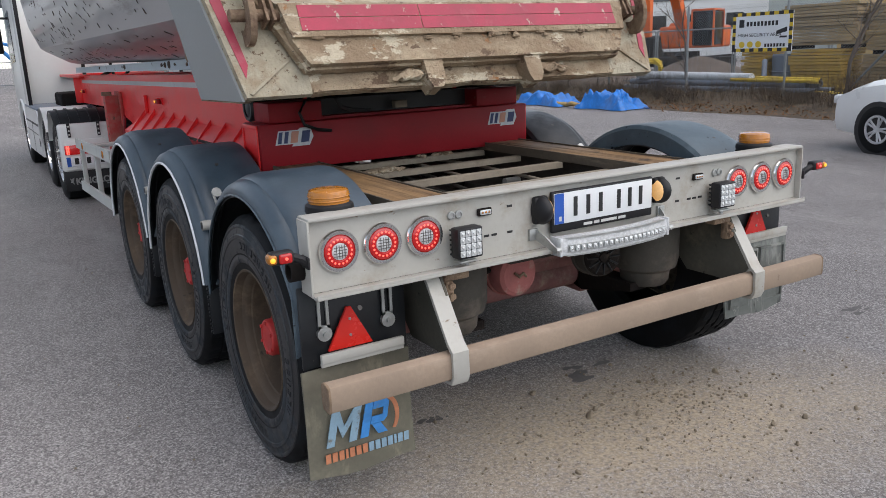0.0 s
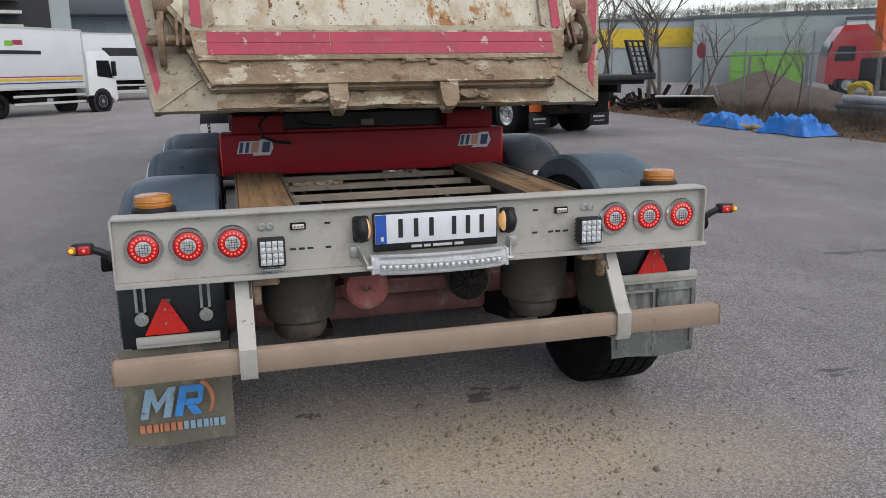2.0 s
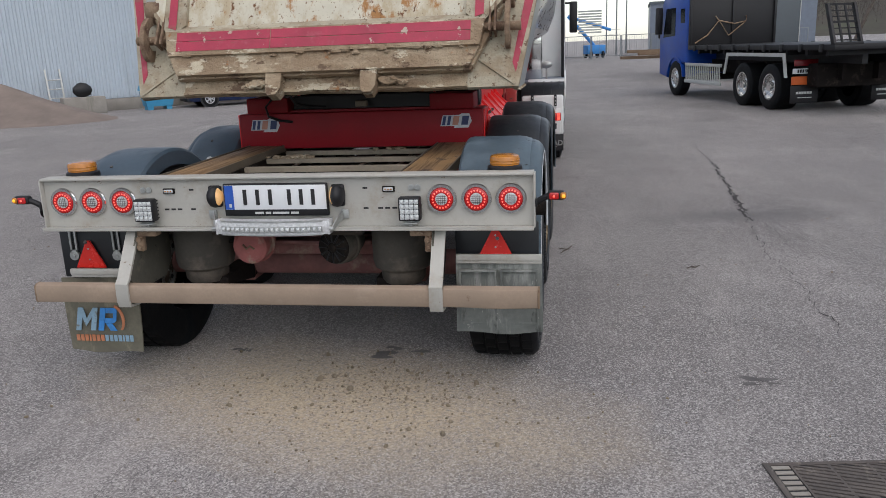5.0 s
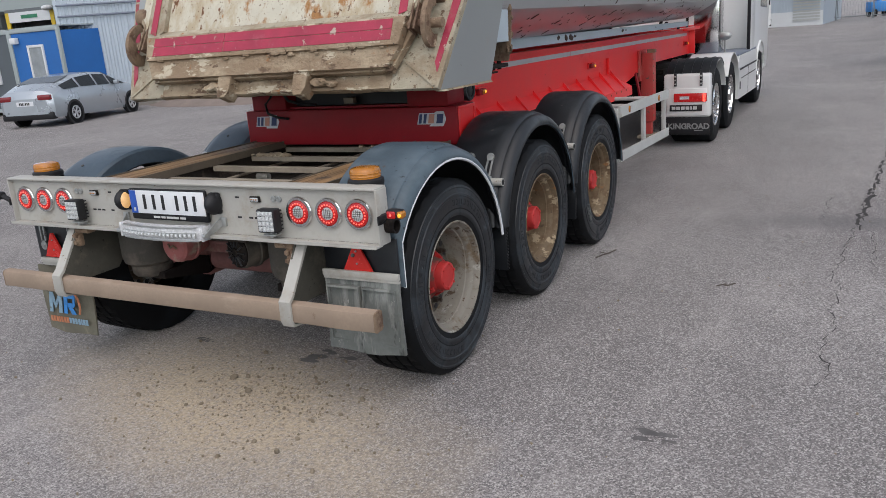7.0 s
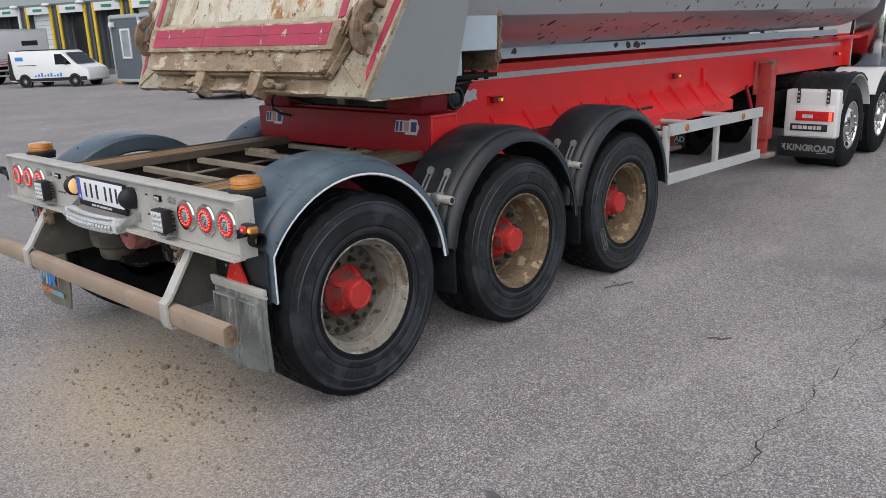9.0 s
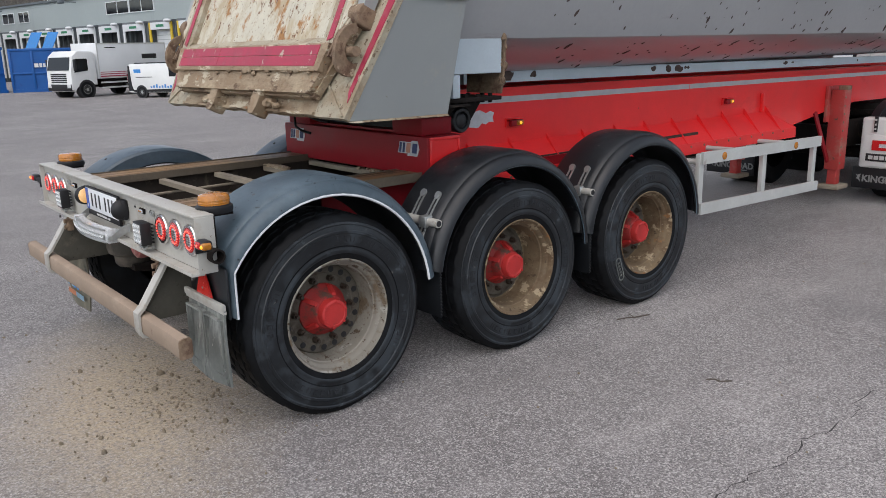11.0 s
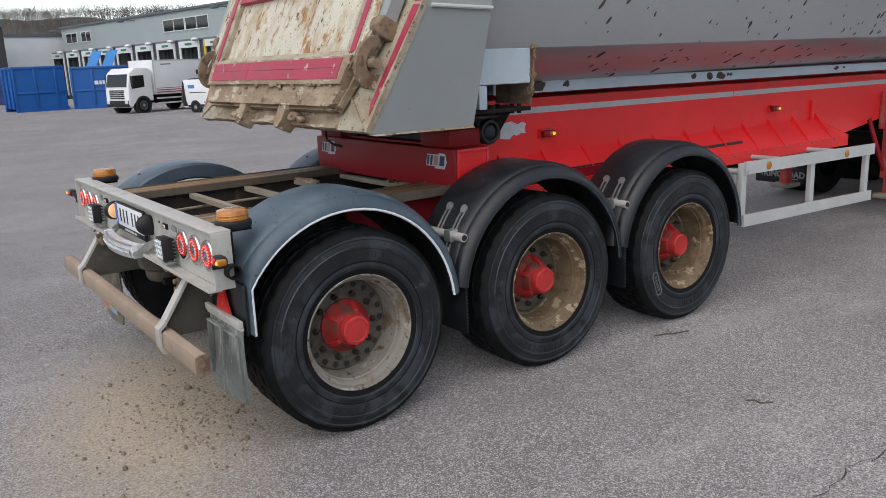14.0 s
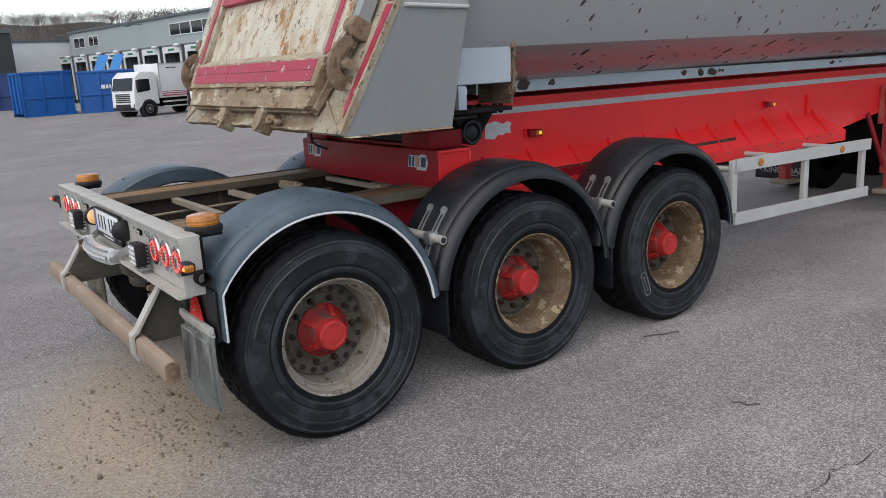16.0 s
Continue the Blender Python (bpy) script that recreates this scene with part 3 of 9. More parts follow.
def crack(points, width, seed):
    rnd = random.Random(seed)
    high = 0.003 + seed * 0.00006
    bm = B()
    left, right = [], []
    pts = []
    for (xa, ya), (xb, yb) in zip(points, points[1:]):
        n = max(4, int(math.hypot(xb - xa, yb - ya) / 0.05))
        for i in range(n):
            f = i / n
            pts.append((xa + (xb - xa) * f + rnd.gauss(0, 0.013) + 0.018 * math.sin(9 * f + seed), ya + (yb - ya) * f + rnd.gauss(0, 0.013)))
    for i, (x, y) in enumerate(pts):
        w = width * rnd.uniform(0.25, 1.0) * (1 if 2 < i < len(pts) - 3 else 0.3)
        left.append((x - w, y, high))
        right.append((x + w, y + rnd.uniform(-0.01, 0.01), high))
    sheet(bm, [left, right])
    return tagged(part("asphalt_crack", bm, "asphalt_dark"), "jagged dark crack in the asphalt yard", "crack", kind="structure")


crack([(3.45, 10.2), (3.38, 7.6), (3.22, 5.4), (3.14, 4.25)], 0.007, 1)
crack([(3.14, 4.25), (3.08, 3.5), (3.03, 2.9), (3.07, 2.3), (3.03, 1.6), (3.03, 0.85)], 0.0036, 9)
crack([(3.42, 7.9), (3.30, 6.4), (3.21, 5.2), (3.14, 4.2)], 0.019, 11)
crack([(3.25, 5.5), (3.18, 4.7), (3.13, 4.0)], 0.030, 13)
crack([(3.13, 4.2), (3.26, 4.0), (3.28, 3.4), (3.22, 2.9)], 0.0028, 2)
crack([(2.93, 5.4), (2.86, 4.7), (2.90, 4.1)], 0.005, 6)
crack([(-6.0, 4.0), (-4.6, 5.6), (-3.4, 8.5)], 0.004, 5)


def stain(x, y, rx, ry, seed):
    rnd = random.Random(seed)
    bm = B()
    for k in range(9):
        cx, cy, f = x + rnd.gauss(0, rx * 0.5), y + rnd.gauss(0, ry * 0.5), rnd.uniform(0.15, 0.5)
        ring = [(cx + rx * f * rnd.uniform(0.5, 1.2) * math.cos(i * 0.57), cy + ry * f * rnd.uniform(0.5, 1.2) * math.sin(i * 0.57), 0.0016 + k * 0.0001) for i in range(11)]
        bm.faces.new([bm.verts.new(p) for p in ring])
    return tagged(part("ground_patch", bm, "stain", smooth=0), "dark irregular patch on the asphalt yard", "stain", kind="structure")


stain(4.62, 2.63, 0.34, 0.07, 1)
stain(-0.51, 0.56, 0.06, 0.05, 2)
stain(0.42, 0.58, 0.16, 0.08, 3)
stain(2.40, 0.30, 0.12, 0.05, 4)


# the larger clods: across, along and radius
CLODS = [(0.86, -0.42, 0.020), (-0.52, 0.52, 0.016), (0.29, 0.04, 0.022), (0.84, -0.12, 0.018), (1.12, -0.50, 0.017), (0.95, 0.16, 0.020), (-0.28, -0.20, 0.019), (0.09, 0.15, 0.028), (0.16, 0.19, 0.020), (0.55, 0.30, 0.016), (0.03, 0.50, 0.018), (0.62, -0.55, 0.015)]


def scatter_pebbles():
    rnd = random.Random(8)
    bm = B()
    for i in range(2600):
        if i < 900:
            x, y = rnd.gauss(0.30, 0.62), rnd.gauss(-0.12, 0.32)
        elif i < 1700:
            x, y = rnd.gauss(0.50, 0.30), rnd.gauss(0.10, 0.22)
        else:
            x, y = rnd.uniform(-4, 6), rnd.uniform(-3.2, 6)
        r = 0.0022 + 0.0075 * rnd.random() ** 4
        if rnd.random() < 0.014 and i < 1700:
            r = rnd.uniform(0.008, 0.015)
        if i < len(CLODS):
            x, y, r = CLODS[i]
        m = Matrix.Translation((x, y, r * 0.3)) @ Euler((rnd.random() * 6, rnd.random() * 6, rnd.random() * 6)).to_matrix().to_4x4() @ Matrix.Diagonal((r, r * rnd.uniform(0.6, 1), r * rnd.uniform(0.5, 0.9), 1))
        bmesh.ops.create_icosphere(bm, subdivisions=1, radius=1, matrix=m)
    return tagged(part("loose_pebbles", bm, "stone", smooth=0), "loose brown pebbles and clods scattered on the asphalt", "pebbles", kind="stuff")


scatter_pebbles()


def twig(x, y, ang, size):
    bm = B()
    c, s = math.cos(ang), math.sin(ang)
    pts = [(x + c * size * f, y + s * size * f + 0.02 * math.sin(f * 7), 0.006) for f in (0, 0.3, 0.6, 1)]
    hose(bm, pts, 0.005, 5)
    hose(bm, [pts[2], (pts[2][0] - s * size * 0.3, pts[2][1] + c * size * 0.3, 0.008)], 0.0035, 5)
    return tagged(part("twig", bm, "bark"), "small dark twig lying on the asphalt", "twig")


twig(2.33, 2.40, 0.6, 0.13)
twig(1.36, 2.85, 1.2, 0.25)

# ---- drain ----


def drain_grate():
    g = empty("drain_grate", pose(2.55, -0.675, 0, 0, 0, 8))
    bm = B()
    for x0, x1, y0, y1 in ((-0.30, -0.275, -0.155, 0.155), (0.275, 0.30, -0.155, 0.155), (-0.275, 0.275, 0.135, 0.155), (-0.275, 0.275, -0.155, -0.135)):
        box(bm, x0, x1, y0, y1, 0.001, 0.009, 0.002)
    part("frame", bm, "cast", g)
    bm = B()
    box(bm, -0.275, 0.275, -0.135, 0.135, 0.001, 0.0035)
    part("pit", bm, "ink", g)
    # slanting bars, broken by cross webs
    for i in range(19):
        for a, b in ((-0.185, -0.04), (-0.03, 0.12), (0.13, 0.27)):
            c = -0.26 + i * 0.029
            lo, hi = (c - 0.133) / 0.36, (c + 0.133) / 0.36
            a2, b2 = max(a, lo), min(b, hi)
            if b2 - a2 > 0.03:
                bm = B()
                plank(bm, [(a2, c - 0.36 * a2, 0.004), (b2, c - 0.36 * b2, 0.004), (b2, min(0.134, c + 0.018 - 0.36 * b2), 0.004), (a2, min(0.134, c + 0.018 - 0.36 * a2), 0.004)], (0, 0, 0.005))
                part("slat", bm, "cast", g)
    for x0 in (-0.195, -0.04, 0.12):
        bm = B()
        box(bm, x0, x0 + 0.010, -0.133, 0.133, 0.004, 0.0085)
        part("web", bm, "cast", g)
    for i in range(7):
        bm = B()
        y = -0.13 + i * 0.039
        box(bm, -0.272, -0.20, y, y + 0.022, 0.004, 0.0085)
        part("slat", bm, "concrete", g)
    return tagged(g, "dusty cast-iron drain grate set in the asphalt", "drain")


drain_grate()

# ---- semi-trailer ----
trailer = tagged(empty("tipper_trailer"), "red three-axle tipper semi-trailer with a muddy grey tub and cream tailgate", "trailer")
HUBS = (0.690, 2.003, 3.298)
TYRE_X, HUB_Z, RAD = 1.272, 0.527, 0.529

# the wheel: its rim is the part, tyre, hub and nuts hang on it


def tyre_mesh():
    prof = [(0.286, -0.05), (0.296, -0.012), (0.318, -0.004), (0.36, 0.0), (0.365, 0.002), (0.43, 0.001), (0.437, 0.004), (0.445, 0.0), (0.48, -0.006), (0.485, -0.003), (0.507, -0.012), (0.521, -0.03),
            (0.526, -0.036), (0.527, -0.085), (0.517, -0.088), (0.517, -0.098), (0.528, -0.101), (0.529, -0.150), (0.518, -0.153), (0.518, -0.163), (0.529, -0.166),
            (0.529, -0.215), (0.518, -0.218), (0.518, -0.228), (0.529, -0.231), (0.528, -0.280), (0.517, -0.283), (0.517, -0.293), (0.527, -0.296), (0.526, -0.345), (0.515, -0.360), (0.44, -0.382), (0.30, -0.37), (0.286, -0.33)]
    tread = {12, 13, 16, 17, 20, 21, 24, 25, 28, 29}
    bm = B()
    lathe(bm, prof, 150, lambda k, i: 0.007 if k in tread and (i + k // 4 * 2) % 5 == 0 else 0.0)
    return bm


def wheel_at(x, y, outward, pale):
    d = -0.185 if pale else -0.205
    bm = B()
    lathe(bm, [(0.289, -0.05), (0.300, -0.028), (0.303, -0.012), (0.299, -0.005), (0.292, -0.008), (0.287, -0.022), (0.282, -0.040), (0.270, -0.050), (0.264, -0.062), (0.262, -0.075), (0.256, -0.080), (0.250, d + 0.03), (0.245, d - 0.01), (0.235, d - 0.02)], 72)
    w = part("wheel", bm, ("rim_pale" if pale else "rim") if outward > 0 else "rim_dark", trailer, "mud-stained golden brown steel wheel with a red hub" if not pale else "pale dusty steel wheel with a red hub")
    w.matrix_basis = pose(x, y, HUB_Z, random.Random(int(y * 50 + x)).uniform(0, 360), 0, 0 if outward > 0 else 180)
    key = ("disc", pale, outward)
    if key not in SHARED:
        bm = B()
        lathe(bm, [(0.249, d - 0.012), (0.243, d - 0.006), (0.236, d), (0.196, d + 0.001), (0.190, d - 0.003), (0.0005, d - 0.003)] if pale else [(0.249, d - 0.02), (0.225, d - 0.014), (0.213, d), (0.19, d + 0.006), (0.15, d + 0.004), (0.0005, d)], 60)
        if not pale:
            for v in bm.verts:
                v.co.x += 0.008 * noise.noise(v.co * 22)
        o = part("wheel_disc", bm, "disc" if outward > 0 else "disc_pale", w, "mud-crusted wheel disc" if outward > 0 else "flaking grey wheel disc")
        SHARED[key] = o.data
        bm = B()
        lathe(bm, [(0.140, d), (0.139, d + 0.012), (0.132, d + 0.018), (0.104, d + 0.045), (0.092, -0.105), (0.086, -0.098), (0.070, -0.096)], 48)
        # darker red than cap and ribs: the shade in the gaps is coloured in
        o = part("hub", bm, "hub_dirty", w)
        SHARED[("hub", pale)] = o.data
        bm = B()
        plank(bm, [(d + 0.012, -0.011, 0.070), (d + 0.012, -0.016, 0.138), (d + 0.030, -0.016, 0.136), (-0.106, -0.010, 0.102), (-0.102, -0.010, 0.070)], (0, 0.024, 0))
        o = part("hub_rib", bm, "red_hub", w)
        SHARED[("rib", pale)] = o.data
        bpy.data.objects.remove(o)
    else:
        for name, k in (("wheel_disc", key), ("hub", ("hub", pale))):
            o = new(name, SHARED[k])
            o.parent = w
    for i in range(5):
        o = new("hub_rib", SHARED[("rib", pale)])
        o.parent, o.matrix_basis = w, pose(0, 0, 0, 72 * i)
    if "tyre" not in SHARED:
        t = part("tyre", tyre_mesh(), "rubber", w)
        SHARED["tyre"] = t.data
        bm = B()
        lathe(bm, [(0.079, -0.130), (0.079, -0.066), (0.075, -0.056), (0.068, -0.052), (0.060, -0.052), (0.057, -0.055), (0.0005, -0.055)], 28)
        for k in range(6):
            a = 2 * math.pi * k / 6
            rod(bm, (-0.056, 0.066 * math.cos(a), 0.066 * math.sin(a)), (-0.047, 0.066 * math.cos(a), 0.066 * math.sin(a)), 0.008, None, 6)
        c = part("hub_cap", bm, "red_hub", w)
        SHARED["hub_cap"] = c.data
        bm = B()
        rod(bm, (0, 0, 0), (0.030, 0, 0), 0.018, 0.016, 6)
        rod(bm, (0.028, 0, 0), (0.050, 0, 0), 0.010, None, 8)
        n = part("wheel_nut", bm, "nut", w)
        SHARED["wheel_nut"] = n.data
        bm = B()
        rod(bm, (0, 0, 0), (0.0035, 0, 0), 0.0165, None, 14)
        v = part("vent_hole", bm, "ink", w)
        SHARED["vent_hole"] = v.data
        # moulded marks round the sidewall
        bm = B()
        for a0, count in ((20, 9), (128, 6), (200, 9), (310, 6)):
            for k in range(count):
                a = radians(a0 + k * 6.2)
                for r0, r1, da in ((0.388, 0.418, 0.0), (0.388, 0.394, 0.045), (0.412, 0.418, 0.045)) if k % 3 else ((0.388, 0.418, 0.0), (0.388, 0.418, 0.05)):
                    wdt = 0.012 if da == 0 or k % 3 == 0 else 0.05
                    b0 = a + (da if k % 3 == 0 else 0)
                    plank(bm, [(0.003, r0 * math.cos(b0), r0 * math.sin(b0)), (0.003, r0 * math.cos(b0 + wdt), r0 * math.sin(b0 + wdt)), (0.003, r1 * math.cos(b0 + wdt), r1 * math.sin(b0 + wdt)), (0.003, r1 * math.cos(b0), r1 * math.sin(b0))], (0.002, 0, 0))
        m = tagged(part("moulded_marking", bm, "sidewall", t), kind="stuff")
        bm = B()
        lathe(bm, [(0.330, -0.0025), (0.336, 0.0015), (0.352, 0.003), (0.356, 0.001), (0.372, 0.002), (0.376, 0.0035), (0.43, 0.003), (0.434, 0.006), (0.446, 0.006), (0.450, 0.002), (0.474, -0.002), (0.480, 0.001), (0.489, -0.001), (0.492, -0.007)], 96)
        sw = part("sidewall", bm, "sidewall_rubber", t)
        SHARED["sidewall"] = sw.data
        SHARED["moulded_marking"] = m.data
        bpy.data.objects.remove(n), bpy.data.objects.remove(v)
    else:
        for name in ("tyre", "hub_cap"):
            o = new(name, SHARED[name])
            o.parent = w
            if name == "tyre":
                mk = new("moulded_marking", SHARED["moulded_marking"])
                mk.parent = o
                tagged(mk, kind="stuff")
                sw = new("sidewall", SHARED["sidewall"])
                sw.parent = o
    for i in range(10):
        a = 2 * math.pi * (i + 0.5) / 10
        o = new("wheel_nut", SHARED["wheel_nut"])
        o.parent, o.matrix_basis = w, pose(d, 0.1685 * math.cos(a), 0.1685 * math.sin(a))
    if pale:
        for i in range(20):
            a = 2 * math.pi * i / 20
            o = new("vent_hole", SHARED["vent_hole"])
            o.parent, o.matrix_basis = w, pose(d, 0.215 * math.cos(a), 0.215 * math.sin(a))
    return w


SHARED = {}
for k, y in enumerate(HUBS):
    for side in (1, -1):
        tagged(wheel_at(side * TYRE_X, y, side, k == 0), group="trailer wheels")
    bm = B()
    rod(bm, (-0.95, y, HUB_Z), (0.95, y, HUB_Z), 0.072, None, 20)
    box(bm, -0.62, -0.42, y - 0.09, y + 0.09, 0.43, 0.66, 0.01)
    box(bm, 0.42, 0.62, y - 0.09, y + 0.09, 0.43, 0.66, 0.01)
    part("axle", bm, "axle", trailer, "dusty faded red axle beam")

# a pale retread label on the sidewall of the foremost wheel
bm = B()
for r, w0 in ((0.045, 0.0),):
    outer, inner = [], []
    for k in range(24):
        a = 2 * math.pi * k / 24
        sy, sz = (0.030 * math.cos(a), 0.066 * (1 if math.sin(a) > 0 else -1) + 0.024 * math.sin(a))
        outer.append((1.2795, sy, sz))
        inner.append((1.2795, sy * 0.72, sz * 0.90))
    outer.append(outer[0])
    inner.append(inner[0])
    sheet(bm, [outer, inner])
for k in range(5):
    box(bm, 1.2785, 1.2797, -0.010, 0.010, -0.055 + k * 0.024, -0.043 + k * 0.024)
lab = part("tyre_label", bm, "flap", trailer, "pale worn label on the tyre sidewall")
lab.matrix_basis = Matrix.Translation((0, 2.972, 0.325)) @ Matrix.Rotation(radians(20), 4, "X")

# mudguards


def mudguard(side, y, pale, a0, a1):
    xo, xi, r, y, zc = side * 1.292, side * 0.88, 0.695, y - 0.042, 0.549 if side > 0 else 0.530
    n = 30
    sect = [(xi, -0.10), (xi, -0.02), (xi + side * 0.012, -0.004), (xi + side * 0.03, 0.0), (xo - side * 0.13, 0.0), (xo - side * 0.095, -0.004), (xo - side * 0.068, -0.013), (xo - side * 0.058, -0.022), (xo - side * 0.050, -0.021), (xo - side * 0.026, -0.031), (xo - side * 0.008, -0.050), (xo, -0.068), (xo, -0.080)]
    rows = []
    for i in range(n + 1):
        a = radians(a0 + (a1 - a0) * i / n)
        rows.append([(x, max(y + (r + d) * math.cos(a), 0.104 - 0.25 * d), zc + (r + d) * math.sin(a)) for x, d in sect])
    bm = B()
    sheet(bm, rows, 0.006)
    g = part("mudguard", bm, ("guard_pale" if side > 0 else "guard_blue") if pale or side < 0 else "guard", trailer, "dusty black plastic mudguard with blue sky light in its colour" if pale else "black plastic mudguard")
    # added black skin inside the guard: keeps the arch as dark as its shade
    bm = B()
    rows = []
    for i in range(n + 1):
        a = radians(a0 + 0.6 + (a1 - a0 - 1.2) * i / n)
        rows.append([(x - side * (0.009 if k > 8 else 0) + side * (0.009 if k < 3 else 0), max(y + (r + d - 0.010) * math.cos(a), 0.118 - 0.25 * d), zc + (r + d - 0.010) * math.sin(a)) for k, (x, d) in enumerate(sect)])
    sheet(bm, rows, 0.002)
    part("dark_inner_skin", bm, "guard", g, "black inner skin added for the shade inside the mudguard")
    bm = B()
    trim = []
    for i in range(n + 1):
        a = radians(a0 + (a1 - a0) * i / n)
        trim.append((xo + side * 0.001, max(y + (r - 0.080) * math.cos(a), 0.124), zc + (r - 0.080) * math.sin(a)))
    white = pale and side > 0 or (not pale and side < 0)
    hose(bm, trim, 0.0075 if white else 0.0045, 6)
    part("edge_trim", bm, "plate" if white else "guard_pale", g, "white rubber edge strip" if white else "")
    for a in (a0 + 12, a0 + 60, a1 - 55, a1 - 14):
        bm = B()
        ca, sa = math.cos(radians(a)), math.sin(radians(a))
        rod(bm, (xo - side * 0.2, y + (r - 0.002) * ca, zc + (r - 0.002) * sa), (xo - side * 0.2, y + (r + 0.006) * ca, zc + (r + 0.006) * sa), 0.009, None, 8)
        part("bolt", bm, "iron", g)
    return g


for side in (1, -1):
    for k, y in enumerate(HUBS):
        a0, a1 = (6, 170) if k == 0 else (3, 172)
        mudguard(side, y, k == 0, a0, a1)
    # stubs and slotted brackets between the guards
    for y in ((HUBS[0] + HUBS[1]) / 2 + 0.01, (HUBS[1] + HUBS[2]) / 2 + 0.02):
        bm = B()
        rod(bm, (side * 0.5, y, 0.905), (side * 1.27, y, 0.905), 0.024, None, 18)
        s = part("guard_stub", bm, "beam", trailer, "painted mudguard support tube")
        bm = B()
        rod(bm, (side * 1.262, y, 0.905), (side * 1.272, y, 0.905), 0.017, None, 16)
        part("bore", bm, "ink", s)
        # straps that follow the front guard's curve
        yc, zc = (HUBS[1] if y < HUBS[1] else HUBS[2]) - 0.012, 0.549
        for x in (1.16, 1.03):
            bm = B()
            for u in (-0.021, 0.009):
                pts = [(side * x + u, yc + 0.730 * math.cos(radians(a)), zc + 0.730 * math.sin(radians(a))) for a in (138, 143, 148, 153, 158)]
                sheet(bm, [pts, [(q[0] + 0.012, q[1], q[2]) for q in pts]], 0.004)
            q0, q1 = pts[0], pts[-1]
            rod(bm, (side * x, q0[1] - 0.006, q0[2] + 0.006), (side * x, q0[1] + 0.004, q0[2]), 0.024, None, 14)
            rod(bm, (side * x, q1[1] - 0.006, q1[2] + 0.004), (side * x, q1[1] + 0.004, q1[2]), 0.024, None, 14)
            part("slotted_strap", bm, "zinc", s, "galvanised slotted strap")
        bm = B()
        box(bm, side * 1.13, side * 1.19, y - 0.035, y + 0.05, 0.872, 0.938, 0.008)
        part("clamp", bm, "zinc", s)
    # rubber skirts hanging between the wheels
    for y in (HUBS[1] - 0.655, HUBS[2] - 0.655):
        bm = B()
        box(bm, side * 0.90, side * 1.275, y, y + 0.012, 0.36, 0.66, 0.003)
        part("mudguard_skirt", bm, "guard", trailer, "black rubber mudguard skirt")
        bm = B()
        for i in range(14):
            z = 0.37 + i * 0.02
            plank(bm, [(side * 1.275, y + 0.002, z), (side * 1.275, y + 0.010, z), (side * 1.275, y + 0.010, z + 0.01), (side * 1.275, y + 0.002, z + 0.01)], (side * 0.008, 0, 0))
        part("skirt_teeth", bm, "guard", trailer)

# rear beam: an open channel
bm = B()
box(bm, -1.272, 1.272, 0.0, 0.010, 0.900, 1.146)
box(bm, -1.272, 1.272, -0.030, 0.065, 1.146, 1.158, 0.003)
box(bm, -1.272, 1.272, -0.062, 0.0, 0.888, 0.900, 0.003)
box(bm, -1.272, 1.272, -0.062, -0.056, 0.900, 0.908)
box(bm, -1.278, -1.270, -0.030, 0.06, 0.895, 1.150, 0.002)
box(bm, 1.270, 1.278, -0.030, 0.06, 0.895, 1.150, 0.002)
beam = part("rear_beam", bm, "beam", trailer, "grey-beige painted steel rear lamp beam")
for s in (-1, 1):
    for x, z in ((0.596, 0.985), (0.56, 0.985), (0.525, 0.985), (0.452, 0.985), (0.452, 1.085)):
        bm = B()
        box(bm, s * x - 0.012, s * x + 0.012, -0.0015, 0, z, z + 0.009)
        part("slot", bm, "ink", beam)


def tail_lamp(x):
    bm = B()
    lathe(bm, [(0.073, 0.0), (0.074, 0.010), (0.070, 0.016), (0.058, 0.016), (0.055, 0.008)], 40)
    lamp = part("tail_lamp", bm, "chrome", trailer, "round red tail lamp with a chrome ring")
    lamp.matrix_basis = Matrix.Translation((x, -0.001, 1.033)) @ pose(0, 0, 0, 0, 0, -90)
    bm = B()
    lathe(bm, [(0.056, 0.006), (0.054, 0.016), (0.048, 0.020), (0.034, 0.021), (0.030, 0.017), (0.029, 0.016)], 40)
    part("red_ring", bm, "lamp_red", lamp)
    bm = B()
    lathe(bm, [(0.030, 0.014), (0.029, 0.019), (0.015, 0.022), (0.0004, 0.022)], 24)
    part("clear_lens", bm, "lamp_clear", lamp)
    bm = B()
    for u in (-0.014, -0.004, 0.006, 0.016):
        box(bm, 0.0225, 0.0235, u - 0.001, u + 0.001, -0.024, 0.024)
        box(bm, 0.0225, 0.0235, -0.024, 0.024, u - 0.002, u)
    part("lens_grid", bm, "iron", lamp)
    bm = B()
    for i in range(18):
        a = 2 * math.pi * i / 18
        m = Matrix.Translation((0.0205, 0.042 * math.cos(a), 0.042 * math.sin(a)))
        bmesh.ops.create_icosphere(bm, subdivisions=1, radius=0.0042, matrix=m)
    part("led_ring", bm, "led_red", lamp)
    return tagged(lamp, group="tail lamps")


for s in (-1, 1):
    for x in (1.163, 0.998, 0.830):
        tail_lamp(s * x)


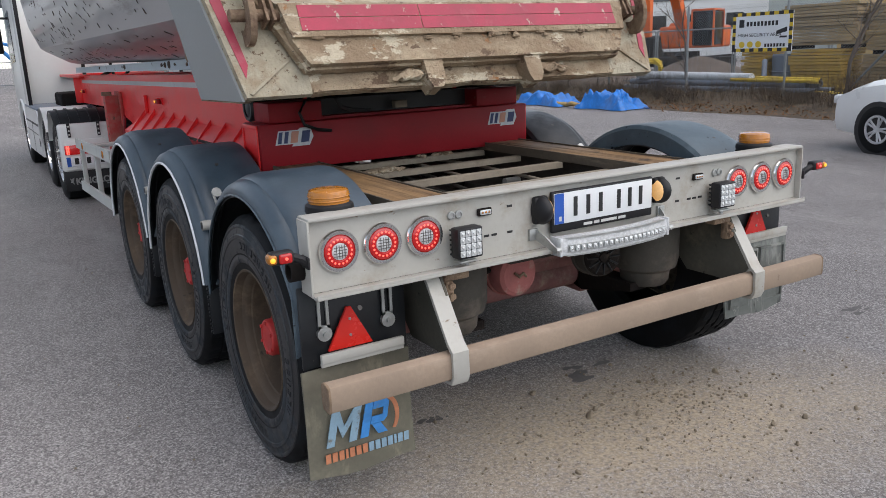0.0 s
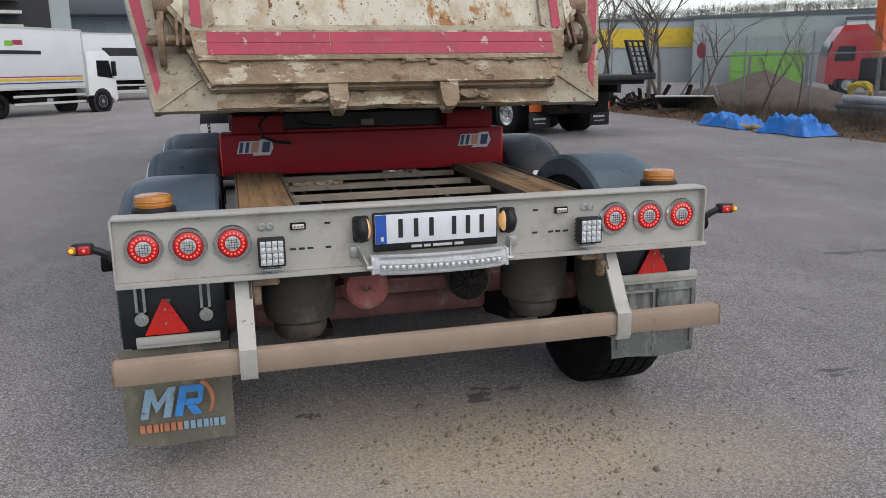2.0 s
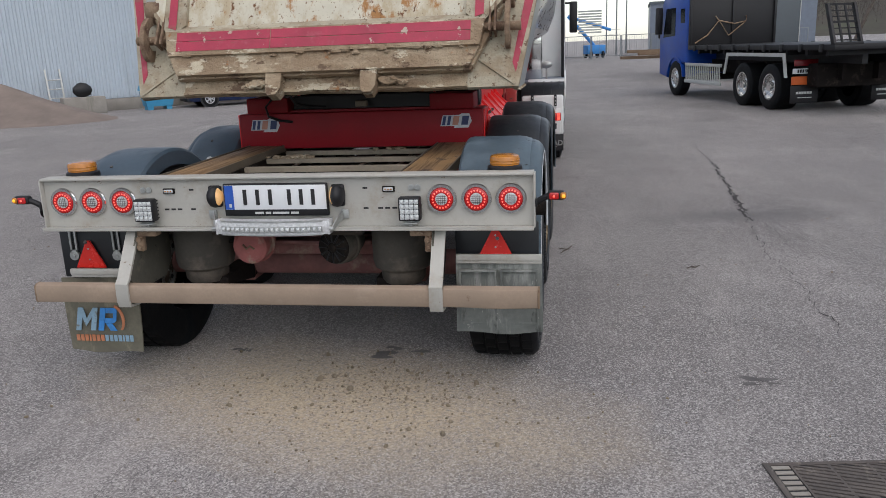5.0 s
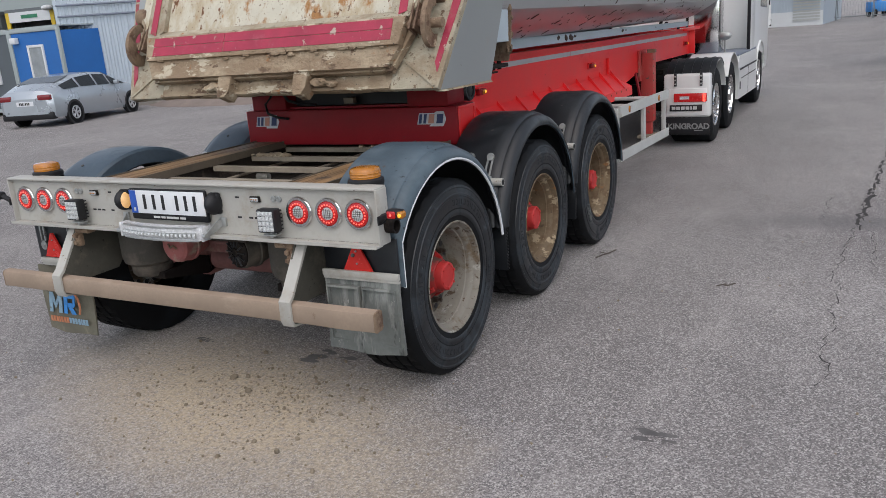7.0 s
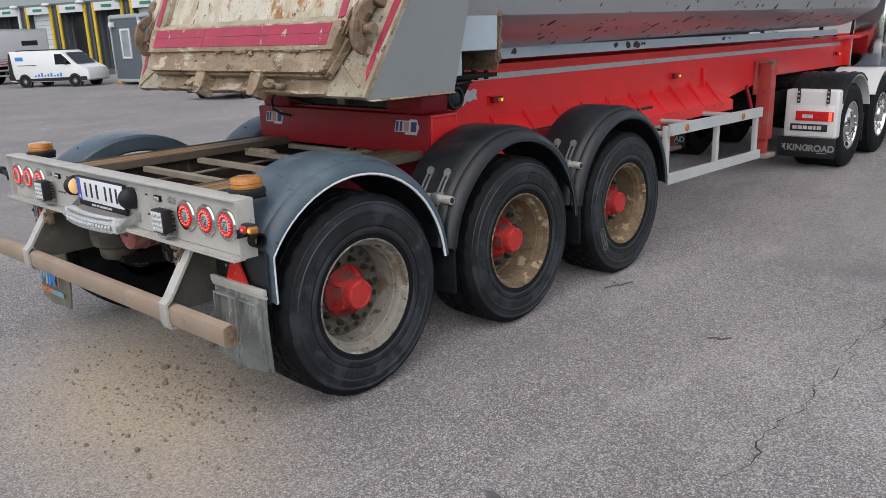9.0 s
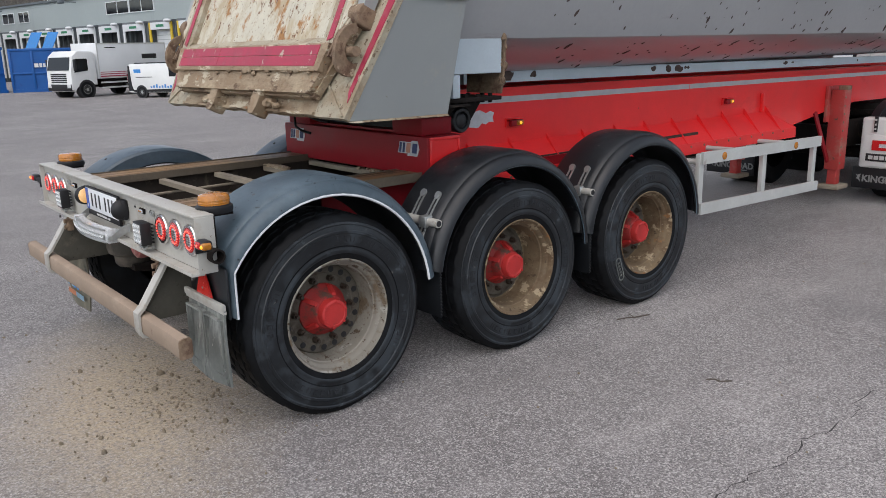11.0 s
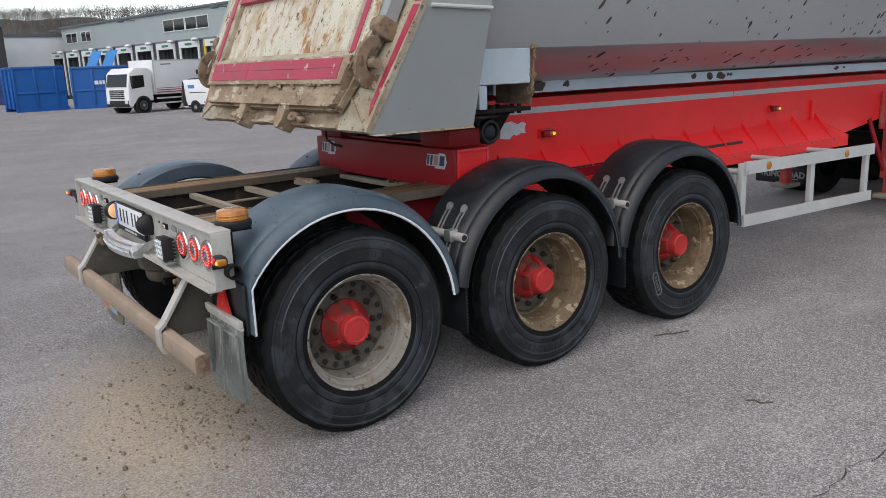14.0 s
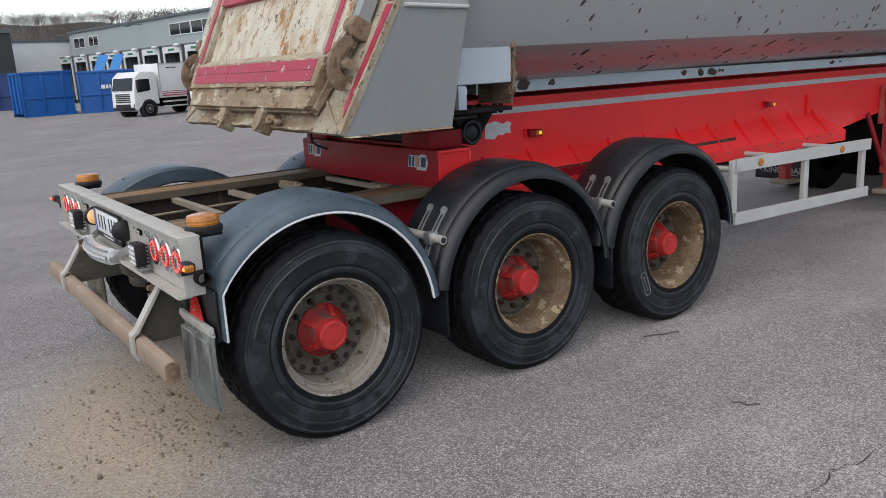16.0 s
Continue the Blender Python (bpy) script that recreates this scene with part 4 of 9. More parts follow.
def work_lamp(x):
    bm = B()
    box(bm, x - 0.053, x + 0.053, -0.082, -0.030, 0.940, 1.054, 0.007)
    lamp = part("work_lamp", bm, "black", trailer, "square black LED work lamp")
    for i in range(6):
        bm = B()
        box(bm, x - 0.05, x + 0.05, -0.030, -0.018, 0.948 + i * 0.018, 0.954 + i * 0.018)
        part("cooling_fin", bm, "black", lamp)
    for r in range(4):
        for c in range(4):
            if ("led",) not in SHARED:
                b2 = B()
                box(b2, -0.0105, 0.0105, -0.003, 0.0, -0.0115, 0.0115, 0.003)
                bmesh.ops.create_icosphere(b2, subdivisions=1, radius=0.006, matrix=Matrix.Translation((0, -0.003, 0)))
                o = part("led", b2, "led_clear", lamp)
                SHARED[("led",)] = o.data
            else:
                o = new("led", SHARED[("led",)])
                o.parent = lamp
            o.matrix_basis = pose(x - 0.0345 + c * 0.023, -0.082, 0.9605 + r * 0.0245)
    bm = B()
    box(bm, x - 0.035, x + 0.035, -0.07, -0.02, 0.922, 0.930, 0.002)
    rod(bm, (x, -0.05, 0.91), (x, -0.05, 0.945), 0.009, None, 8)
    rod(bm, (x - 0.03, -0.05, 0.934), (x + 0.03, -0.05, 0.934), 0.006, None, 8)
    part("bracket", bm, "zinc", lamp)


work_lamp(-0.683)
work_lamp(0.683)

# number plate, its lamps and the light bar
bm = B()
box(bm, -0.270, 0.270, -0.030, -0.012, 0.958, 1.122, 0.006)
plate = part("number_plate", bm, "black", trailer, "white number plate in a black holder")
bm = B()
box(bm, -0.262, 0.262, -0.034, -0.030, 0.992, 1.114, 0.001)
part("plate_face", bm, "plate", plate)
bm = B()
box(bm, -0.261, -0.215, -0.0355, -0.034, 0.993, 1.113)
part("blue_band", bm, "eu_blue", plate)
for x in (-0.165, -0.099, -0.033, 0.065, 0.126, 0.187):
    bm = B()
    bars(bm, x, -0.034, 1.015, (1,), 0.019, 0.0, 0.078)
    part("character", bm, "ink", plate)
bm = B()
bars(bm, -0.11, -0.030, 0.969, (1.6, 1, 3, 1.4), 0.028, 0.010, 0.011)
bars(bm, -0.240, -0.0355, 1.004, (1,), 0.012, 0.0, 0.018)
pieces("small_print", bm, "pale_ink", plate)
for s in (-1, 1):
    bm = B()
    bmesh.ops.create_uvsphere(bm, u_segments=20, v_segments=12, radius=1, matrix=Matrix.Translation((s * 0.318, -0.022, 1.058)) @ Matrix.Diagonal((0.036, 0.062, 0.056, 1)))
    box(bm, s * 0.318 - 0.034, s * 0.318 + 0.034, -0.03, -0.001, 1.003, 1.113, 0.012)
    lampb = part("plate_lamp", bm, "black", trailer, "black domed number plate lamp")
    bm = B()
    bmesh.ops.create_uvsphere(bm, u_segments=16, v_segments=10, radius=1, matrix=Matrix.Translation((s * 0.298, -0.024, 1.058)) @ Matrix.Diagonal((0.018, 0.046, 0.045, 1)))
    part("lens", bm, "lamp_warm", lampb, "lit warm lens")

bm = B()
n = 20
for z0, z1, push in ((0.884, 0.950, 0.0),):
    outer = []
    for i in range(n + 1):
        x = -0.287 + 0.574 * i / n
        outer.append((x, -0.100 - 0.034 * (1 - (x / 0.287) ** 2)))
    sheet(bm, [[(x, y, z0) for x, y in outer], [(x, y - 0.006, (z0 + z1) / 2) for x, y in outer], [(x, y, z1) for x, y in outer], [(x, y + 0.045, z1 + 0.004) for x, y in outer], [(x, y + 0.05, z0) for x, y in outer], [(x, y, z0) for x, y in outer]])
    for i in (0, n):
        x, y = outer[i]
        box(bm, x - 0.006, x + 0.006, y - 0.008, y + 0.055, z0 - 0.002, z1 + 0.006, 0.002)
light_bar = part("light_bar", bm, "lamp_clear", trailer, "curved clear-fronted LED light bar")
for z0, z1, name in ((0.898, 0.926, "lamp_strip"), (0.880, 0.886, "edge_strip"), (0.946, 0.953, "edge_strip")):
    bm = B()
    lie = [(x, y - (0.0085 if name == "lamp_strip" else 0.005)) for x, y in outer[1:-1]]
    sheet(bm, [[(x, y, z0) for x, y in lie], [(x, y, z1) for x, y in lie], [(x, y + 0.012, z1) for x, y in lie], [(x, y + 0.012, z0) for x, y in lie], [(x, y, z0) for x, y in lie]])
    part(name, bm, "zinc", light_bar)
for i in range(20):
    x = -0.246 + 0.492 * i / 19
    y = -0.106 - 0.034 * (1 - (x / 0.287) ** 2)
    bm = B()
    box(bm, x - 0.0098, x + 0.0098, y - 0.0085, y - 0.002, 0.901, 0.923, 0.005)
    bmesh.ops.create_icosphere(bm, subdivisions=1, radius=0.005, matrix=Matrix.Translation((x, y - 0.0085, 0.912)))
    part("led", bm, "led_clear", light_bar)
for s in (-1, 1):
    bm = B()
    plank(bm, [(s * 0.296, -0.115, 0.905), (s * 0.296, -0.085, 0.895), (s * 0.335, -0.004, 0.945), (s * 0.335, -0.004, 0.985), (s * 0.318, -0.05, 0.96)], (s * 0.006, 0, 0))
    rod(bm, (s * 0.290, -0.10, 0.912), (s * 0.312, -0.10, 0.912), 0.013, None, 8)
    box(bm, s * 0.325, s * 0.365, -0.012, 0.0, 0.94, 0.985, 0.002)
    part("bar_bracket", bm, "zinc", light_bar)

for s in (-1, 1):
    bm = B()
    box(bm, s * 0.571 - 0.031, s * 0.571 + 0.031, -0.012, -0.001, 1.070, 1.099, 0.004)
    k = part("marker_lamp", bm, "dark", trailer, "small clear marker lamp in a dark frame")
    bm = B()
    box(bm, s * 0.571 - 0.024, s * 0.571 + 0.024, -0.018, -0.012, 1.075, 1.094, 0.004)
    part("lens", bm, "led_clear", k)
    for dx in (-0.0145, 0.0, 0.0145):
        bm = B()
        bmesh.ops.create_icosphere(bm, subdivisions=1, radius=0.0048, matrix=Matrix.Translation((s * 0.571 + dx, -0.018, 1.0845)))
        part("led", bm, "amber", k)
    for x in (0.714, 0.682):
        bm = B()
        lathe(bm, [(0.0155, 0.0), (0.0155, 0.007), (0.010, 0.008), (0.010, 0.004), (0.0005, 0.004)], 16)
        o = part("blanking_plug", bm, "zinc", trailer)
        o.matrix_basis = Matrix.Translation((s * x, -0.001, 1.090)) @ pose(0, 0, 0, 0, 0, -90)
    # stalk lamps at the ends of the beam
    bm = B()
    box(bm, s * 1.279, s * 1.288, -0.040, 0.02, 0.995, 1.035, 0.002)
    hose(bm, [(s * 1.285, -0.02, 1.015), (s * 1.31, -0.03, 1.035), (s * 1.345, -0.035, 1.050), (s * 1.365, -0.035, 1.052)], 0.015, 8)
    stalk = part("stalk_lamp", bm, "black", trailer, "side marker lamp on a black rubber stalk")
    bm = B()
    box(bm, s * 1.335, s * 1.415, -0.058, -0.012, 1.030, 1.074, 0.012, None, 3)
    part("housing", bm, "black", stalk)
    bm = B()
    box(bm, s * 1.345, s * 1.388, -0.066, -0.054, 1.036, 1.068, 0.007, None, 3)
    part("red_lens", bm, "lamp_red", stalk)
    bm = B()
    bmesh.ops.create_icosphere(bm, subdivisions=1, radius=0.006, matrix=Matrix.Translation((s * 1.366, -0.067, 1.052)))
    part("red_led", bm, "led_red", stalk)
    bm = B()
    box(bm, s * 1.393, s * 1.423, -0.064, -0.020, 1.036, 1.068, 0.010, None, 3)
    part("amber_lens", bm, "amber", stalk)
    bm = B()
    bmesh.ops.create_icosphere(bm, subdivisions=2, radius=0.009, matrix=Matrix.Translation((s * 1.410, -0.062, 1.052)))
    part("amber_led", bm, "amber_lit", stalk)
    bm = B()
    lathe(bm, [(0.034, 0.0), (0.034, 0.09), (0.026, 0.09), (0.026, 0.02)], 20)
    o = part("tube_end", bm, "dark", trailer)
    o.matrix_basis = pose(s * 1.235, 0.045, 0.975, 0, 0, 0 if s > 0 else 180)
    # beacons
    bm = B()
    lathe(bm, [(0.0005, 0.0), (0.082, 0.0), (0.086, 0.012), (0.084, 0.030), (0.072, 0.038), (0.0005, 0.038)], 32)
    bea = part("beacon", bm, "black", trailer, "amber rotating beacon on a black rubber base")
    bea.matrix_basis = pose(s * 1.125, 0.135, 1.138, 0, -90, 0)
    bm = B()
    lathe(bm, [(0.072, 0.036), (0.072, 0.070), (0.068, 0.080), (0.052, 0.085), (0.0005, 0.086)], 32)
    part("amber_dome", bm, "amber", bea, "amber lens")
    bm = B()
    lathe(bm, [(0.0732, 0.045), (0.0745, 0.048), (0.0732, 0.051)], 32)
    lathe(bm, [(0.0732, 0.058), (0.0745, 0.061), (0.0732, 0.064)], 32)
    part("lens_rib", bm, "amber", bea)
    bm = B()
    box(bm, s * 1.07, s * 1.18, 0.066, 0.20, 1.126, 1.137)
    box(bm, s * 1.21, s * 1.222, 0.03, 0.09, 0.93, 1.150)
    part("beacon_bracket", bm, "dark", trailer)

# rear guard panels, flaps, triangles
for s in (-1, 1):
    bm = B()
    box(bm, s * 0.875, s * 1.288, 0.085, 0.098, 0.60 if s < 0 else 0.66, 0.90, 0.004)
    pan = part("rear_guard_panel", bm, "guard", trailer, "black plastic panel behind the rear wheel")
    low = 0.180 if s < 0 else 0.335
    top = 0.60 if s < 0 else 0.715
    bm = B()
    rows = []
    for i in range(9):
        f = i / 8
        z = top + (low - top) * f
        rows.append([(s * (0.875 + 0.43 * k / 6), 0.075 + 0.012 * math.sin(3 * f + k * 0.7) - 0.018 * f, z + 0.006 * math.sin(k * 1.3) * f) for k in range(7)])
    sheet(bm, rows, 0.010)
    fl = part("mud_flap", bm, "flap_mud" if s < 0 else "flap", trailer, "muddy olive rubber mud flap with a worn logo" if s < 0 else "dusty grey rubber mud flap with two ribbed panels")
    bm = B()
    zt = 0.635 if s < 0 else 0.722
    box(bm, s * (0.905 if s < 0 else 0.880), s * (1.232 if s < 0 else 1.305), 0.045, 0.066, zt - 0.012, zt + 0.02, 0.004)
    box(bm, s * (0.905 if s < 0 else 0.880), s * (1.232 if s < 0 else 1.305), 0.052, 0.068, zt - 0.028, zt - 0.012, 0.003)
    part("clamp_bar", bm, "beam", fl, "cream painted clamp bar")
    if s > 0:
        for x0 in (0.895, 1.10):
            bm = B()
            for a, b, c, d in ((x0, x0 + 0.185, low + 0.045, low + 0.055), (x0, x0 + 0.185, top - 0.06, top - 0.05), (x0, x0 + 0.008, low + 0.055, top - 0.06), (x0 + 0.177, x0 + 0.185, low + 0.055, top - 0.06)):
                box(bm, a, b, 0.040, 0.066, c, d)
            part("rib", bm, "flap", fl)
    else:
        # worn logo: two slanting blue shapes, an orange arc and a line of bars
        y, z, h, slant = 0.041, 0.308, 0.130, 0.030

        def stroke(bm, pts):
            plank(bm, [(px + slant * pz / h, y, z + pz) for px, pz in pts], (0, -0.004, 0))

        bm = B()
        x = -1.245
        stroke(bm, [(x, 0), (x + 0.030, 0), (x + 0.030, h), (x, h)])
        stroke(bm, [(x + 0.030, h), (x + 0.030, h - 0.052), (x + 0.058, 0.022), (x + 0.058, 0.068)])
        stroke(bm, [(x + 0.058, 0.068), (x + 0.058, 0.022), (x + 0.088, h - 0.052), (x + 0.088, h)])
        stroke(bm, [(x + 0.088, 0), (x + 0.118, 0), (x + 0.118, h), (x + 0.088, h)])
        part("logo_mark", bm, "paint_pale", fl, "worn pale blue logo shape")
        bm = B()
        x = -1.112
        stroke(bm, [(x, 0), (x + 0.032, 0), (x + 0.032, h), (x, h)])
        stroke(bm, [(x + 0.034, h), (x + 0.034, h - 0.030), (x + 0.078, h - 0.030), (x + 0.098, h - 0.012), (x + 0.085, h)])
        stroke(bm, [(x + 0.078, h - 0.030), (x + 0.098, h - 0.012), (x + 0.100, 0.058), (x + 0.080, 0.072)])
        stroke(bm, [(x + 0.034, 0.072), (x + 0.034, 0.044), (x + 0.088, 0.044), (x + 0.100, 0.058), (x + 0.080, 0.072)])
        stroke(bm, [(x + 0.040, 0.042), (x + 0.076, 0.042), (x + 0.112, 0), (x + 0.074, 0)])
        part("logo_mark", bm, "paint_blue", fl, "blue logo shape")
        bm = B()
        arc = [(-1.010 + 0.062 * math.cos(radians(a)), y, 0.372 + 0.085 * math.sin(radians(a))) for a in range(-45, 85, 10)]
        arc2 = [(-1.014 + 0.050 * math.cos(radians(a)), y, 0.368 + 0.076 * math.sin(radians(a))) for a in range(75, -55, -10)]
        plank(bm, arc + arc2, (0, -0.004, 0))
        part("logo_mark", bm, "paint_orange", fl, "orange logo arc")
        bm = B()
        bars(bm, -1.250, y, 0.246, (1, 1, 1, 0.5, 1, 1, 1), 0.0195, 0.0065, 0.036)
        pieces("logo_mark", bm, "paint_orange", fl)
        bm = B()
        bars(bm, -1.078, y, 0.246, (1, 1, 1, 1, 0.5, 1, 1), 0.0195, 0.0065, 0.036)
        pieces("logo_mark", bm, "paint_pale", fl)
    tx, tz, w = (-1.112, 0.660, 0.172) if s < 0 else (1.078, 0.732, 0.168)
    bm = B()
    plank(bm, [(tx - w / 2, 0.060, tz), (tx + w / 2, 0.060, tz), (tx + 0.008, 0.060, tz + 0.148), (tx - 0.008, 0.060, tz + 0.148)], (0, 0.012, 0))
    tri = part("reflector_triangle", bm, "reflector_red", trailer, "red reflective warning triangle")
    bm = B()
    for z in (0.045, 0.105):
        rod(bm, (tx, 0.060, tz + z), (tx, 0.056, tz + z), 0.005, None, 8)
    pieces("rivet", bm, "zinc", tri)
for x in (-1.205, -0.955):
    bm = B()
    for dx in (-0.021, 0.010):
        box(bm, x + dx, x + dx + 0.011, 0.070, 0.078, 0.735, 0.885)
    box(bm, x - 0.021, x + 0.021, 0.070, 0.078, 0.735, 0.755)
    rod(bm, (x, 0.082, 0.725), (x, 0.066, 0.725), 0.027, None, 18)
    br = part("slotted_hanger", bm, "zinc", trailer, "galvanised slotted flap hanger")
    bm = B()
    rod(bm, (x, 0.066, 0.725), (x, 0.056, 0.725), 0.010, None, 6)
    part("bolt", bm, "zinc", br)

# underrun bumper and its arms
bm = B()
prof = [(-0.165, 0.544), (-0.165, 0.612), (-0.160, 0.624), (-0.150, 0.630), (-0.118, 0.632), (-0.108, 0.626), (-0.104, 0.616), (-0.104, 0.550), (-0.111, 0.538), (-0.152, 0.534), (-0.162, 0.538)]
plank(bm, [(-1.300, y, z) for y, z in prof], (2.590, 0, 0))
bmesh.ops.subdivide_edges(bm, edges=[e for e in bm.edges if abs(e.verts[0].co.x - e.verts[1].co.x) > 1], cuts=30)
for v in bm.verts:
    if 0.95 < v.co.x < 1.25 and v.co.y < -0.13:
        v.co.y += 0.014 * math.sin((v.co.x - 0.95) / 0.3 * math.pi)
        v.co.z -= 0.010 * math.sin((v.co.x - 0.95) / 0.3 * math.pi)
bumper = part("underrun_bumper", bm, "bumper", trailer, "dented brown-dusted steel underrun bumper")
for xe in (-1.302, 1.2905):
    bm = B()
    plank(bm, [(xe, -0.1345 + (y + 0.1345) * 1.03, 0.588 + (z - 0.588) * 1.03) for y, z in prof], (0.010, 0, 0))
    bmesh.ops.bevel(bm, geom=bm.edges[:], offset=0.002, segments=1, affect="EDGES")
    part("end_cap", bm, "latch", bumper, "bare rusty end of the bumper")
for x0, x1 in ((-0.835, -0.768), (0.778, 0.843)):
    bm = B()
    path = [(0.015, 0.895), (-0.020, 0.860), (-0.150, 0.665), (-0.178, 0.640), (-0.180, 0.545), (-0.165, 0.515), (-0.075, 0.505)]
    inner = [(-0.075, 0.517), (-0.158, 0.527), (-0.168, 0.550), (-0.166, 0.632), (-0.140, 0.655), (-0.008, 0.852), (0.027, 0.888)]
    plank(bm, [(x0, y, z) for y, z in path + inner], (x1 - x0, 0, 0))
    arm = part("bumper_arm", bm, "beam", trailer, "cream painted bent steel bumper arm")
    bm = B()
    xs = x1 - 0.012 if x0 < 0 else x0 + 0.002
    plank(bm, [(xs, -0.01, 0.885), (xs, 0.30, 0.885), (xs, 0.30, 0.66), (xs, 0.22, 0.575), (xs, -0.07, 0.575), (xs, -0.14, 0.66)], (0.010, 0, 0))
    part("gusset", bm, "gusset", arm, "dusty olive side plate")
    bm = B()
    sg = 1 if x0 < 0 else -1
    xm = x1 if x0 < 0 else x0
    box(bm, xm, xm + sg * 0.11, -0.03, 0.03, 0.852, 0.885, 0.008)
    box(bm, xm, xm + sg * 0.035, -0.04, 0.0, 0.775, 0.855, 0.008)
    for z in (0.80, 0.84):
        rod(bm, (xm + sg * 0.02, -0.055, z), (xm + sg * 0.02, -0.03, z), 0.014, None, 6)
    part("lug", bm, "latch", arm, "rusty bolted lug")

# air springs, brake chambers, cross members and frame of the bogie
for k, y in enumerate(HUBS):
    for s in (-1, 1):
        bm = B()
        prof = [(0.0005, 0.0), (0.10, 0.0), (0.115, 0.02), (0.12, 0.07), (0.150, 0.09), (0.160, 0.13), (0.160, 0.30), (0.150, 0.345), (0.11, 0.36), (0.0005, 0.36)]
        lathe(bm, prof, 32)
        o = part("air_spring", bm, "bag", trailer, "dusty rubber air spring")
        o.matrix_basis = pose(s * 0.560, y - 0.40, 0.535, 0, -90, 0)
        bm = B()
        plank(bm, [(s * 0.42, y - 0.45, 0.52), (s * 0.42, y - 0.1, 0.45), (s * 0.42, y + 0.55, 0.62), (s * 0.42, y + 0.55, 0.72), (s * 0.42, y, 0.56), (s * 0.42, y - 0.45, 0.56)], (s * 0.10, 0, 0))
        part("trailing_arm", bm, "dark", trailer)
for x, mat, lab in ((-0.262, "chamber", "dusty red brake chamber"), (0.207, "bag", "dusty grey brake chamber with a black ribbed end")):
    red = mat == "chamber"
    bm = B()
    lathe(bm, [(0.0005, 0.0), (0.078, 0.0), (0.094, 0.010), (0.100, 0.03), (0.100, 0.085), (0.108, 0.09), (0.108, 0.105), (0.098, 0.11), (0.088, 0.16), (0.070, 0.22), (0.0005, 0.22)], 28)
    o = part("brake_chamber", bm, mat, trailer, lab)
    o.matrix_basis = Matrix.Translation((x, 0.20, 0.738)) @ pose(0, 0, 0, 0, 0, 90 if red else 76)
    if red:
        bm = B()
        hose(bm, [(x - 0.03, 0.192, 0.753), (x - 0.01, 0.185, 0.733), (x + 0.01, 0.185, 0.748), (x + 0.03, 0.192, 0.728)], 0.006, 6)
        part("pull_ring", bm, "latch", o).matrix_basis = o.matrix_basis.inverted()
        bm = B()
        hose(bm, [(x - 0.10, 0.28, 0.76), (x - 0.16, 0.27, 0.75), (x - 0.17, 0.30, 0.80), (x - 0.12, 0.36, 0.83)], 0.014, 8)
        part("air_line", bm, "dark", o).matrix_basis = o.matrix_basis.inverted()
    else:
        bm = B()
        lathe(bm, [(0.0005, -0.012), (0.020, -0.014), (0.024, -0.008), (0.070, -0.012), (0.089, 0.0), (0.091, 0.012)], 28)
        cover = part("end_cover", bm, "dark", o, "black ribbed plastic cover")
        bm = B()
        for k in range(12):
            a = math.pi * k / 6
            rod(bm, (-0.013, 0.028 * math.cos(a), 0.028 * math.sin(a)), (-0.010, 0.082 * math.cos(a), 0.082 * math.sin(a)), 0.005, None, 5)
        pieces("rib", bm, "guard", cover)
bm = B()
box(bm, -0.40, 0.40, 0.50, 0.58, 0.62, 0.74, 0.01)
box(bm, -0.36, 0.36, 0.40, 0.50, 0.70, 0.725, 0.01)
part("cross_member", bm, "axle", trailer, "dusty faded red cross member")
for s in (-1, 1):
    bm = B()
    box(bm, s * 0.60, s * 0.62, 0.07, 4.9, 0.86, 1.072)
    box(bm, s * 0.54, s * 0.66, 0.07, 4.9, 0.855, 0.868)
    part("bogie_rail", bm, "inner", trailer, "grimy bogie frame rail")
    bm = B()
    # the darkened red also carries the shade behind the wheels
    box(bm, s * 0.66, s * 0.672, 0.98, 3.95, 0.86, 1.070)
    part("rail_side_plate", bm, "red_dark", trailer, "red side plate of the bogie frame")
    bm = B()
    box(bm, s * 0.555, s * 0.795, 0.068, 1.93, 1.076, 1.108, 0.006)
    part("runner_plank", bm, "wood", trailer, "oily brown wooden runner plank")
    bm = B()
    box(bm, s * 0.545, s * 0.553, 0.068, 1.93, 1.066, 1.112)
    part("runner_edge", bm, "runner_steel", trailer, "oily steel runner edge")
    bm = B()
    box(bm, s * 0.797, s * 0.805, 0.068, 1.93, 1.06, 1.115)
    part("runner_edge", bm, "runner_steel", trailer, "oily steel runner edge")
for y in (0.13, 0.50, 0.88, 1.25, 1.62, 2.0, 2.4, 2.8):
    bm = B()
    box(bm, -0.54, 0.54, y, y + 0.045, 1.058, 1.066, 0.002)
    box(bm, -0.54, 0.54, y, y + 0.006, 1.035, 1.060)
    part("crossbar", bm, "slat", trailer, "dusty angle-iron crossbar")
bm = B()
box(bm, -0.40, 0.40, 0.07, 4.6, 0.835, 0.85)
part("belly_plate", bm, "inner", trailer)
for x in (-0.12, 0.02, 0.16):
    bm = B()
    hose(bm, [(x, 0.1, 0.93), (x + 0.03, 0.5, 0.95), (x - 0.05, 1.0, 0.92), (x + 0.02, 1.8, 0.95)], 0.012, 7)
    part("air_line", bm, "bag", trailer)

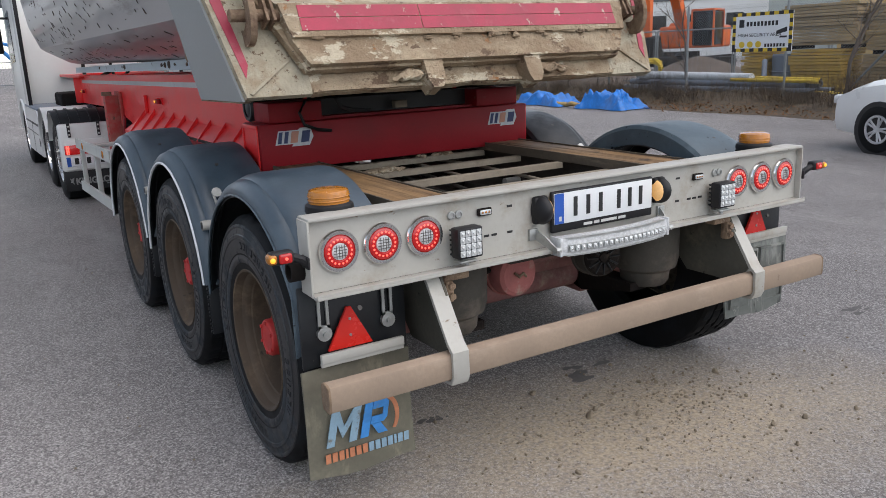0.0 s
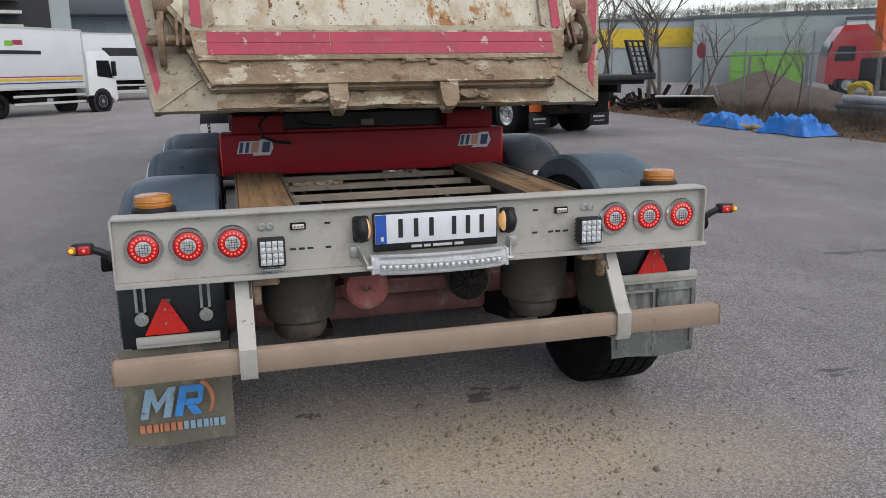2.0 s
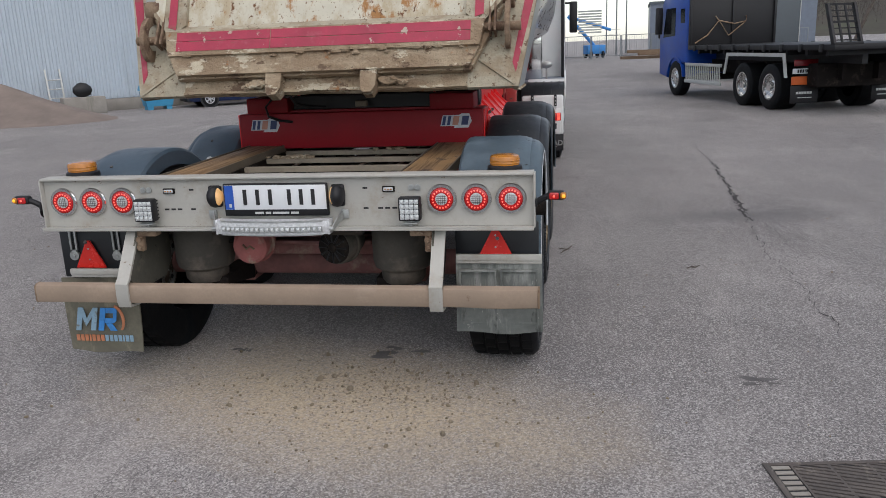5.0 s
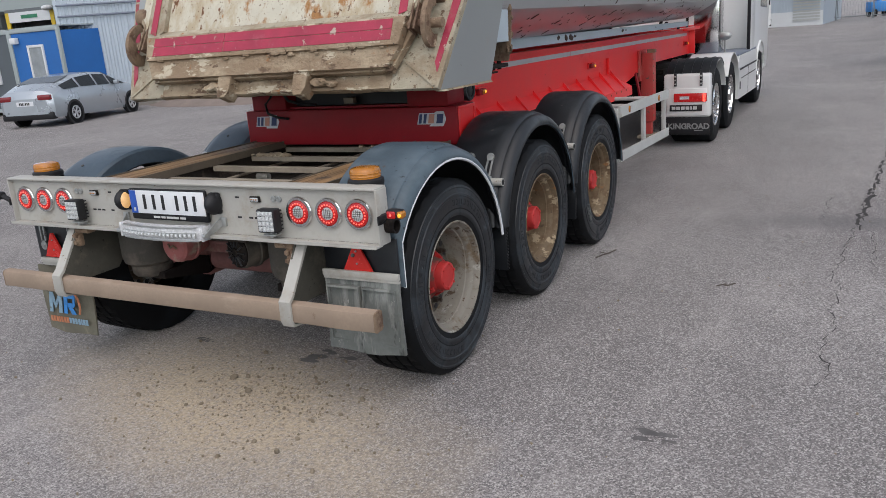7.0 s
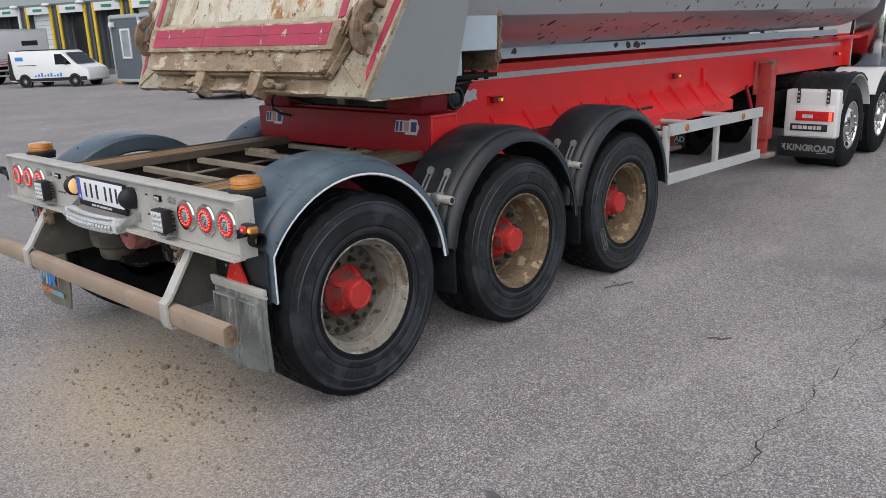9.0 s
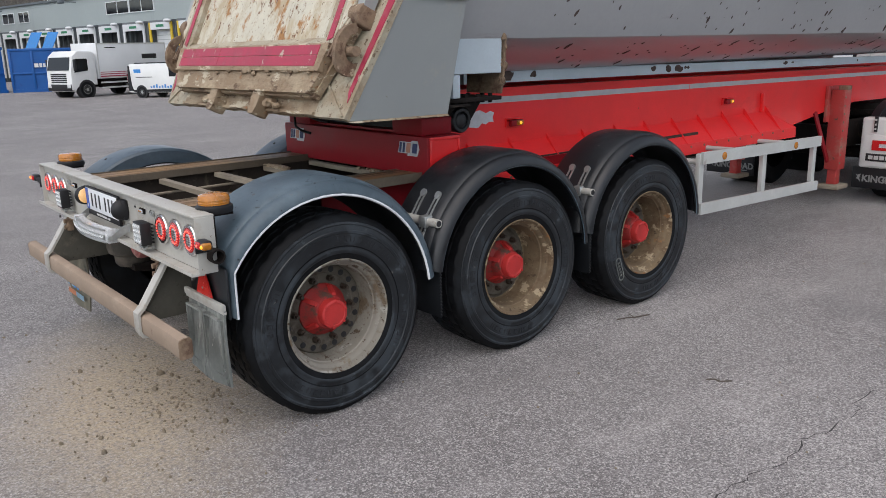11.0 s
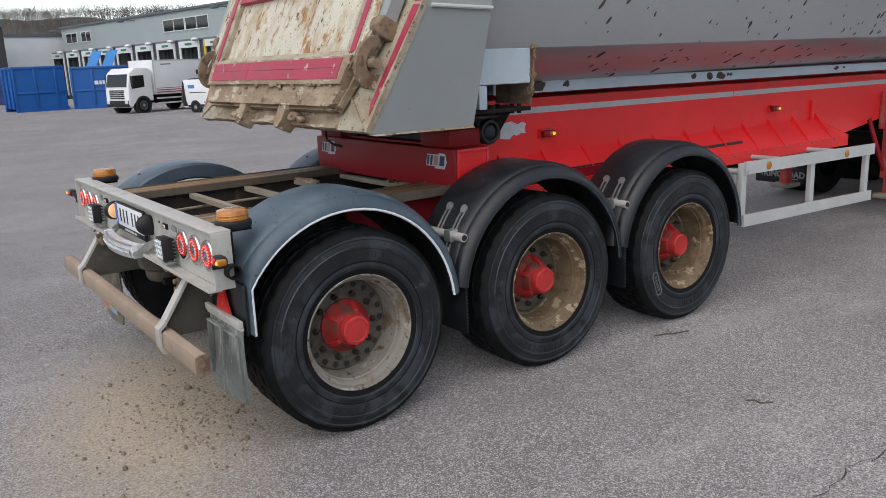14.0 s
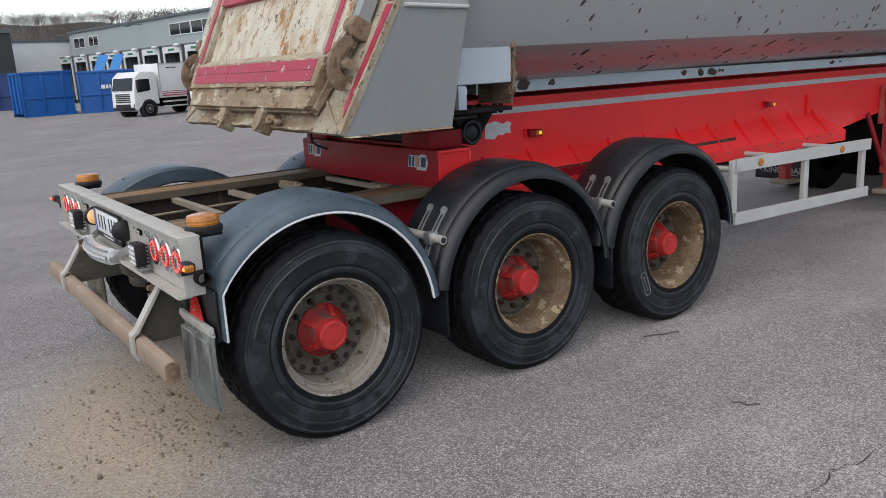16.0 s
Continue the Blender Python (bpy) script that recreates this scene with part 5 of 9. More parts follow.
# dried mud and loose lines on the crossbars
rnd = random.Random(21)
bm = B()
for cx, cy, cz, n, w in ((-0.38, 1.25, 1.072, 26, 0.08), (0.40, 0.13, 1.07, 16, 0.07), (-0.05, 2.0, 1.07, 14, 0.10), (0.25, 1.62, 1.07, 10, 0.06)):
    for i in range(n):
        r = rnd.uniform(0.010, 0.030)
        at = (cx + rnd.gauss(0, w), cy + 0.022 + rnd.uniform(-0.02, 0.02), cz + r * 0.1)
        bmesh.ops.create_icosphere(bm, subdivisions=1, radius=r, matrix=Matrix.Translation(at) @ Matrix.Diagonal((1.2, 1.1, 0.6, 1)))
for v in bm.verts:
    v.co += 0.010 * noise.noise_vector(v.co * 30)
tagged(part("dried_mud", bm, "caked", trailer, "crumbs of dried mud on the crossbars"), kind="stuff")
for x, y0, y1, z in ((-0.40, 0.1, 1.6, 0.99), (0.30, 0.3, 2.6, 1.0), (0.08, 1.1, 2.9, 1.01)):
    bm = B()
    hose(bm, [(x, y0, z), (x + 0.05, (y0 + y1) / 2, z + 0.015), (x - 0.03, y1, z)], 0.009, 8)
    part("brake_line", bm, "slat", trailer, "dusty brake line")

# side guards on the bogie
for s in (-1, 1):
    y0, y1 = 3.98, 5.90
    bm = B()
    plank(bm, [(s * 1.235, y0, 0.942), (s * 1.235, y1, 0.902), (s * 1.235, y1, 0.992), (s * 1.235, y0, 1.034)], (s * 0.022, 0, 0))
    guard = part("side_guard", bm, "alu", trailer, "grey-white aluminium side guard rail")
    bm = B()
    plank(bm, [(s * 1.235, y0, 0.552), (s * 1.235, y1, 0.500), (s * 1.235, y1, 0.582), (s * 1.235, y0, 0.640)], (s * 0.022, 0, 0))
    part("lower_rail", bm, "alu", guard)
    for k, y in enumerate((4.0, 4.95, 5.84)):
        d = (y - y0) * 0.024
        bm = B()
        box(bm, s * 1.195, s * 1.233, y - 0.03, y + 0.03, 0.565 - d, 1.02 - d, 0.003)
        part("post", bm, "alu", guard)
        bm = B()
        rod(bm, (s * 0.5, y, 0.955 - d), (s * 1.195, y, 0.955 - d), 0.022, None, 12)
        part("support_tube", bm, "alu", guard)
    for y in (4.27, 5.42):
        bm = B()
        lathe(bm, [(0.030, 0.0), (0.030, 0.006), (0.026, 0.008), (0.0005, 0.008)], 20)
        o = part("side_reflector", bm, "amber", guard, "round amber reflector")
        o.matrix_basis = pose(s * 1.2575, y, 0.988 - (y - y0) * 0.025, 0, 0, 0 if s > 0 else 180)

# ---- chassis ----
CH0, CH1 = 1.86, 10.85


def top_z(y):
    return 1.572 - (y - 2.4) * 0.0085


for s in (-1, 1):
    bm = B()
    pts = [(CH0, 1.10), (6.62, 0.955), (6.75, 0.96), (7.85, 1.10), (8.3, 1.13), (CH1, 1.10), (CH1, top_z(CH1) - 0.03), (CH0, top_z(CH0) - 0.03)]
    plank(bm, [(s * 0.49, y, z) for y, z in pts], (s * 0.012, 0, 0))
    part("chassis_beam", bm, "red", trailer, "bright red painted chassis side beam")
    bm = B()
    plank(bm, [(s * 0.40, CH0, top_z(CH0) - 0.03), (s * 0.40, CH1, top_z(CH1) - 0.03), (s * 0.40, CH1, top_z(CH1)), (s * 0.40, CH0, top_z(CH0))], (s * 0.13, 0, 0))
    part("top_flange", bm, "red", trailer)
    for a, b in ((2.0, 4.905), (4.915, 8.05), (8.06, CH1 - 0.15)):
        bm = B()
        plank(bm, [(s * 0.502, a, top_z(a) - 0.106), (s * 0.502, b, top_z(b) - 0.106), (s * 0.502, b, top_z(b) - 0.064), (s * 0.502, a, top_z(a) - 0.064)], (s * 0.002, 0, 0))
        part("reflective_strip", bm, "silver_tape", trailer, "silver reflective strip on the beam")
    # sloping lower fairing with gussets
    bm = B()
    plank(bm, [(s * 0.503, 1.95, 1.185), (s * 0.503, 6.28, 1.155), (s * 0.675, 6.55, 0.985), (s * 0.675, 1.95, 1.005)], (0, 0, -0.008))
    plank(bm, [(s * 0.675, 1.95, 1.005), (s * 0.675, 6.55, 0.985), (s * 0.675, 6.55, 0.885), (s * 0.675, 1.95, 0.915)], (s * 0.008, 0, 0))
    plank(bm, [(s * 0.503, 6.29, 1.150), (s * 0.683, 6.56, 0.985), (s * 0.683, 6.56, 0.885), (s * 0.503, 6.56, 0.90)], (0, 0.010, 0))
    fair = part("chassis_fairing", bm, "red", trailer, "red sloping chassis fairing with gussets")
    for i in range(11):
        y = 2.25 + i * 0.40
        bm = B()
        plank(bm, [(s * 0.503, y, 1.215), (s * 0.690, y, 0.985), (s * 0.675, y, 0.985), (s * 0.503, y, 1.15)], (0, 0.012, 0))
        part("gusset", bm, "red", fair)
    bm = B()
    for i in range(22):
        y = 2.1 + i * 0.2
        rod(bm, (s * 0.682, y, 0.965), (s * 0.690, y, 0.965), 0.010, None, 6)
    pieces("bolt", bm, "latch", fair)
    # side marker lamps
    for y, z in ((2.70, 1.318), (5.52, 1.300), (10.5, 1.28)):
        bm = B()
        box(bm, s * 0.503, s * 0.555, y - 0.075, y + 0.075, z + 0.028, z + 0.034)
        box(bm, s * 0.503, s * 0.515, y - 0.075, y + 0.02, z - 0.03, z + 0.028)
        ml = part("side_marker", bm, "red", trailer, "amber side marker lamp on a red bracket")
        bm = B()
        box(bm, s * 0.516, s * 0.550, y - 0.055, y + 0.065, z - 0.022, z + 0.020, 0.006)
        part("housing", bm, "red_dark", ml)
        bm = B()
        box(bm, s * 0.522, s * 0.558, y - 0.005, y + 0.060, z - 0.018, z + 0.016, 0.006)
        part("lens", bm, "amber", ml)
        bm = B()
        bmesh.ops.create_icosphere(bm, subdivisions=2, radius=0.013, matrix=Matrix.Translation((s * 0.554, y + 0.03, z - 0.001)))
        part("bulb", bm, "amber_lit", ml)
    bm = B()
    for y in (6.15, 7.6):
        box(bm, s * 0.503, s * 0.535, y, y + 0.03, 1.16, 1.34, 0.003)
    pieces("rope_bracket", bm, "red", trailer)
    bm = B()
    plank(bm, [(s * 0.503, 2.28, 1.315), (s * 0.503, 2.36, 1.305), (s * 0.503, 2.40, 1.335), (s * 0.503, 2.43, 1.325), (s * 0.503, 2.47, 1.34), (s * 0.503, 2.51, 1.335), (s * 0.503, 2.50, 1.37), (s * 0.503, 2.515, 1.40), (s * 0.503, 2.48, 1.415), (s * 0.503, 2.44, 1.40), (s * 0.503, 2.38, 1.425), (s * 0.503, 2.29, 1.41)], (s * 0.003, 0, 0))
    part("side_decal", bm, "decal_grey", trailer, "torn silver maker's decal")
for y in (3.0, 4.6, 6.2, 7.8, 9.4, 10.7):
    bm = B()
    box(bm, -0.49, 0.49, y, y + 0.10, 1.15, 1.45)
    part("chassis_cross_member", bm, "red", trailer)
bm = B()
box(bm, -0.60, 0.60, CH1, CH1 + 0.04, 1.10, 1.50, 0.01)
box(bm, 0.44, 0.60, CH1 - 0.6, 12.6, 1.475, 1.515, 0.004)
box(bm, -0.60, -0.44, CH1 - 0.6, 12.6, 1.475, 1.515, 0.004)
box(bm, -0.6, 0.6, 12.5, 12.6, 1.475, 1.515, 0.004)
part("neck_frame", bm, "red", trailer)

# rear cross box of the chassis
BX = 1.62
bm = B()
# rear face carries its shade as colour; the side panels keep plain red
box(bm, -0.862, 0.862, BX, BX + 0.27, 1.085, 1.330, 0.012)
boxp = part("rear_cross_box", bm, "red_dark", trailer, "red rear cross box of the chassis, shade darkened into its colour")
bm = B()
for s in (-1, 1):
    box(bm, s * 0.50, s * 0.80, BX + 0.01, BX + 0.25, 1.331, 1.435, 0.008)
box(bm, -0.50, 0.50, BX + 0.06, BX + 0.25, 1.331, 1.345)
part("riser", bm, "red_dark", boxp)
bm = B()
box(bm, -0.50, 0.50, BX + 0.14, BX + 0.24, 1.346, 1.435)
part("slot", bm, "ink", boxp, "dark open slot")
bm = B()
box(bm, -0.03, 0.05, BX + 0.055, BX + 0.10, 1.360, 1.40, 0.004)
part("socket", bm, "slat", boxp)
for s in (-1, 1):
    bm = B()
    x = s * 0.872
    for a, b, c, d in ((BX + 0.015, BX + 0.255, 1.305, 1.325), (BX + 0.015, BX + 0.255, 1.09, 1.11), (BX + 0.015, BX + 0.03, 1.11, 1.305), (BX + 0.24, BX + 0.255, 1.11, 1.305)):
        box(bm, s * 0.863, x, a, b, c, d, 0.002)
    part("side_rim", bm, "red", boxp)
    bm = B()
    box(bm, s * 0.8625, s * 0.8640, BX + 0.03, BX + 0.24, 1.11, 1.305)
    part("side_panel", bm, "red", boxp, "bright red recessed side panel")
    # maker's decal: three leaning strokes groups on a silver swoosh
    bm = B()
    x0 = s * 0.675 - 0.105
    plank(bm, [(x0, BX, 1.218), (x0 + 0.10, BX, 1.218), (x0 + 0.09, BX, 1.205), (x0 + 0.19, BX, 1.205), (x0 + 0.215, BX, 1.250), (x0 + 0.20, BX, 1.300), (x0 + 0.145, BX, 1.300), (x0 + 0.13, BX, 1.290), (x0 + 0.02, BX, 1.290)], (0, -0.002, 0))
    dec = part("maker_decal", bm, "decal_grey", boxp, "silver maker's decal with navy and orange strokes")
    for mat, spans in (("decal_blue", ((0.012, 0.020), (0.046, 0.020), (0.142, 0.045))), ("decal_orange", ((0.082, 0.040),))):
        for dx, w in spans:
            bm = B()
            plank(bm, [(x0 + dx, BX - 0.002, 1.224), (x0 + dx + w, BX - 0.002, 1.224), (x0 + dx + w + 0.012, BX - 0.002, 1.284), (x0 + dx + 0.012, BX - 0.002, 1.284)], (0, -0.002, 0))
            part("stroke", bm, mat, dec)
bm = B()
hose(bm, [(-0.60, BX - 0.005, 1.435), (-0.645, BX - 0.03, 1.38), (-0.625, BX - 0.04, 1.315), (-0.55, BX - 0.03, 1.285), (-0.465, BX - 0.012, 1.272)], 0.009, 8)
part("air_hose", bm, "black", boxp, "loose black air hose")
# tipping hinge tube
bm = B()
rod(bm, (-0.80, 1.945, 1.405), (0.80, 1.945, 1.405), 0.066, None, 28)
hinge = part("hinge_tube", bm, "dark", trailer, "black tipping hinge tube with worn end caps")
for s in (-1, 1):
    bm = B()
    lathe(bm, [(0.076, -0.07), (0.080, 0.0), (0.072, 0.012), (0.055, 0.012), (0.050, 0.0), (0.0005, 0.0)], 28)
    o = part("hinge_cap", bm, "guard", hinge)
    o.matrix_basis = pose(s * 0.80, 1.945, 1.405, 0, 0, 0 if s > 0 else 180)
    bm = B()
    bmesh.ops.create_icosphere(bm, subdivisions=2, radius=0.045, matrix=Matrix.Translation((s * 0.801, 1.945, 1.40)) @ Matrix.Diagonal((0.3, 1, 1.1, 1)))
    part("grease", bm, "ink", hinge)
bm = B()
hose(bm, [(-0.45, BX - 0.06, 1.45), (-0.42, BX - 0.05, 1.40), (-0.34, BX - 0.02, 1.375), (-0.22, BX - 0.005, 1.365)], 0.011, 7)
part("rear_cable", bm, "ink", trailer, "black cable")

# landing legs
for s in (-1, 1):
    bm = B()
    box(bm, s * 0.52, s * 0.68, 7.62, 7.79, 0.42, 1.30, 0.01)
    box(bm, s * 0.55, s * 0.65, 7.65, 7.76, 0.25, 0.43, 0.008)
    box(bm, s * 0.505, s * 0.535, 7.54, 7.87, 0.95, 1.34, 0.004)
    leg = part("landing_leg", bm, "red_worn", trailer, "red landing leg with a rust-brown foot")
    bm = B()
    box(bm, s * 0.48, s * 0.72, 7.57, 7.84, 0.205, 0.255, 0.012)
    part("foot", bm, "slat", leg)
    bm = B()
    for i in range(9):
        rod(bm, (s * 0.682, 7.64, 0.5 + i * 0.09), (s * 0.690, 7.64, 0.5 + i * 0.09), 0.012, None, 6)
    box(bm, s * 0.60, s * 0.70, 7.64, 7.74, 1.30, 1.345, 0.006)
    pieces("bolt", bm, "latch", leg)
    bm = B()
    plank(bm, [(s * 0.55, 7.19, 1.07), (s * 0.55, 7.24, 1.09), (s * 0.55, 7.64, 0.52), (s * 0.55, 7.59, 0.50)], (s * 0.02, 0, 0))
    part("brace", bm, "red_dark", leg)

# ---- tub ----


def lean(x, z, w=0.0):
    """A point of the leaning rear face: across, height, and proud of it."""
    return (x, 0.875 + (z - 1.47) * 0.478 - 0.902 * w, z + 0.431 * w)


def slab(bm, pts, w0, w1):
    """A polygon (x, z) on the leaning rear face, from w0 to w1 proud of it."""
    lo = [bm.verts.new(lean(x, z, w0)) for x, z in pts]
    hi = [bm.verts.new(lean(x, z, w1)) for x, z in pts]
    bm.faces.new(lo)
    bm.faces.new(hi[::-1])
    n = len(pts)
    for i in range(n):
        bm.faces.new((lo[i], hi[i], hi[(i + 1) % n], lo[(i + 1) % n]))
    return bm


TOPZ = 2.95
# long half-round tub skin
half = [(0.0, 1.655), (0.60, 1.655), (0.72, 1.685), (1.00, 1.835), (1.055, 1.875), (1.16, 2.15), (1.215, 2.55), (1.235, TOPZ)]
ring = [(-x, z) for x, z in half[:0:-1]] + half
bm = B()
sheet(bm, [[(x, y, z) for x, z in ring] for y in (1.50, 4.5, 7.5, 9.9)], 0.01)
front = [(x * 0.94, 10.3 + max(0, (z - 1.655)) * 0.42, z) for x, z in ring]
sheet(bm, [[(x, 9.9, z) for x, z in ring], front], 0.01)
plank(bm, front, (0, 0.012, 0))
tub = part("tub", bm, "tub", trailer, "scuffed grey steel tipper tub with mud splashes", 25)
# mud flecks thrown on the tub's sides


def tub_flecks(s):
    rnd = random.Random(21 + s)
    bm = B()
    facets = [((0.72, 1.685), (1.00, 1.835), 90), ((1.055, 1.875), (1.16, 2.15), 70), ((1.16, 2.15), (1.215, 2.55), 55)]
    for (xa, za), (xb, zb), count in facets:
        along = Vector((xb - xa, 0, zb - za)).normalized()
        out = Vector((along.z, 0, -along.x)) * 0.0105
        for k in range(count):
            f, y = rnd.random(), rnd.uniform(2.4, 9.7)
            size = 0.008 + 0.032 * rnd.random() ** 2.5
            if y < 2.9 and xa < 1 and k % 3 == 0:
                size *= 1.8
            c = Vector((xa + (xb - xa) * f, y, za + (zb - za) * f)) + out
            u = (along * rnd.uniform(0.6, 1.0) + Vector((0, rnd.uniform(0.1, 1.1), 0))).normalized()
            w = u.cross(out.normalized())
            ring = []
            m = 8
            for i in range(m):
                t = 2 * math.pi * i / m
                p = c + u * (size * math.cos(t) * rnd.uniform(0.7, 1.2)) + w * (size * rnd.uniform(0.25, 0.5) * math.sin(t))
                ring.append(Vector((s * p.x, p.y, p.z)))
            plank(bm, ring, (s * out.x * 0.3, 0, out.z * 0.3))
    return tagged(part("mud_splash", bm, "splash", trailer, "dark mud flecks on the tub side"), kind="stuff")


for s in (-1, 1):
    tub_flecks(s)
for s in (-1, 1):
    bm = B()
    plank(bm, [(s * 0.56, 2.1, 1.588), (s * 0.56, 10.0, 1.53), (s * 0.56, 10.0, 1.60), (s * 0.56, 2.1, 1.668)], (s * 0.09, 0, 0))
    part("tub_rail", bm, "strip", trailer, "light grey tub rail with mud clumps")
    bm = B()
    rnd = random.Random(4 + s)
    for y, r in ((2.5, 0.05), (2.75, 0.03), (4.15, 0.03), (4.35, 0.05), (4.5, 0.045), (4.62, 0.03), (6.3, 0.04), (6.45, 0.03), (7.9, 0.03)):
        bmesh.ops.create_icosphere(bm, subdivisions=2, radius=r, matrix=Matrix.Translation((s * 0.645, y, 1.632 - (y - 2.1) * 0.0075)) @ Matrix.Diagonal((0.35, rnd.uniform(0.8, 1.6), rnd.uniform(0.5, 0.8), 1)))
    for v in bm.verts:
        v.co += 0.012 * noise.noise_vector(v.co * 30)
    tagged(part("mud_clump", bm, "splash", trailer, "dried mud clumps on the tub rail"), kind="stuff")
    # rear wing plates
    bm = B()
    lo, hi = (s * 1.145, 0.875, 1.470), (s * 1.268, 1.165, 2.075)
    sheet(bm, [[lo, (s * 1.145, 1.535, 1.462)], [hi, (s * 1.272, 1.575, 2.065)], [(s * 1.275, 1.58, TOPZ), (s * 1.275, 1.75, TOPZ)]], 0.014)
    wing = part("rear_wing_plate", bm, "grey", trailer, "smooth grey tub rear side plate", 10)
    bm = B()
    hose(bm, [(s * 1.276, 1.19, 2.085), (s * 1.280, 1.38, 2.078), (s * 1.282, 1.575, 2.072)], 0.011, 8)
    part("weld_bead", bm, "alu", wing)
    # support pocket in front of the wing plate
    bm = B()
    plank(bm, [(s * 1.060, 1.545, 1.672), (s * 1.060, 2.040, 1.668), (s * 1.066, 2.040, 1.868), (s * 1.066, 1.545, 1.872)], (-s * 0.014, 0, 0))
    plank(bm, [(s * 1.046, 1.545, 1.672), (s * 1.046, 2.040, 1.668), (s * 0.74, 2.040, 1.668), (s * 0.74, 1.545, 1.672)], (0, 0, 0.012))
    bmesh.ops.bevel(bm, geom=bm.edges[:], offset=0.004, segments=1, affect="EDGES")
    pk = part("tub_support", bm, "strip", trailer, "pale blue-grey tub support pocket with a rusty rim")
    bm = B()
    box(bm, s * 1.000, s * 1.056, 1.655, 1.712, 1.535, 1.668, 0.004)
    box(bm, s * 0.72, s * 1.02, 1.56, 1.585, 1.535, 1.668, 0.003)
    part("support_post", bm, "strip", pk)
    bm = B()
    plank(bm, [(s * 0.74, 2.040, 1.545), (s * 1.050, 2.040, 1.545), (s * 1.072, 2.040, 1.665), (s * 1.080, 2.052, 1.885), (s * 0.98, 2.052, 1.885), (s * 0.74, 2.052, 1.70)], (0, 0.014, 0))
    part("rim_plate", bm, "latch", pk, "mud-caked rusty rim plate")
    bm = B()
    rnd = random.Random(31 + s)
    for k in range(16):
        r = rnd.uniform(0.008, 0.022)
        at = (s * (1.06 + rnd.uniform(-0.01, 0.025)), 2.045 + rnd.gauss(0, 0.010), rnd.uniform(1.60, 1.89))
        bmesh.ops.create_icosphere(bm, subdivisions=1, radius=r, matrix=Matrix.Translation(at) @ Matrix.Diagonal((0.7, 0.8, 1.3, 1)))
    for v in bm.verts:
        v.co += 0.008 * noise.noise_vector(v.co * 40)
    tagged(part("mud_rim", bm, "latch", pk, "dried mud along the rim"), kind="stuff")
    bm = B()
    box(bm, s * 0.60, s * 1.04, 1.62, 2.06, 1.508, 1.532, 0.003)
    for y in (1.70, 1.80, 1.90, 2.0):
        rod(bm, (s * 1.0, y, 1.495), (s * 1.0, y, 1.550), 0.014, None, 6)
    for y in (1.86, 2.0, 2.12):
        rod(bm, (s * 0.80, y, 1.48), (s * 0.80, y, 1.545), 0.016, None, 6)
    plank(bm, [(s * 0.76, 1.80, 1.49), (s * 0.76, 2.12, 1.49), (s * 0.76, 2.0, 1.34), (s * 0.76, 1.90, 1.34)], (s * 0.03, 0, 0))
    part("foot_plate", bm, "dark", pk)

# leaning rear frame
for s in (-1, 1):
    bm = B()
    slab(bm, [(s * 1.150, 1.470), (s * 1.272, 2.075), (s * 1.285, TOPZ), (s * 1.06, TOPZ), (s * 1.03, 2.00), (s * 0.86, 1.60), (s * 0.86, 1.470)], 0.0, 0.035)
    part("rear_frame_post", bm, "post", trailer, "mud-caked cream rear frame post")
    bm = B()
    slab(bm, [(s * 1.135, 1.545), (s * 1.262, 2.075), (s * 1.205, 2.075), (s * 1.115, 1.60)], 0.036, 0.039)
    slab(bm, [(s * 1.264, 2.09), (s * 1.278, 2.9), (s * 1.22, 2.9), (s * 1.208, 2.09)], 0.036, 0.039)
    part("post_tape", bm, "tape", trailer, "torn red reflective tape on the post")
    bm = B()
    slab(bm, [(s * 1.135, 1.482), (s * 0.905, 1.640), (s * 0.898, 1.630), (s * 1.125, 1.476)], 0.035, 0.046)
    part("post_rib", bm, "post", trailer)
    bm = B()
    plank(bm, [(s * 1.148, 0.865, 1.468), (s * 1.158, 0.90, 1.460), (s * 1.158, 1.535, 1.452), (s * 1.148, 1.535, 1.464)], (-s * 0.03, 0, 0))
    part("wing_lip", bm, "caked", trailer)
bm = B()
slab(bm, [(-0.86, 1.470), (0.86, 1.470), (0.86, 1.60), (-0.86, 1.60)], 0.0, 0.035)
slab(bm, [(-0.86, 1.472), (0.86, 1.472), (0.86, 1.486), (-0.86, 1.486)], 0.035, 0.05)
bmesh.ops.subdivide_edges(bm, edges=[e for e in bm.edges if abs(e.verts[0].co.x - e.verts[1].co.x) > 1], cuts=40)
for v in bm.verts:
    v.co.z += 0.008 * noise.noise(v.co * 7)
part("rear_sill", bm, "caked", trailer, "mud-caked rear sill of the tub")
bm = B()
box(bm, -1.10, 1.10, 1.0, 1.75, 1.49, 1.50)
part("tub_floor_plate", bm, "dark", trailer)

# tailgate
bm = B()
G0, G1 = 0.05, 0.145
gate_outline = [(-0.885, 1.545), (0.885, 1.545), (1.075, 1.905), (1.085, TOPZ), (-1.085, TOPZ), (-1.075, 1.905)]
slab(bm, gate_outline, G0, G0 + 0.04)
slab(bm, [(-0.875, 1.555), (0.875, 1.555), (0.935, 1.66), (-0.935, 1.66)], G0 + 0.04, G1 - 0.02)
slab(bm, [(-0.935, 1.66), (0.935, 1.66), (0.965, 1.80), (-0.965, 1.80)], G0 + 0.04, G1)
gate = part("tailgate", bm, "caked", trailer, "mud-caked cream tipper tailgate with red tape and a rusty pane")
bm = B()
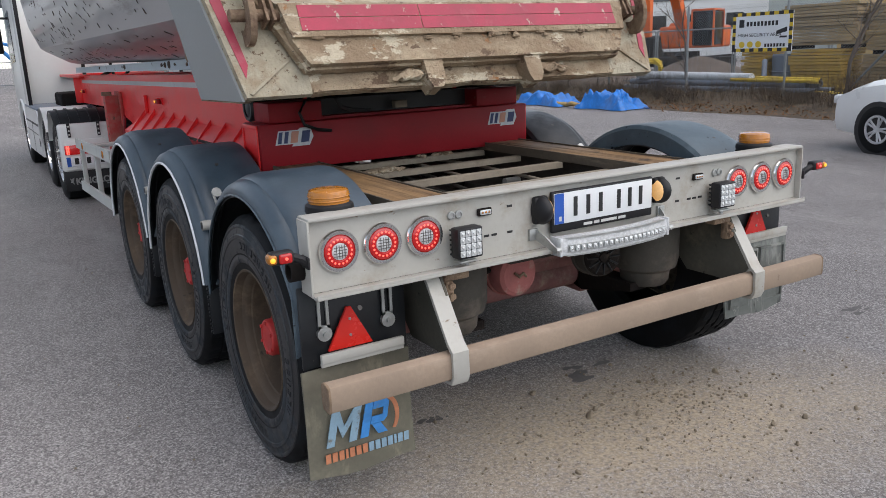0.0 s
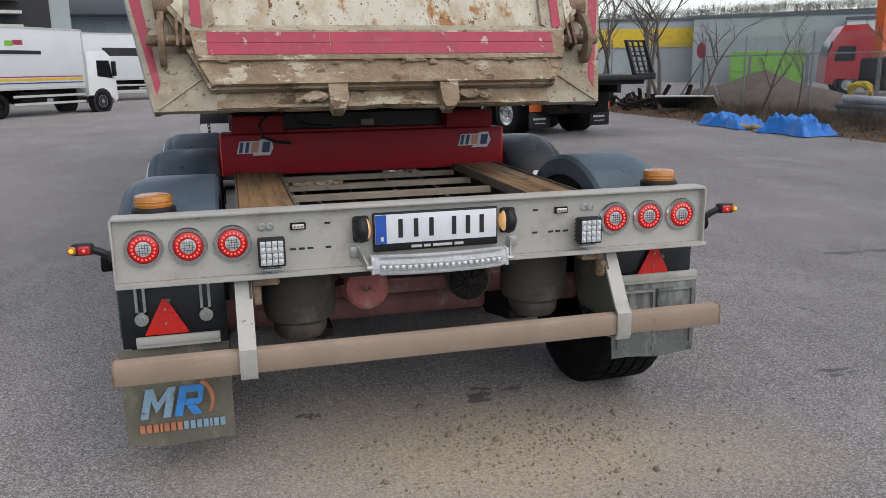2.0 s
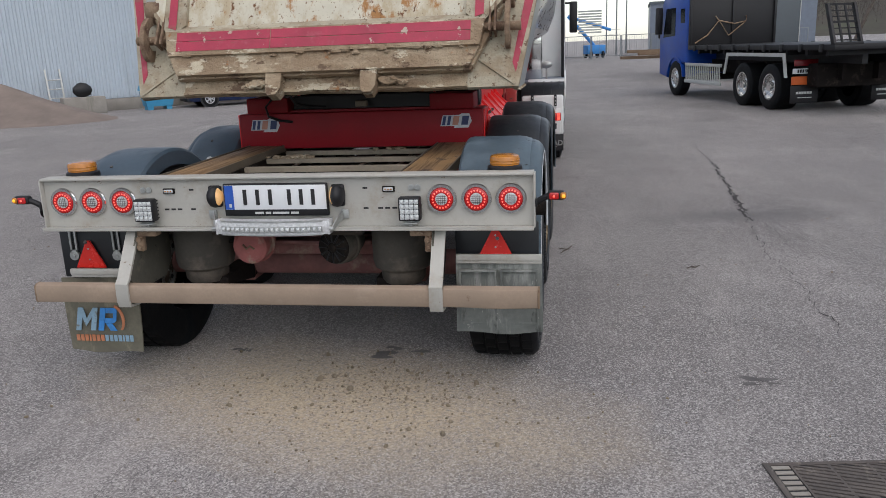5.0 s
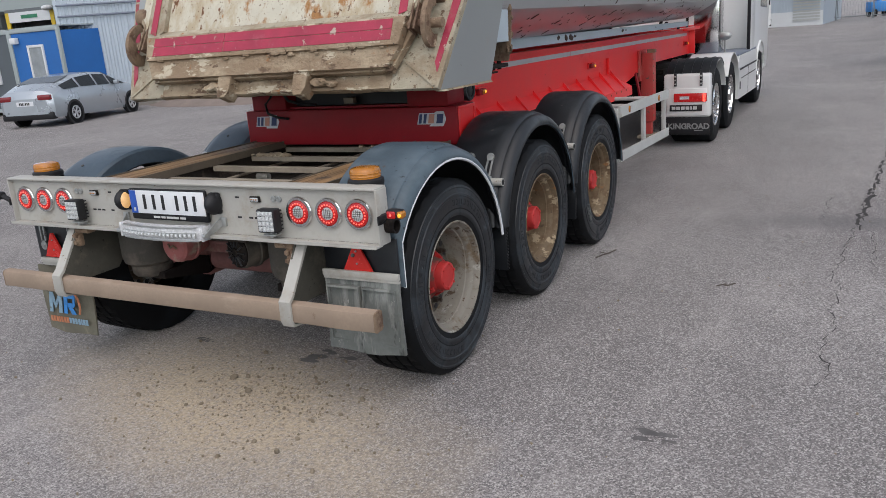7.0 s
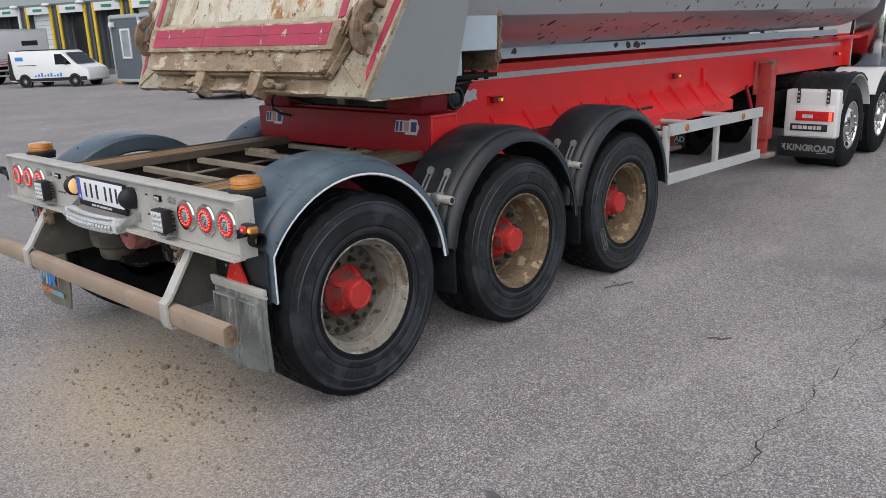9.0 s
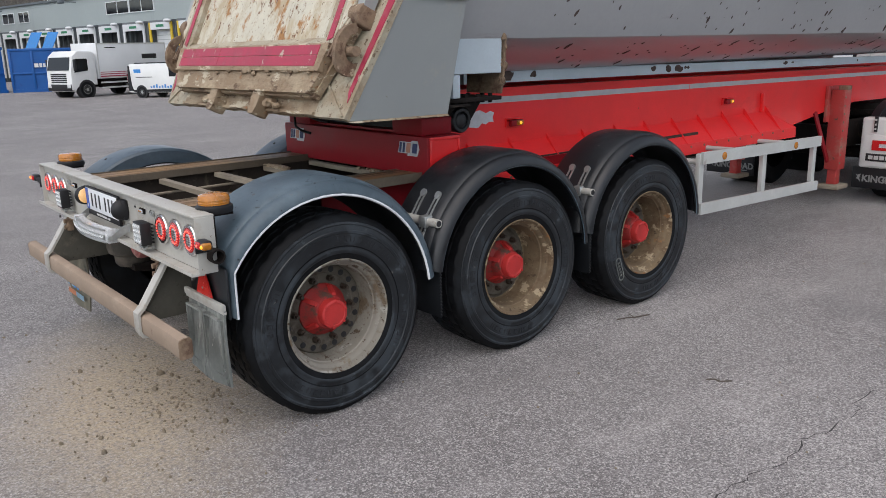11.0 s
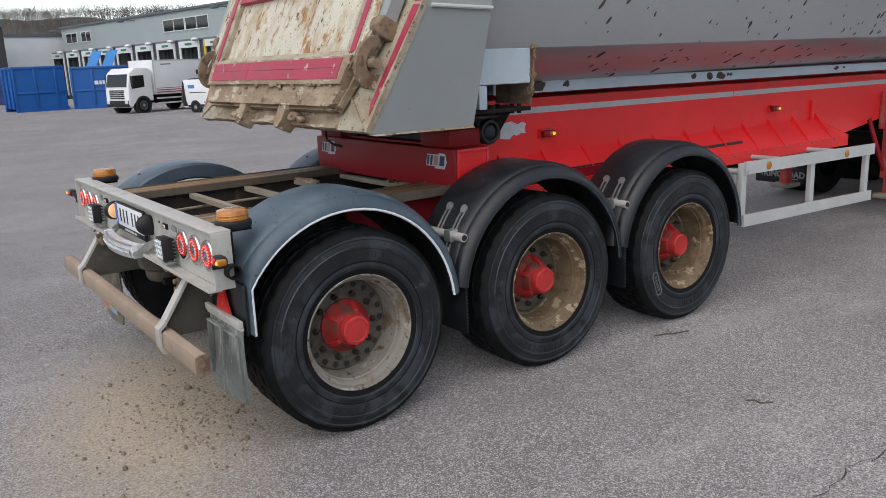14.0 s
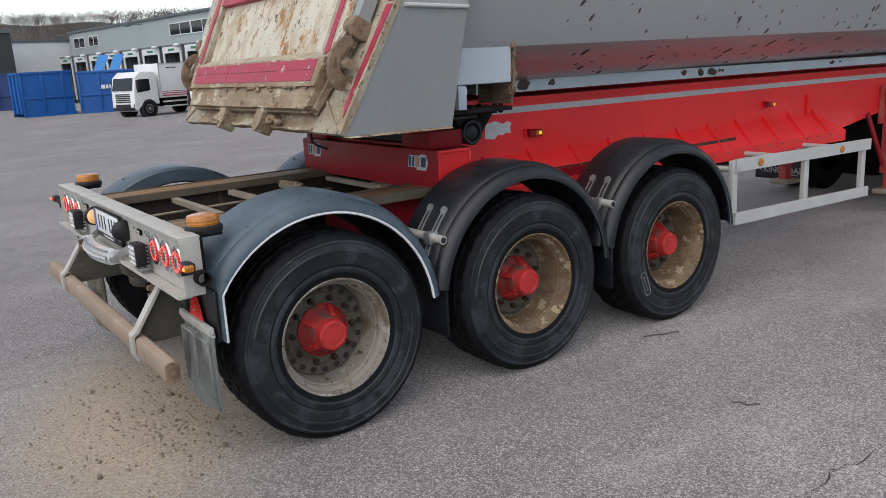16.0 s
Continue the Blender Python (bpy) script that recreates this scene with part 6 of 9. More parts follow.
for a, b in (((-0.965, 1.80), (0.965, 1.80)),):
    sheet(bm, [[lean(-0.965 + 1.93 * i / 24, 1.80, G1) for i in range(25)], [lean(-0.85 + 1.70 * i / 24, 1.845, G0 + 0.052) for i in range(25)]])
for s in (-1, 1):
    slab(bm, [(s * 0.965, 1.80), (s * 1.060, 1.905), (s * 1.070, TOPZ), (s * 0.93, TOPZ), (s * 0.905, 1.80)], G0 + 0.04, G1 - 0.015)
    slab(bm, [(s * 0.905, 1.80), (s * 0.93, TOPZ), (s * 0.885, TOPZ), (s * 0.85, 1.845)], G0 + 0.04, G0 + 0.075)
part("gate_frame", bm, "post", gate)
for s in (-1, 1):
    bm = B()
    slab(bm, [(s * 0.99, 1.86), (s * 1.052, 1.935), (s * 1.062, TOPZ), (s * 0.975, TOPZ)], G1 - 0.015, G1 - 0.011)
    part("gate_cheek", bm, "cream", gate, "chipped cream painted frame")
bm = B()
slab(bm, [(-0.865, 1.845), (0.865, 1.845), (0.89, TOPZ), (-0.89, TOPZ)], G0 + 0.04, G0 + 0.044)
part("gate_pane", bm, "cream", gate, "cream painted pane with rust stains")
bm = B()
for a, b in ((-0.885, -0.30), (-0.295, 0.885)):
    slab(bm, [(a, 1.684), (b, 1.684), (b, 1.737), (a, 1.737)], G1, G1 + 0.003)
    slab(bm, [(a, 1.740), (b, 1.740), (b, 1.790), (a, 1.790)], G1, G1 + 0.0035)
part("gate_tape", bm, "tape", gate, "faded red reflective tape")
for s in (-1, 1):
    bm = B()
    slab(bm, [(s * 0.905, 1.815), (s * 0.955, 1.830), (s * 0.975, TOPZ), (s * 0.928, TOPZ)], G1 - 0.0145, G1 - 0.011)
    part("gate_tape", bm, "tape", gate, "faded red reflective tape")
bm = B()
slab(bm, [(-0.875, 2.20), (0.875, 2.20), (0.88, 2.265), (-0.88, 2.265)], G0 + 0.045, G0 + 0.08)
part("gate_rib", bm, "tape", gate, "red taped upper rib")
bm = B()
rnd = random.Random(3)
for i in range(70):
    x = rnd.uniform(-0.86, 0.86)
    z = rnd.choice((rnd.uniform(1.56, 1.60), rnd.uniform(1.64, 1.68), rnd.uniform(1.655, 1.675)))
    r = rnd.uniform(0.008, 0.022)
    bmesh.ops.create_icosphere(bm, subdivisions=1, radius=r, matrix=Matrix.Translation(lean(x, z, G1 - 0.008 if z > 1.62 else G1 - 0.03)) @ Matrix.Diagonal((rnd.uniform(1, 2.5), 0.5, 0.7, 1)))
tagged(part("mud_crust", bm, "caked", gate, "flaking mud crust"), kind="stuff")
# hinge lugs and lumps below
for x in (-0.275, 0.295):
    bm = B()
    slab(bm, [(x - 0.05, 1.575), (x + 0.05, 1.575), (x + 0.045, 1.47), (x + 0.02, 1.435), (x - 0.03, 1.435), (x - 0.045, 1.47)], 0.02, 0.115)
    part("gate_lug", bm, "caked", gate, "muddy steel lug")
    bm = B()
    for k, r in ((0, 0.036), (1, 0.026), (2, 0.021)):
        at = lean(x + (0.11 + 0.045 * k if x > 0 else -0.09 - 0.045 * k), 1.512 - 0.008 * k, 0.075)
        bmesh.ops.create_icosphere(bm, subdivisions=3, radius=r, matrix=Matrix.Translation(at) @ Matrix.Diagonal((1.5, 0.9, 0.75, 1)))
    for v in bm.verts:
        v.co += 0.018 * noise.noise_vector(v.co * 22) + 0.008 * noise.noise_vector(v.co * 70)
    part("mud_lump", bm, "caked", gate, "lump of dried mud")
for s in (-1, 1):
    # latch: pin, hook plate, lug and closing arm
    bm = B()
    rod(bm, lean(s * 0.93, 1.772, 0.10), lean(s * 1.165, 1.772, 0.10), 0.026, None, 18)
    lt = part("latch", bm, "latch", trailer, "muddy steel tailgate latch hook")
    bm = B()
    cz, cw = 1.785, 0.085
    outer = [(cz + 0.125 * math.sin(radians(a)), cw + 0.105 * math.cos(radians(a))) for a in range(75, -150, -15)]
    inner = [(cz + 0.012 + 0.070 * math.sin(radians(a)), cw - 0.012 + 0.062 * math.cos(radians(a))) for a in range(-135, 90, 15)]
    plank(bm, [lean(s * 1.078, z, w) for z, w in outer + inner], (s * 0.028, 0, 0))
    part("hook_plate", bm, "latch", lt, "rusty crescent hook")
    bm = B()
    lug = [(1.955 + 0.055 * math.sin(radians(t)), 0.085 + 0.058 * math.cos(radians(t))) for t in range(120, -100, -20)] + [(1.90, 0.02), (1.99, 0.02)]
    plank(bm, [lean(s * 1.03, z, w) for z, w in lug], (s * 0.095, 0, 0))
    bmesh.ops.bevel(bm, geom=bm.edges[:], offset=0.006, segments=1, affect="EDGES")
    part("lug", bm, "latch", lt)
    bm = B()
    for x in (0.985, 1.015):
        plank(bm, [lean(s * x, 1.73, 0.06), lean(s * x, 1.73, 0.15), lean(s * x, 1.90, 0.13), lean(s * x, 1.90, 0.06)], (s * 0.012, 0, 0))
    part("cheek", bm, "latch", lt)
    bm = B()
    slab(bm, [(s * 1.02, 1.99), (s * 1.125, 1.99), (s * 1.165, 2.5), (s * 1.06, 2.5)], 0.05, 0.12)
    part("closing_arm", bm, "grey", lt, "grey closing arm")

# the tub rides a little high on its rests
TUB_PARTS = {"tub", "mud_splash", "tub_rail", "mud_clump", "rear_wing_plate", "tub_support", "rear_frame_post", "post_tape", "post_rib", "wing_lip", "rear_sill", "tub_floor_plate", "tailgate", "latch"}
for ob in trailer.children:
    if ob.name.split(".")[0] in TUB_PARTS:
        ob.matrix_basis = Matrix.Translation((0, 0.01, 0.025)) @ ob.matrix_basis

# ---- tractor unit ----
ROAD_WHEEL = {}


def road_wheel(parent, x, y, r, width, side, rim="chrome", deep=0.05, spin=0):
    key = (r, width, rim, deep)
    if key not in ROAD_WHEEL:
        bm = B()
        ri = r * 0.57
        lathe(bm, [(ri, -0.03), (ri + 0.02, -0.006), (r * 0.80, 0.0), (r * 0.93, -0.012), (r, -0.04), (r, -width + 0.04), (r * 0.9, -width), (ri, -width + 0.02)], 44)
        tyre = part("tyre", bm, "rubber")
        bm = B()
        lathe(bm, [(ri + 0.004, -0.035), (ri, -0.012), (ri - 0.02, -0.014), (ri - 0.03, -deep), (ri * 0.72, -deep - 0.02), (ri * 0.60, -deep + 0.01), (ri * 0.36, -deep + 0.025), (ri * 0.32, -0.01), (0.001, -0.005)], 36)
        if rim == "alloy":
            bm.free()
            bm = B()
            lathe(bm, [(ri + 0.004, -0.035), (ri + 0.004, 0.004), (ri - 0.022, 0.004), (ri - 0.03, -0.03), (ri - 0.03, -0.035)], 36)
            lathe(bm, [(ri * 0.26, -0.03), (ri * 0.26, -0.004), (0.001, 0.0)], 16)
            for i in range(10):
                t = 2 * math.pi * (i // 2) / 5 + (0.17 if i % 2 else -0.17)
                rod(bm, (-0.012, ri * 0.2 * math.cos(t), ri * 0.2 * math.sin(t)), (-0.006, ri * 0.9 * math.cos(t), ri * 0.9 * math.sin(t)), 0.015, None, 6)
        for i in range(0 if rim == "alloy" else 10):
            a = 2 * math.pi * i / 10
            rod(bm, (-deep, ri * 0.55 * math.cos(a), ri * 0.55 * math.sin(a)), (-deep + 0.04, ri * 0.55 * math.cos(a), ri * 0.55 * math.sin(a)), ri * 0.06, None, 6)
        rm = part("wheel", bm, rim)
        ROAD_WHEEL[key] = (tyre.data, rm.data)
        bpy.data.objects.remove(tyre), bpy.data.objects.remove(rm)
    tyre, rm = ROAD_WHEEL[key]
    w = new("wheel", rm)
    w.parent, w.matrix_basis = parent, pose(x, y, r, spin, 0, 0 if side > 0 else 180)
    t = new("tyre", tyre)
    t.parent = w
    return w


def arch(bm, x0, x1, y, z, r, a0, a1, thick=0.02, n=18):
    rows = []
    for i in range(n + 1):
        a = radians(a0 + (a1 - a0) * i / n)
        rows.append([(x, y + r * math.cos(a), z + r * math.sin(a)) for x in (x0, x1)])
    return sheet(bm, rows, thick)


tractor = tagged(empty("truck_tractor", pose(0.07, 0, 0)), "white three-axle truck tractor coupled to the tipper trailer", "truck")
AX = (8.70, 10.02, 13.45)
bm = B()
for s in (-1, 1):
    box(bm, s * 0.36, s * 0.44, 8.0, 14.2, 0.62, 0.92, 0.01)
for y in (8.1, 9.35, 10.9, 12.4):
    box(bm, -0.40, 0.40, y, y + 0.10, 0.66, 0.86)
part("frame", bm, "dark", tractor)
bm = B()
rod(bm, (0, 9.4, 0.98), (0, 9.4, 1.06), 0.46, None, 36)
box(bm, -0.45, 0.45, 8.95, 9.9, 0.92, 0.99, 0.02)
part("fifth_wheel", bm, "dark", tractor)
for y in AX:
    bm = B()
    rod(bm, (-0.95, y, 0.51), (0.95, y, 0.51), 0.08, None, 14)
    part("axle", bm, "dark", tractor)
    for s in (-1, 1):
        road_wheel(tractor, s * 1.235, y, 0.51, 0.36 if y > 13 else 0.58, s, "chrome", 0.06 if y > 9 else 0.03)
for s in (-1, 1):
    bm = B()
    box(bm, s * 0.66, s * 1.262, 8.005, 8.16, 0.42, 0.985, 0.03, None, 3)
    box(bm, s * 0.70, s * 1.22, 7.992, 8.01, 0.44, 0.80, 0.01)
    arch(bm, s * 0.66, s * 1.262, AX[0], 0.51, 0.60, 20, 168, 0.02)
    arch(bm, s * 0.66, s * 1.262, AX[1], 0.51, 0.60, 8, 150, 0.02)
    fn = part("rear_fender", bm, "white", tractor, "white rear wheel fender")
    bm = B()
    arch(bm, s * 0.64, s * 1.268, AX[0], 0.51, 0.615, 55, 150, 0.02)
    part("fender_top", bm, "guard", fn, "ribbed black fender top")
    for i in range(5):
        bm = B()
        x = 0.72 + i * 0.115
        arch(bm, s * x, s * (x + 0.02), AX[0], 0.51, 0.632, 58, 147, 0.012)
        part("fender_rib", bm, "guard", fn)
    for x in (0.80, 1.13):
        bm = B()
        box(bm, s * x, s * (x + 0.035), 7.985, 8.005, 0.83, 1.0, 0.004)
        hook = part("strap", bm, "ink", fn)
        bm = B()
        for z in (0.85, 0.90, 0.95):
            box(bm, s * (x + 0.008), s * (x + 0.027), 7.982, 7.985, z, z + 0.02)
        pieces("strap_window", bm, "pale_ink", fn)
    bm = B()
    box(bm, s * 0.80, s * 1.225, 7.972, 7.992, 0.625, 0.738, 0.008)
    tl = part("tail_lamp", bm, "lamp_red", tractor, "lit rectangular tail lamp")
    bm = B()
    for i in range(6):
        for j in range(2):
            bmesh.ops.create_icosphere(bm, subdivisions=1, radius=0.010, matrix=Matrix.Translation((s * 1.20 - s * 0.018 * j, 7.970, 0.638 + 0.017 * i)))
    part("led_row", bm, "led_red", tl)
    bm = B()
    box(bm, s * 0.88, s * 1.0, 7.969, 7.972, 0.66, 0.70)
    part("clear_lens", bm, "lamp_clear", tl)
    bm = B()
    if s > 0:
        box(bm, 0.745, 1.165, 7.978, 7.992, 0.505, 0.588, 0.004)
        pl = part("name_plate", bm, "ink", tractor, "black name plate with pale bars")
        bm = B()
        bars(bm, 0.775, 7.978, 0.525, (1, 1, 1, 1, 0.5, 1), 0.048, 0.012, 0.042)
        pieces("character", bm, "pale_ink", pl)
    else:
        box(bm, -1.22, -0.70, 7.978, 7.992, 0.485, 0.600, 0.004)
        pl = part("number_plate", bm, "plate", tractor, "white number plate with a blue band")
        bm = B()
        box(bm, -1.218, -1.172, 7.976, 7.978, 0.487, 0.598)
        part("blue_band", bm, "eu_blue", pl)
        bm = B()
        bars(bm, -1.13, 7.978, 0.508, (1, 1, 1), 0.045, 0.022, 0.075)
        bars(bm, -0.91, 7.978, 0.508, (1, 1, 1), 0.045, 0.022, 0.075)
        pieces("character", bm, "ink", pl)
    bm = B()
    box(bm, s * 0.60, s * 1.262, 8.02, 8.035, 0.185, 0.425, 0.004)
    fp = part("mud_flap", bm, "black", tractor, "black mud flap lettered in worn grey")
    bm = B()
    upright = Matrix(((1, 0, 0, 0), (0, 0, -1, 0), (0, 1, 0, 0), (0, 0, 0, 1)))
    lettering("KING", 0.104, "flap_grey", fp, Matrix.Translation((s * 0.93 - 0.218, 8.018, 0.264)) @ upright, 0.004)
    lettering("ROAD", 0.104, "flap_grey", fp, Matrix.Translation((s * 0.93 + 0.030, 8.018, 0.264)) @ upright, 0.004)
    bars(bm, s * 0.93 + 0.009, 8.02, 0.268, (1,), 0.016, 0.0, 0.022, (1, 0, 0), (0, -0.003, 0))
    bars(bm, s * 0.93 + 0.009, 8.02, 0.302, (1,), 0.016, 0.0, 0.030, (1, 0, 0), (0, -0.003, 0))
    bars(bm, s * 0.93 + 0.13, 8.02, 0.238, (1,), 0.11, 0.0, 0.012, (1, 0, 0), (0, -0.003, 0))
    plank(bm, [(s * 0.93 - 0.285, 8.02, 0.345), (s * 0.93 - 0.262, 8.02, 0.330), (s * 0.93 - 0.228, 8.02, 0.350), (s * 0.93 - 0.243, 8.02, 0.300), (s * 0.93 - 0.232, 8.02, 0.258), (s * 0.93 - 0.256, 8.02, 0.285), (s * 0.93 - 0.280, 8.02, 0.290), (s * 0.93 - 0.266, 8.02, 0.312)], (0, -0.003, 0))
    pieces("emblem", bm, "flap_grey", fp)
    # side skirt, step and front arch
    bm = B()
    plank(bm, [(s * 1.20, 10.62, 0.36), (s * 1.20, 12.86, 0.33), (s * 1.20, 12.86, 1.02), (s * 1.20, 10.75, 1.03), (s * 1.20, 10.62, 0.95)], (s * 0.05, 0, 0))
    sk = part("side_skirt", bm, "white", tractor, "white side skirt with dark seams")
    bm = B()
    plank(bm, [(s * 1.251, 10.75, 0.80), (s * 1.251, 12.84, 0.80), (s * 1.251, 12.84, 0.83), (s * 1.251, 10.75, 0.83)], (s * 0.003, 0, 0))
    plank(bm, [(s * 1.251, 10.95, 0.66), (s * 1.251, 12.84, 0.66), (s * 1.251, 12.84, 0.675), (s * 1.251, 10.95, 0.675)], (s * 0.003, 0, 0))
    box(bm, s * 1.251, s * 1.254, 11.75, 11.765, 0.36, 0.80)
    box(bm, s * 1.251, s * 1.256, 10.78, 10.86, 0.50, 0.62)
    part("seam", bm, "ink", sk)
    bm = B()
    box(bm, s * 0.46, s * 1.24, 10.72, 12.85, 1.03, 1.06, 0.006)
    part("deck", bm, "pipe_grey", tractor, "grey deck plate")
    bm = B()
    arch(bm, s * 0.86, s * 1.262, AX[2], 0.51, 0.61, 10, 170, 0.03)
    box(bm, s * 0.9, s * 1.25, 12.82, 12.90, 0.42, 0.90, 0.02)
    part("front_arch", bm, "white", tractor)
    bm = B()
    box(bm, s * 0.75, s * 1.2, 9.28, 9.32, 0.25, 0.60)
    part("flap", bm, "black", tractor)
bm = B()
prof = [(12.55, 1.0), (12.55, 3.35), (12.75, 3.75), (14.0, 3.85), (14.45, 3.45), (14.72, 2.1), (14.75, 0.95), (14.6, 0.55), (13.95, 0.55), (13.95, 0.95)]
plank(bm, [(-1.235, y, z) for y, z in prof], (2.47, 0, 0))
bmesh.ops.bevel(bm, geom=[e for e in bm.edges if abs(e.verts[0].co.x - e.verts[1].co.x) < 0.01], offset=0.07, segments=3, affect="EDGES", profile=0.5)
cab = part("cab", bm, "white", tractor, "white high-roof driver's cab")
bm = B()
for s in (-1, 1):
    plank(bm, [(s * 1.236, 13.35, 1.75), (s * 1.236, 14.35, 1.72), (s * 1.236, 14.15, 2.55), (s * 1.236, 13.35, 2.6)], (s * 0.008, 0, 0))
plank(bm, [(-1.05, 14.70, 2.25), (1.05, 14.70, 2.25), (1.0, 14.52, 3.1), (-1.0, 14.52, 3.1)], (0, 0.02, 0))
pieces("window", bm, "glass", cab)
for s in (-1, 1):
    bm = B()
    box(bm, s * 1.33, s * 1.50, 14.30, 14.42, 1.9, 2.55, 0.03)
    box(bm, s * 1.20, s * 1.36, 14.34, 14.38, 2.5, 2.54)
    part("mirror", bm, "black", cab)
    bm = B()
    box(bm, s * 1.17, s * 1.235, 12.05, 12.62, 1.0, 3.5, 0.02)
    part("air_deflector", bm, "white", cab)
    bm = B()
    box(bm, s * 1.18, s * 1.235, 12.02, 12.05, 1.0, 3.5, 0.01)
    part("deflector_edge", bm, "black", cab)
bm = B()
box(bm, 0.42, 0.84, 11.30, 11.72, 1.06, 2.35, 0.03)
part("exhaust_box", bm, "chrome", tractor, "polished steel exhaust box")
bm = B()
box(bm, -0.85, 0.2, 11.1, 12.0, 0.95, 1.25, 0.04)
hose(bm, [(-0.3, 12.5, 1.9), (-0.35, 12.0, 1.35), (-0.2, 11.5, 1.45), (0.0, 11.2, 1.6)], 0.03, 8)
hose(bm, [(0.1, 12.5, 1.9), (0.15, 12.1, 1.25), (0.1, 11.6, 1.35), (0.2, 11.2, 1.55)], 0.025, 8)
part("service_gear", bm, "dark", tractor)
bm = B()
bmesh.ops.create_uvsphere(bm, u_segments=16, v_segments=10, radius=1, matrix=Matrix.Translation((0.92, 11.35, 1.33)) @ Matrix.Diagonal((0.11, 0.05, 0.07, 1)))
rod(bm, (0.92, 11.40, 1.05), (0.92, 11.40, 1.32), 0.018, None, 8)
part("work_light", bm, "zinc", tractor)

# ---- other vehicles ----


def hatch_row(y, w, zs, zb, zt, wt):
    return [(-w * 0.94, y, zs), (-w, y, zs + 0.12), (-w, y, (zs + zb) / 2 + 0.05), (-w * 0.965, y, zb), (-wt, y, zt - 0.05), (-wt * 0.84, y, zt), (0, y, zt + 0.015), (wt * 0.84, y, zt), (wt, y, zt - 0.05), (w * 0.965, y, zb), (w, y, (zs + zb) / 2 + 0.05), (w, y, zs + 0.12), (w * 0.94, y, zs)]


def car(name, at, paint, label, L, H, coupe=False, tall=0.0):
    """A car that looks along +y, its ground point in the middle."""
    c = tagged(empty(name, at), label, "car")
    h = L / 2
    W = 0.90
    tail = [(-h, 0.70, 0.36, 0.72, 0.78, 0.62), (-h + 0.10, 0.84, 0.26, 0.88, 0.98 + tall, 0.70)]
    if coupe:
        tail += [(-h + 0.50, 0.89, 0.24, 0.95, 1.14, 0.70), (-h + 1.25, W, 0.22, 0.97, H - 0.05, 0.68)]
    else:
        tail += [(-h + 0.28, 0.88, 0.24, 0.93, 1.14 + tall, 0.72), (-h + 0.66, W, 0.22, 0.95, H - 0.03, 0.69)]
    st = tail + [(-0.2, W, 0.20, 0.95, H, 0.69), (0.45, W, 0.20, 0.93, H - 0.05, 0.68), (h - 1.05, W, 0.20, 0.90, 0.99, 0.74), (h - 0.5, 0.89, 0.22, 0.82, 0.90, 0.70), (h - 0.12, 0.82, 0.26, 0.70, 0.78, 0.62), (h, 0.66, 0.34, 0.58, 0.62, 0.55)]
    bm = B()
    sheet(bm, [hatch_row(*r) for r in st])
    for row in (st[0], st[-1]):
        bm.faces.new([bm.verts.new(p) for p in hatch_row(*row)])
    body = part("body", bm, paint, c, "", 40)
    # glass: sides, rear and windscreen, a little proud
    bm = B()
    k0 = 3
    for s in (-1, 1):
        for a, b in ((st[k0 - 1], st[k0]), (st[k0], st[k0 + 1]), (st[k0 + 1], st[k0 + 2]), (st[k0 + 2], st[k0 + 3])):
            q = []
            for f, row in ((0.06, a), (0.94, b)):
                y = a[0] + (b[0] - a[0]) * f
                mixed = [a[i] + (b[i] - a[i]) * f for i in range(6)]
                _, w, zs, zb, zt, wt = mixed
                q.append(((s * (w * 0.965 + 0.006), y, zb + 0.02), (s * (wt + 0.012), y, max(zb + 0.03, zt - 0.07))))
            plank(bm, [q[0][0], q[1][0], q[1][1], q[0][1]], (s * 0.004, 0, 0))
            part("window", bm, "glass", c)
            bm = B()
    for a, b in ((st[k0 - 1], st[k0]), (st[k0 + 2], st[k0 + 3])):
        f0, f1 = 0.08, 0.92
        pts = []
        for f in (f0, f1):
            m = [a[i] + (b[i] - a[i]) * f for i in range(6)]
            pts.append([(-m[5] * 0.86, m[0], m[4] + 0.012), (m[5] * 0.86, m[0], m[4] + 0.012)])
        plank(bm, [pts[0][0], pts[0][1], pts[1][1], pts[1][0]], (0, 0, 0.004))
        part("window", bm, "glass", c)
        bm = B()
    for s in (-1, 1):
        bm = B()
        box(bm, s * 0.42, s * 0.80, -h - 0.015, -h + 0.10, 0.74, 0.88, 0.02)
        part("tail_lamp", bm, "lamp_red_dim", c)
        bm = B()
        box(bm, s * 0.46, s * 0.80, h - 0.20, h - 0.045, 0.60, 0.72, 0.03)
        part("headlamp", bm, "lamp_clear", c)
        for y in (-h + 0.85, h - 0.88):
            bm = B()
            rod(bm, (s * 0.80, y, 0.315), (s * 0.903, y, 0.315), 0.355, None, 28)
            part("wheel_well", bm, "ink", c)
            road_wheel(c, s * 0.915, y, 0.315, 0.20, s, "alloy", 0.03)
        bm = B()
        box(bm, s * 0.90, s * 1.02, 0.55, 0.72, 0.93, 1.05, 0.03)
        part("mirror", bm, paint, c)
    bm = B()
    box(bm, -0.26, 0.26, -h - 0.012, -h, 0.60, 0.72)
    pl = part("number_plate", bm, "plate", c)
    bm = B()
    bars(bm, -0.18, -h - 0.012, 0.625, (1, 1, 1, 0.4, 1, 1, 1), 0.036, 0.016, 0.07)
    pieces("character", bm, "ink", pl)
    bm = B()
    box(bm, -0.80, 0.80, -h + 0.01, -h + 0.2, 0.22, 0.42, 0.03)
    part("bumper", bm, "black", c)
    return c


def heading(x, y, dx, dy):
    return pose(x, y, 0, 0, 0, math.degrees(math.atan2(-dx, dy)))


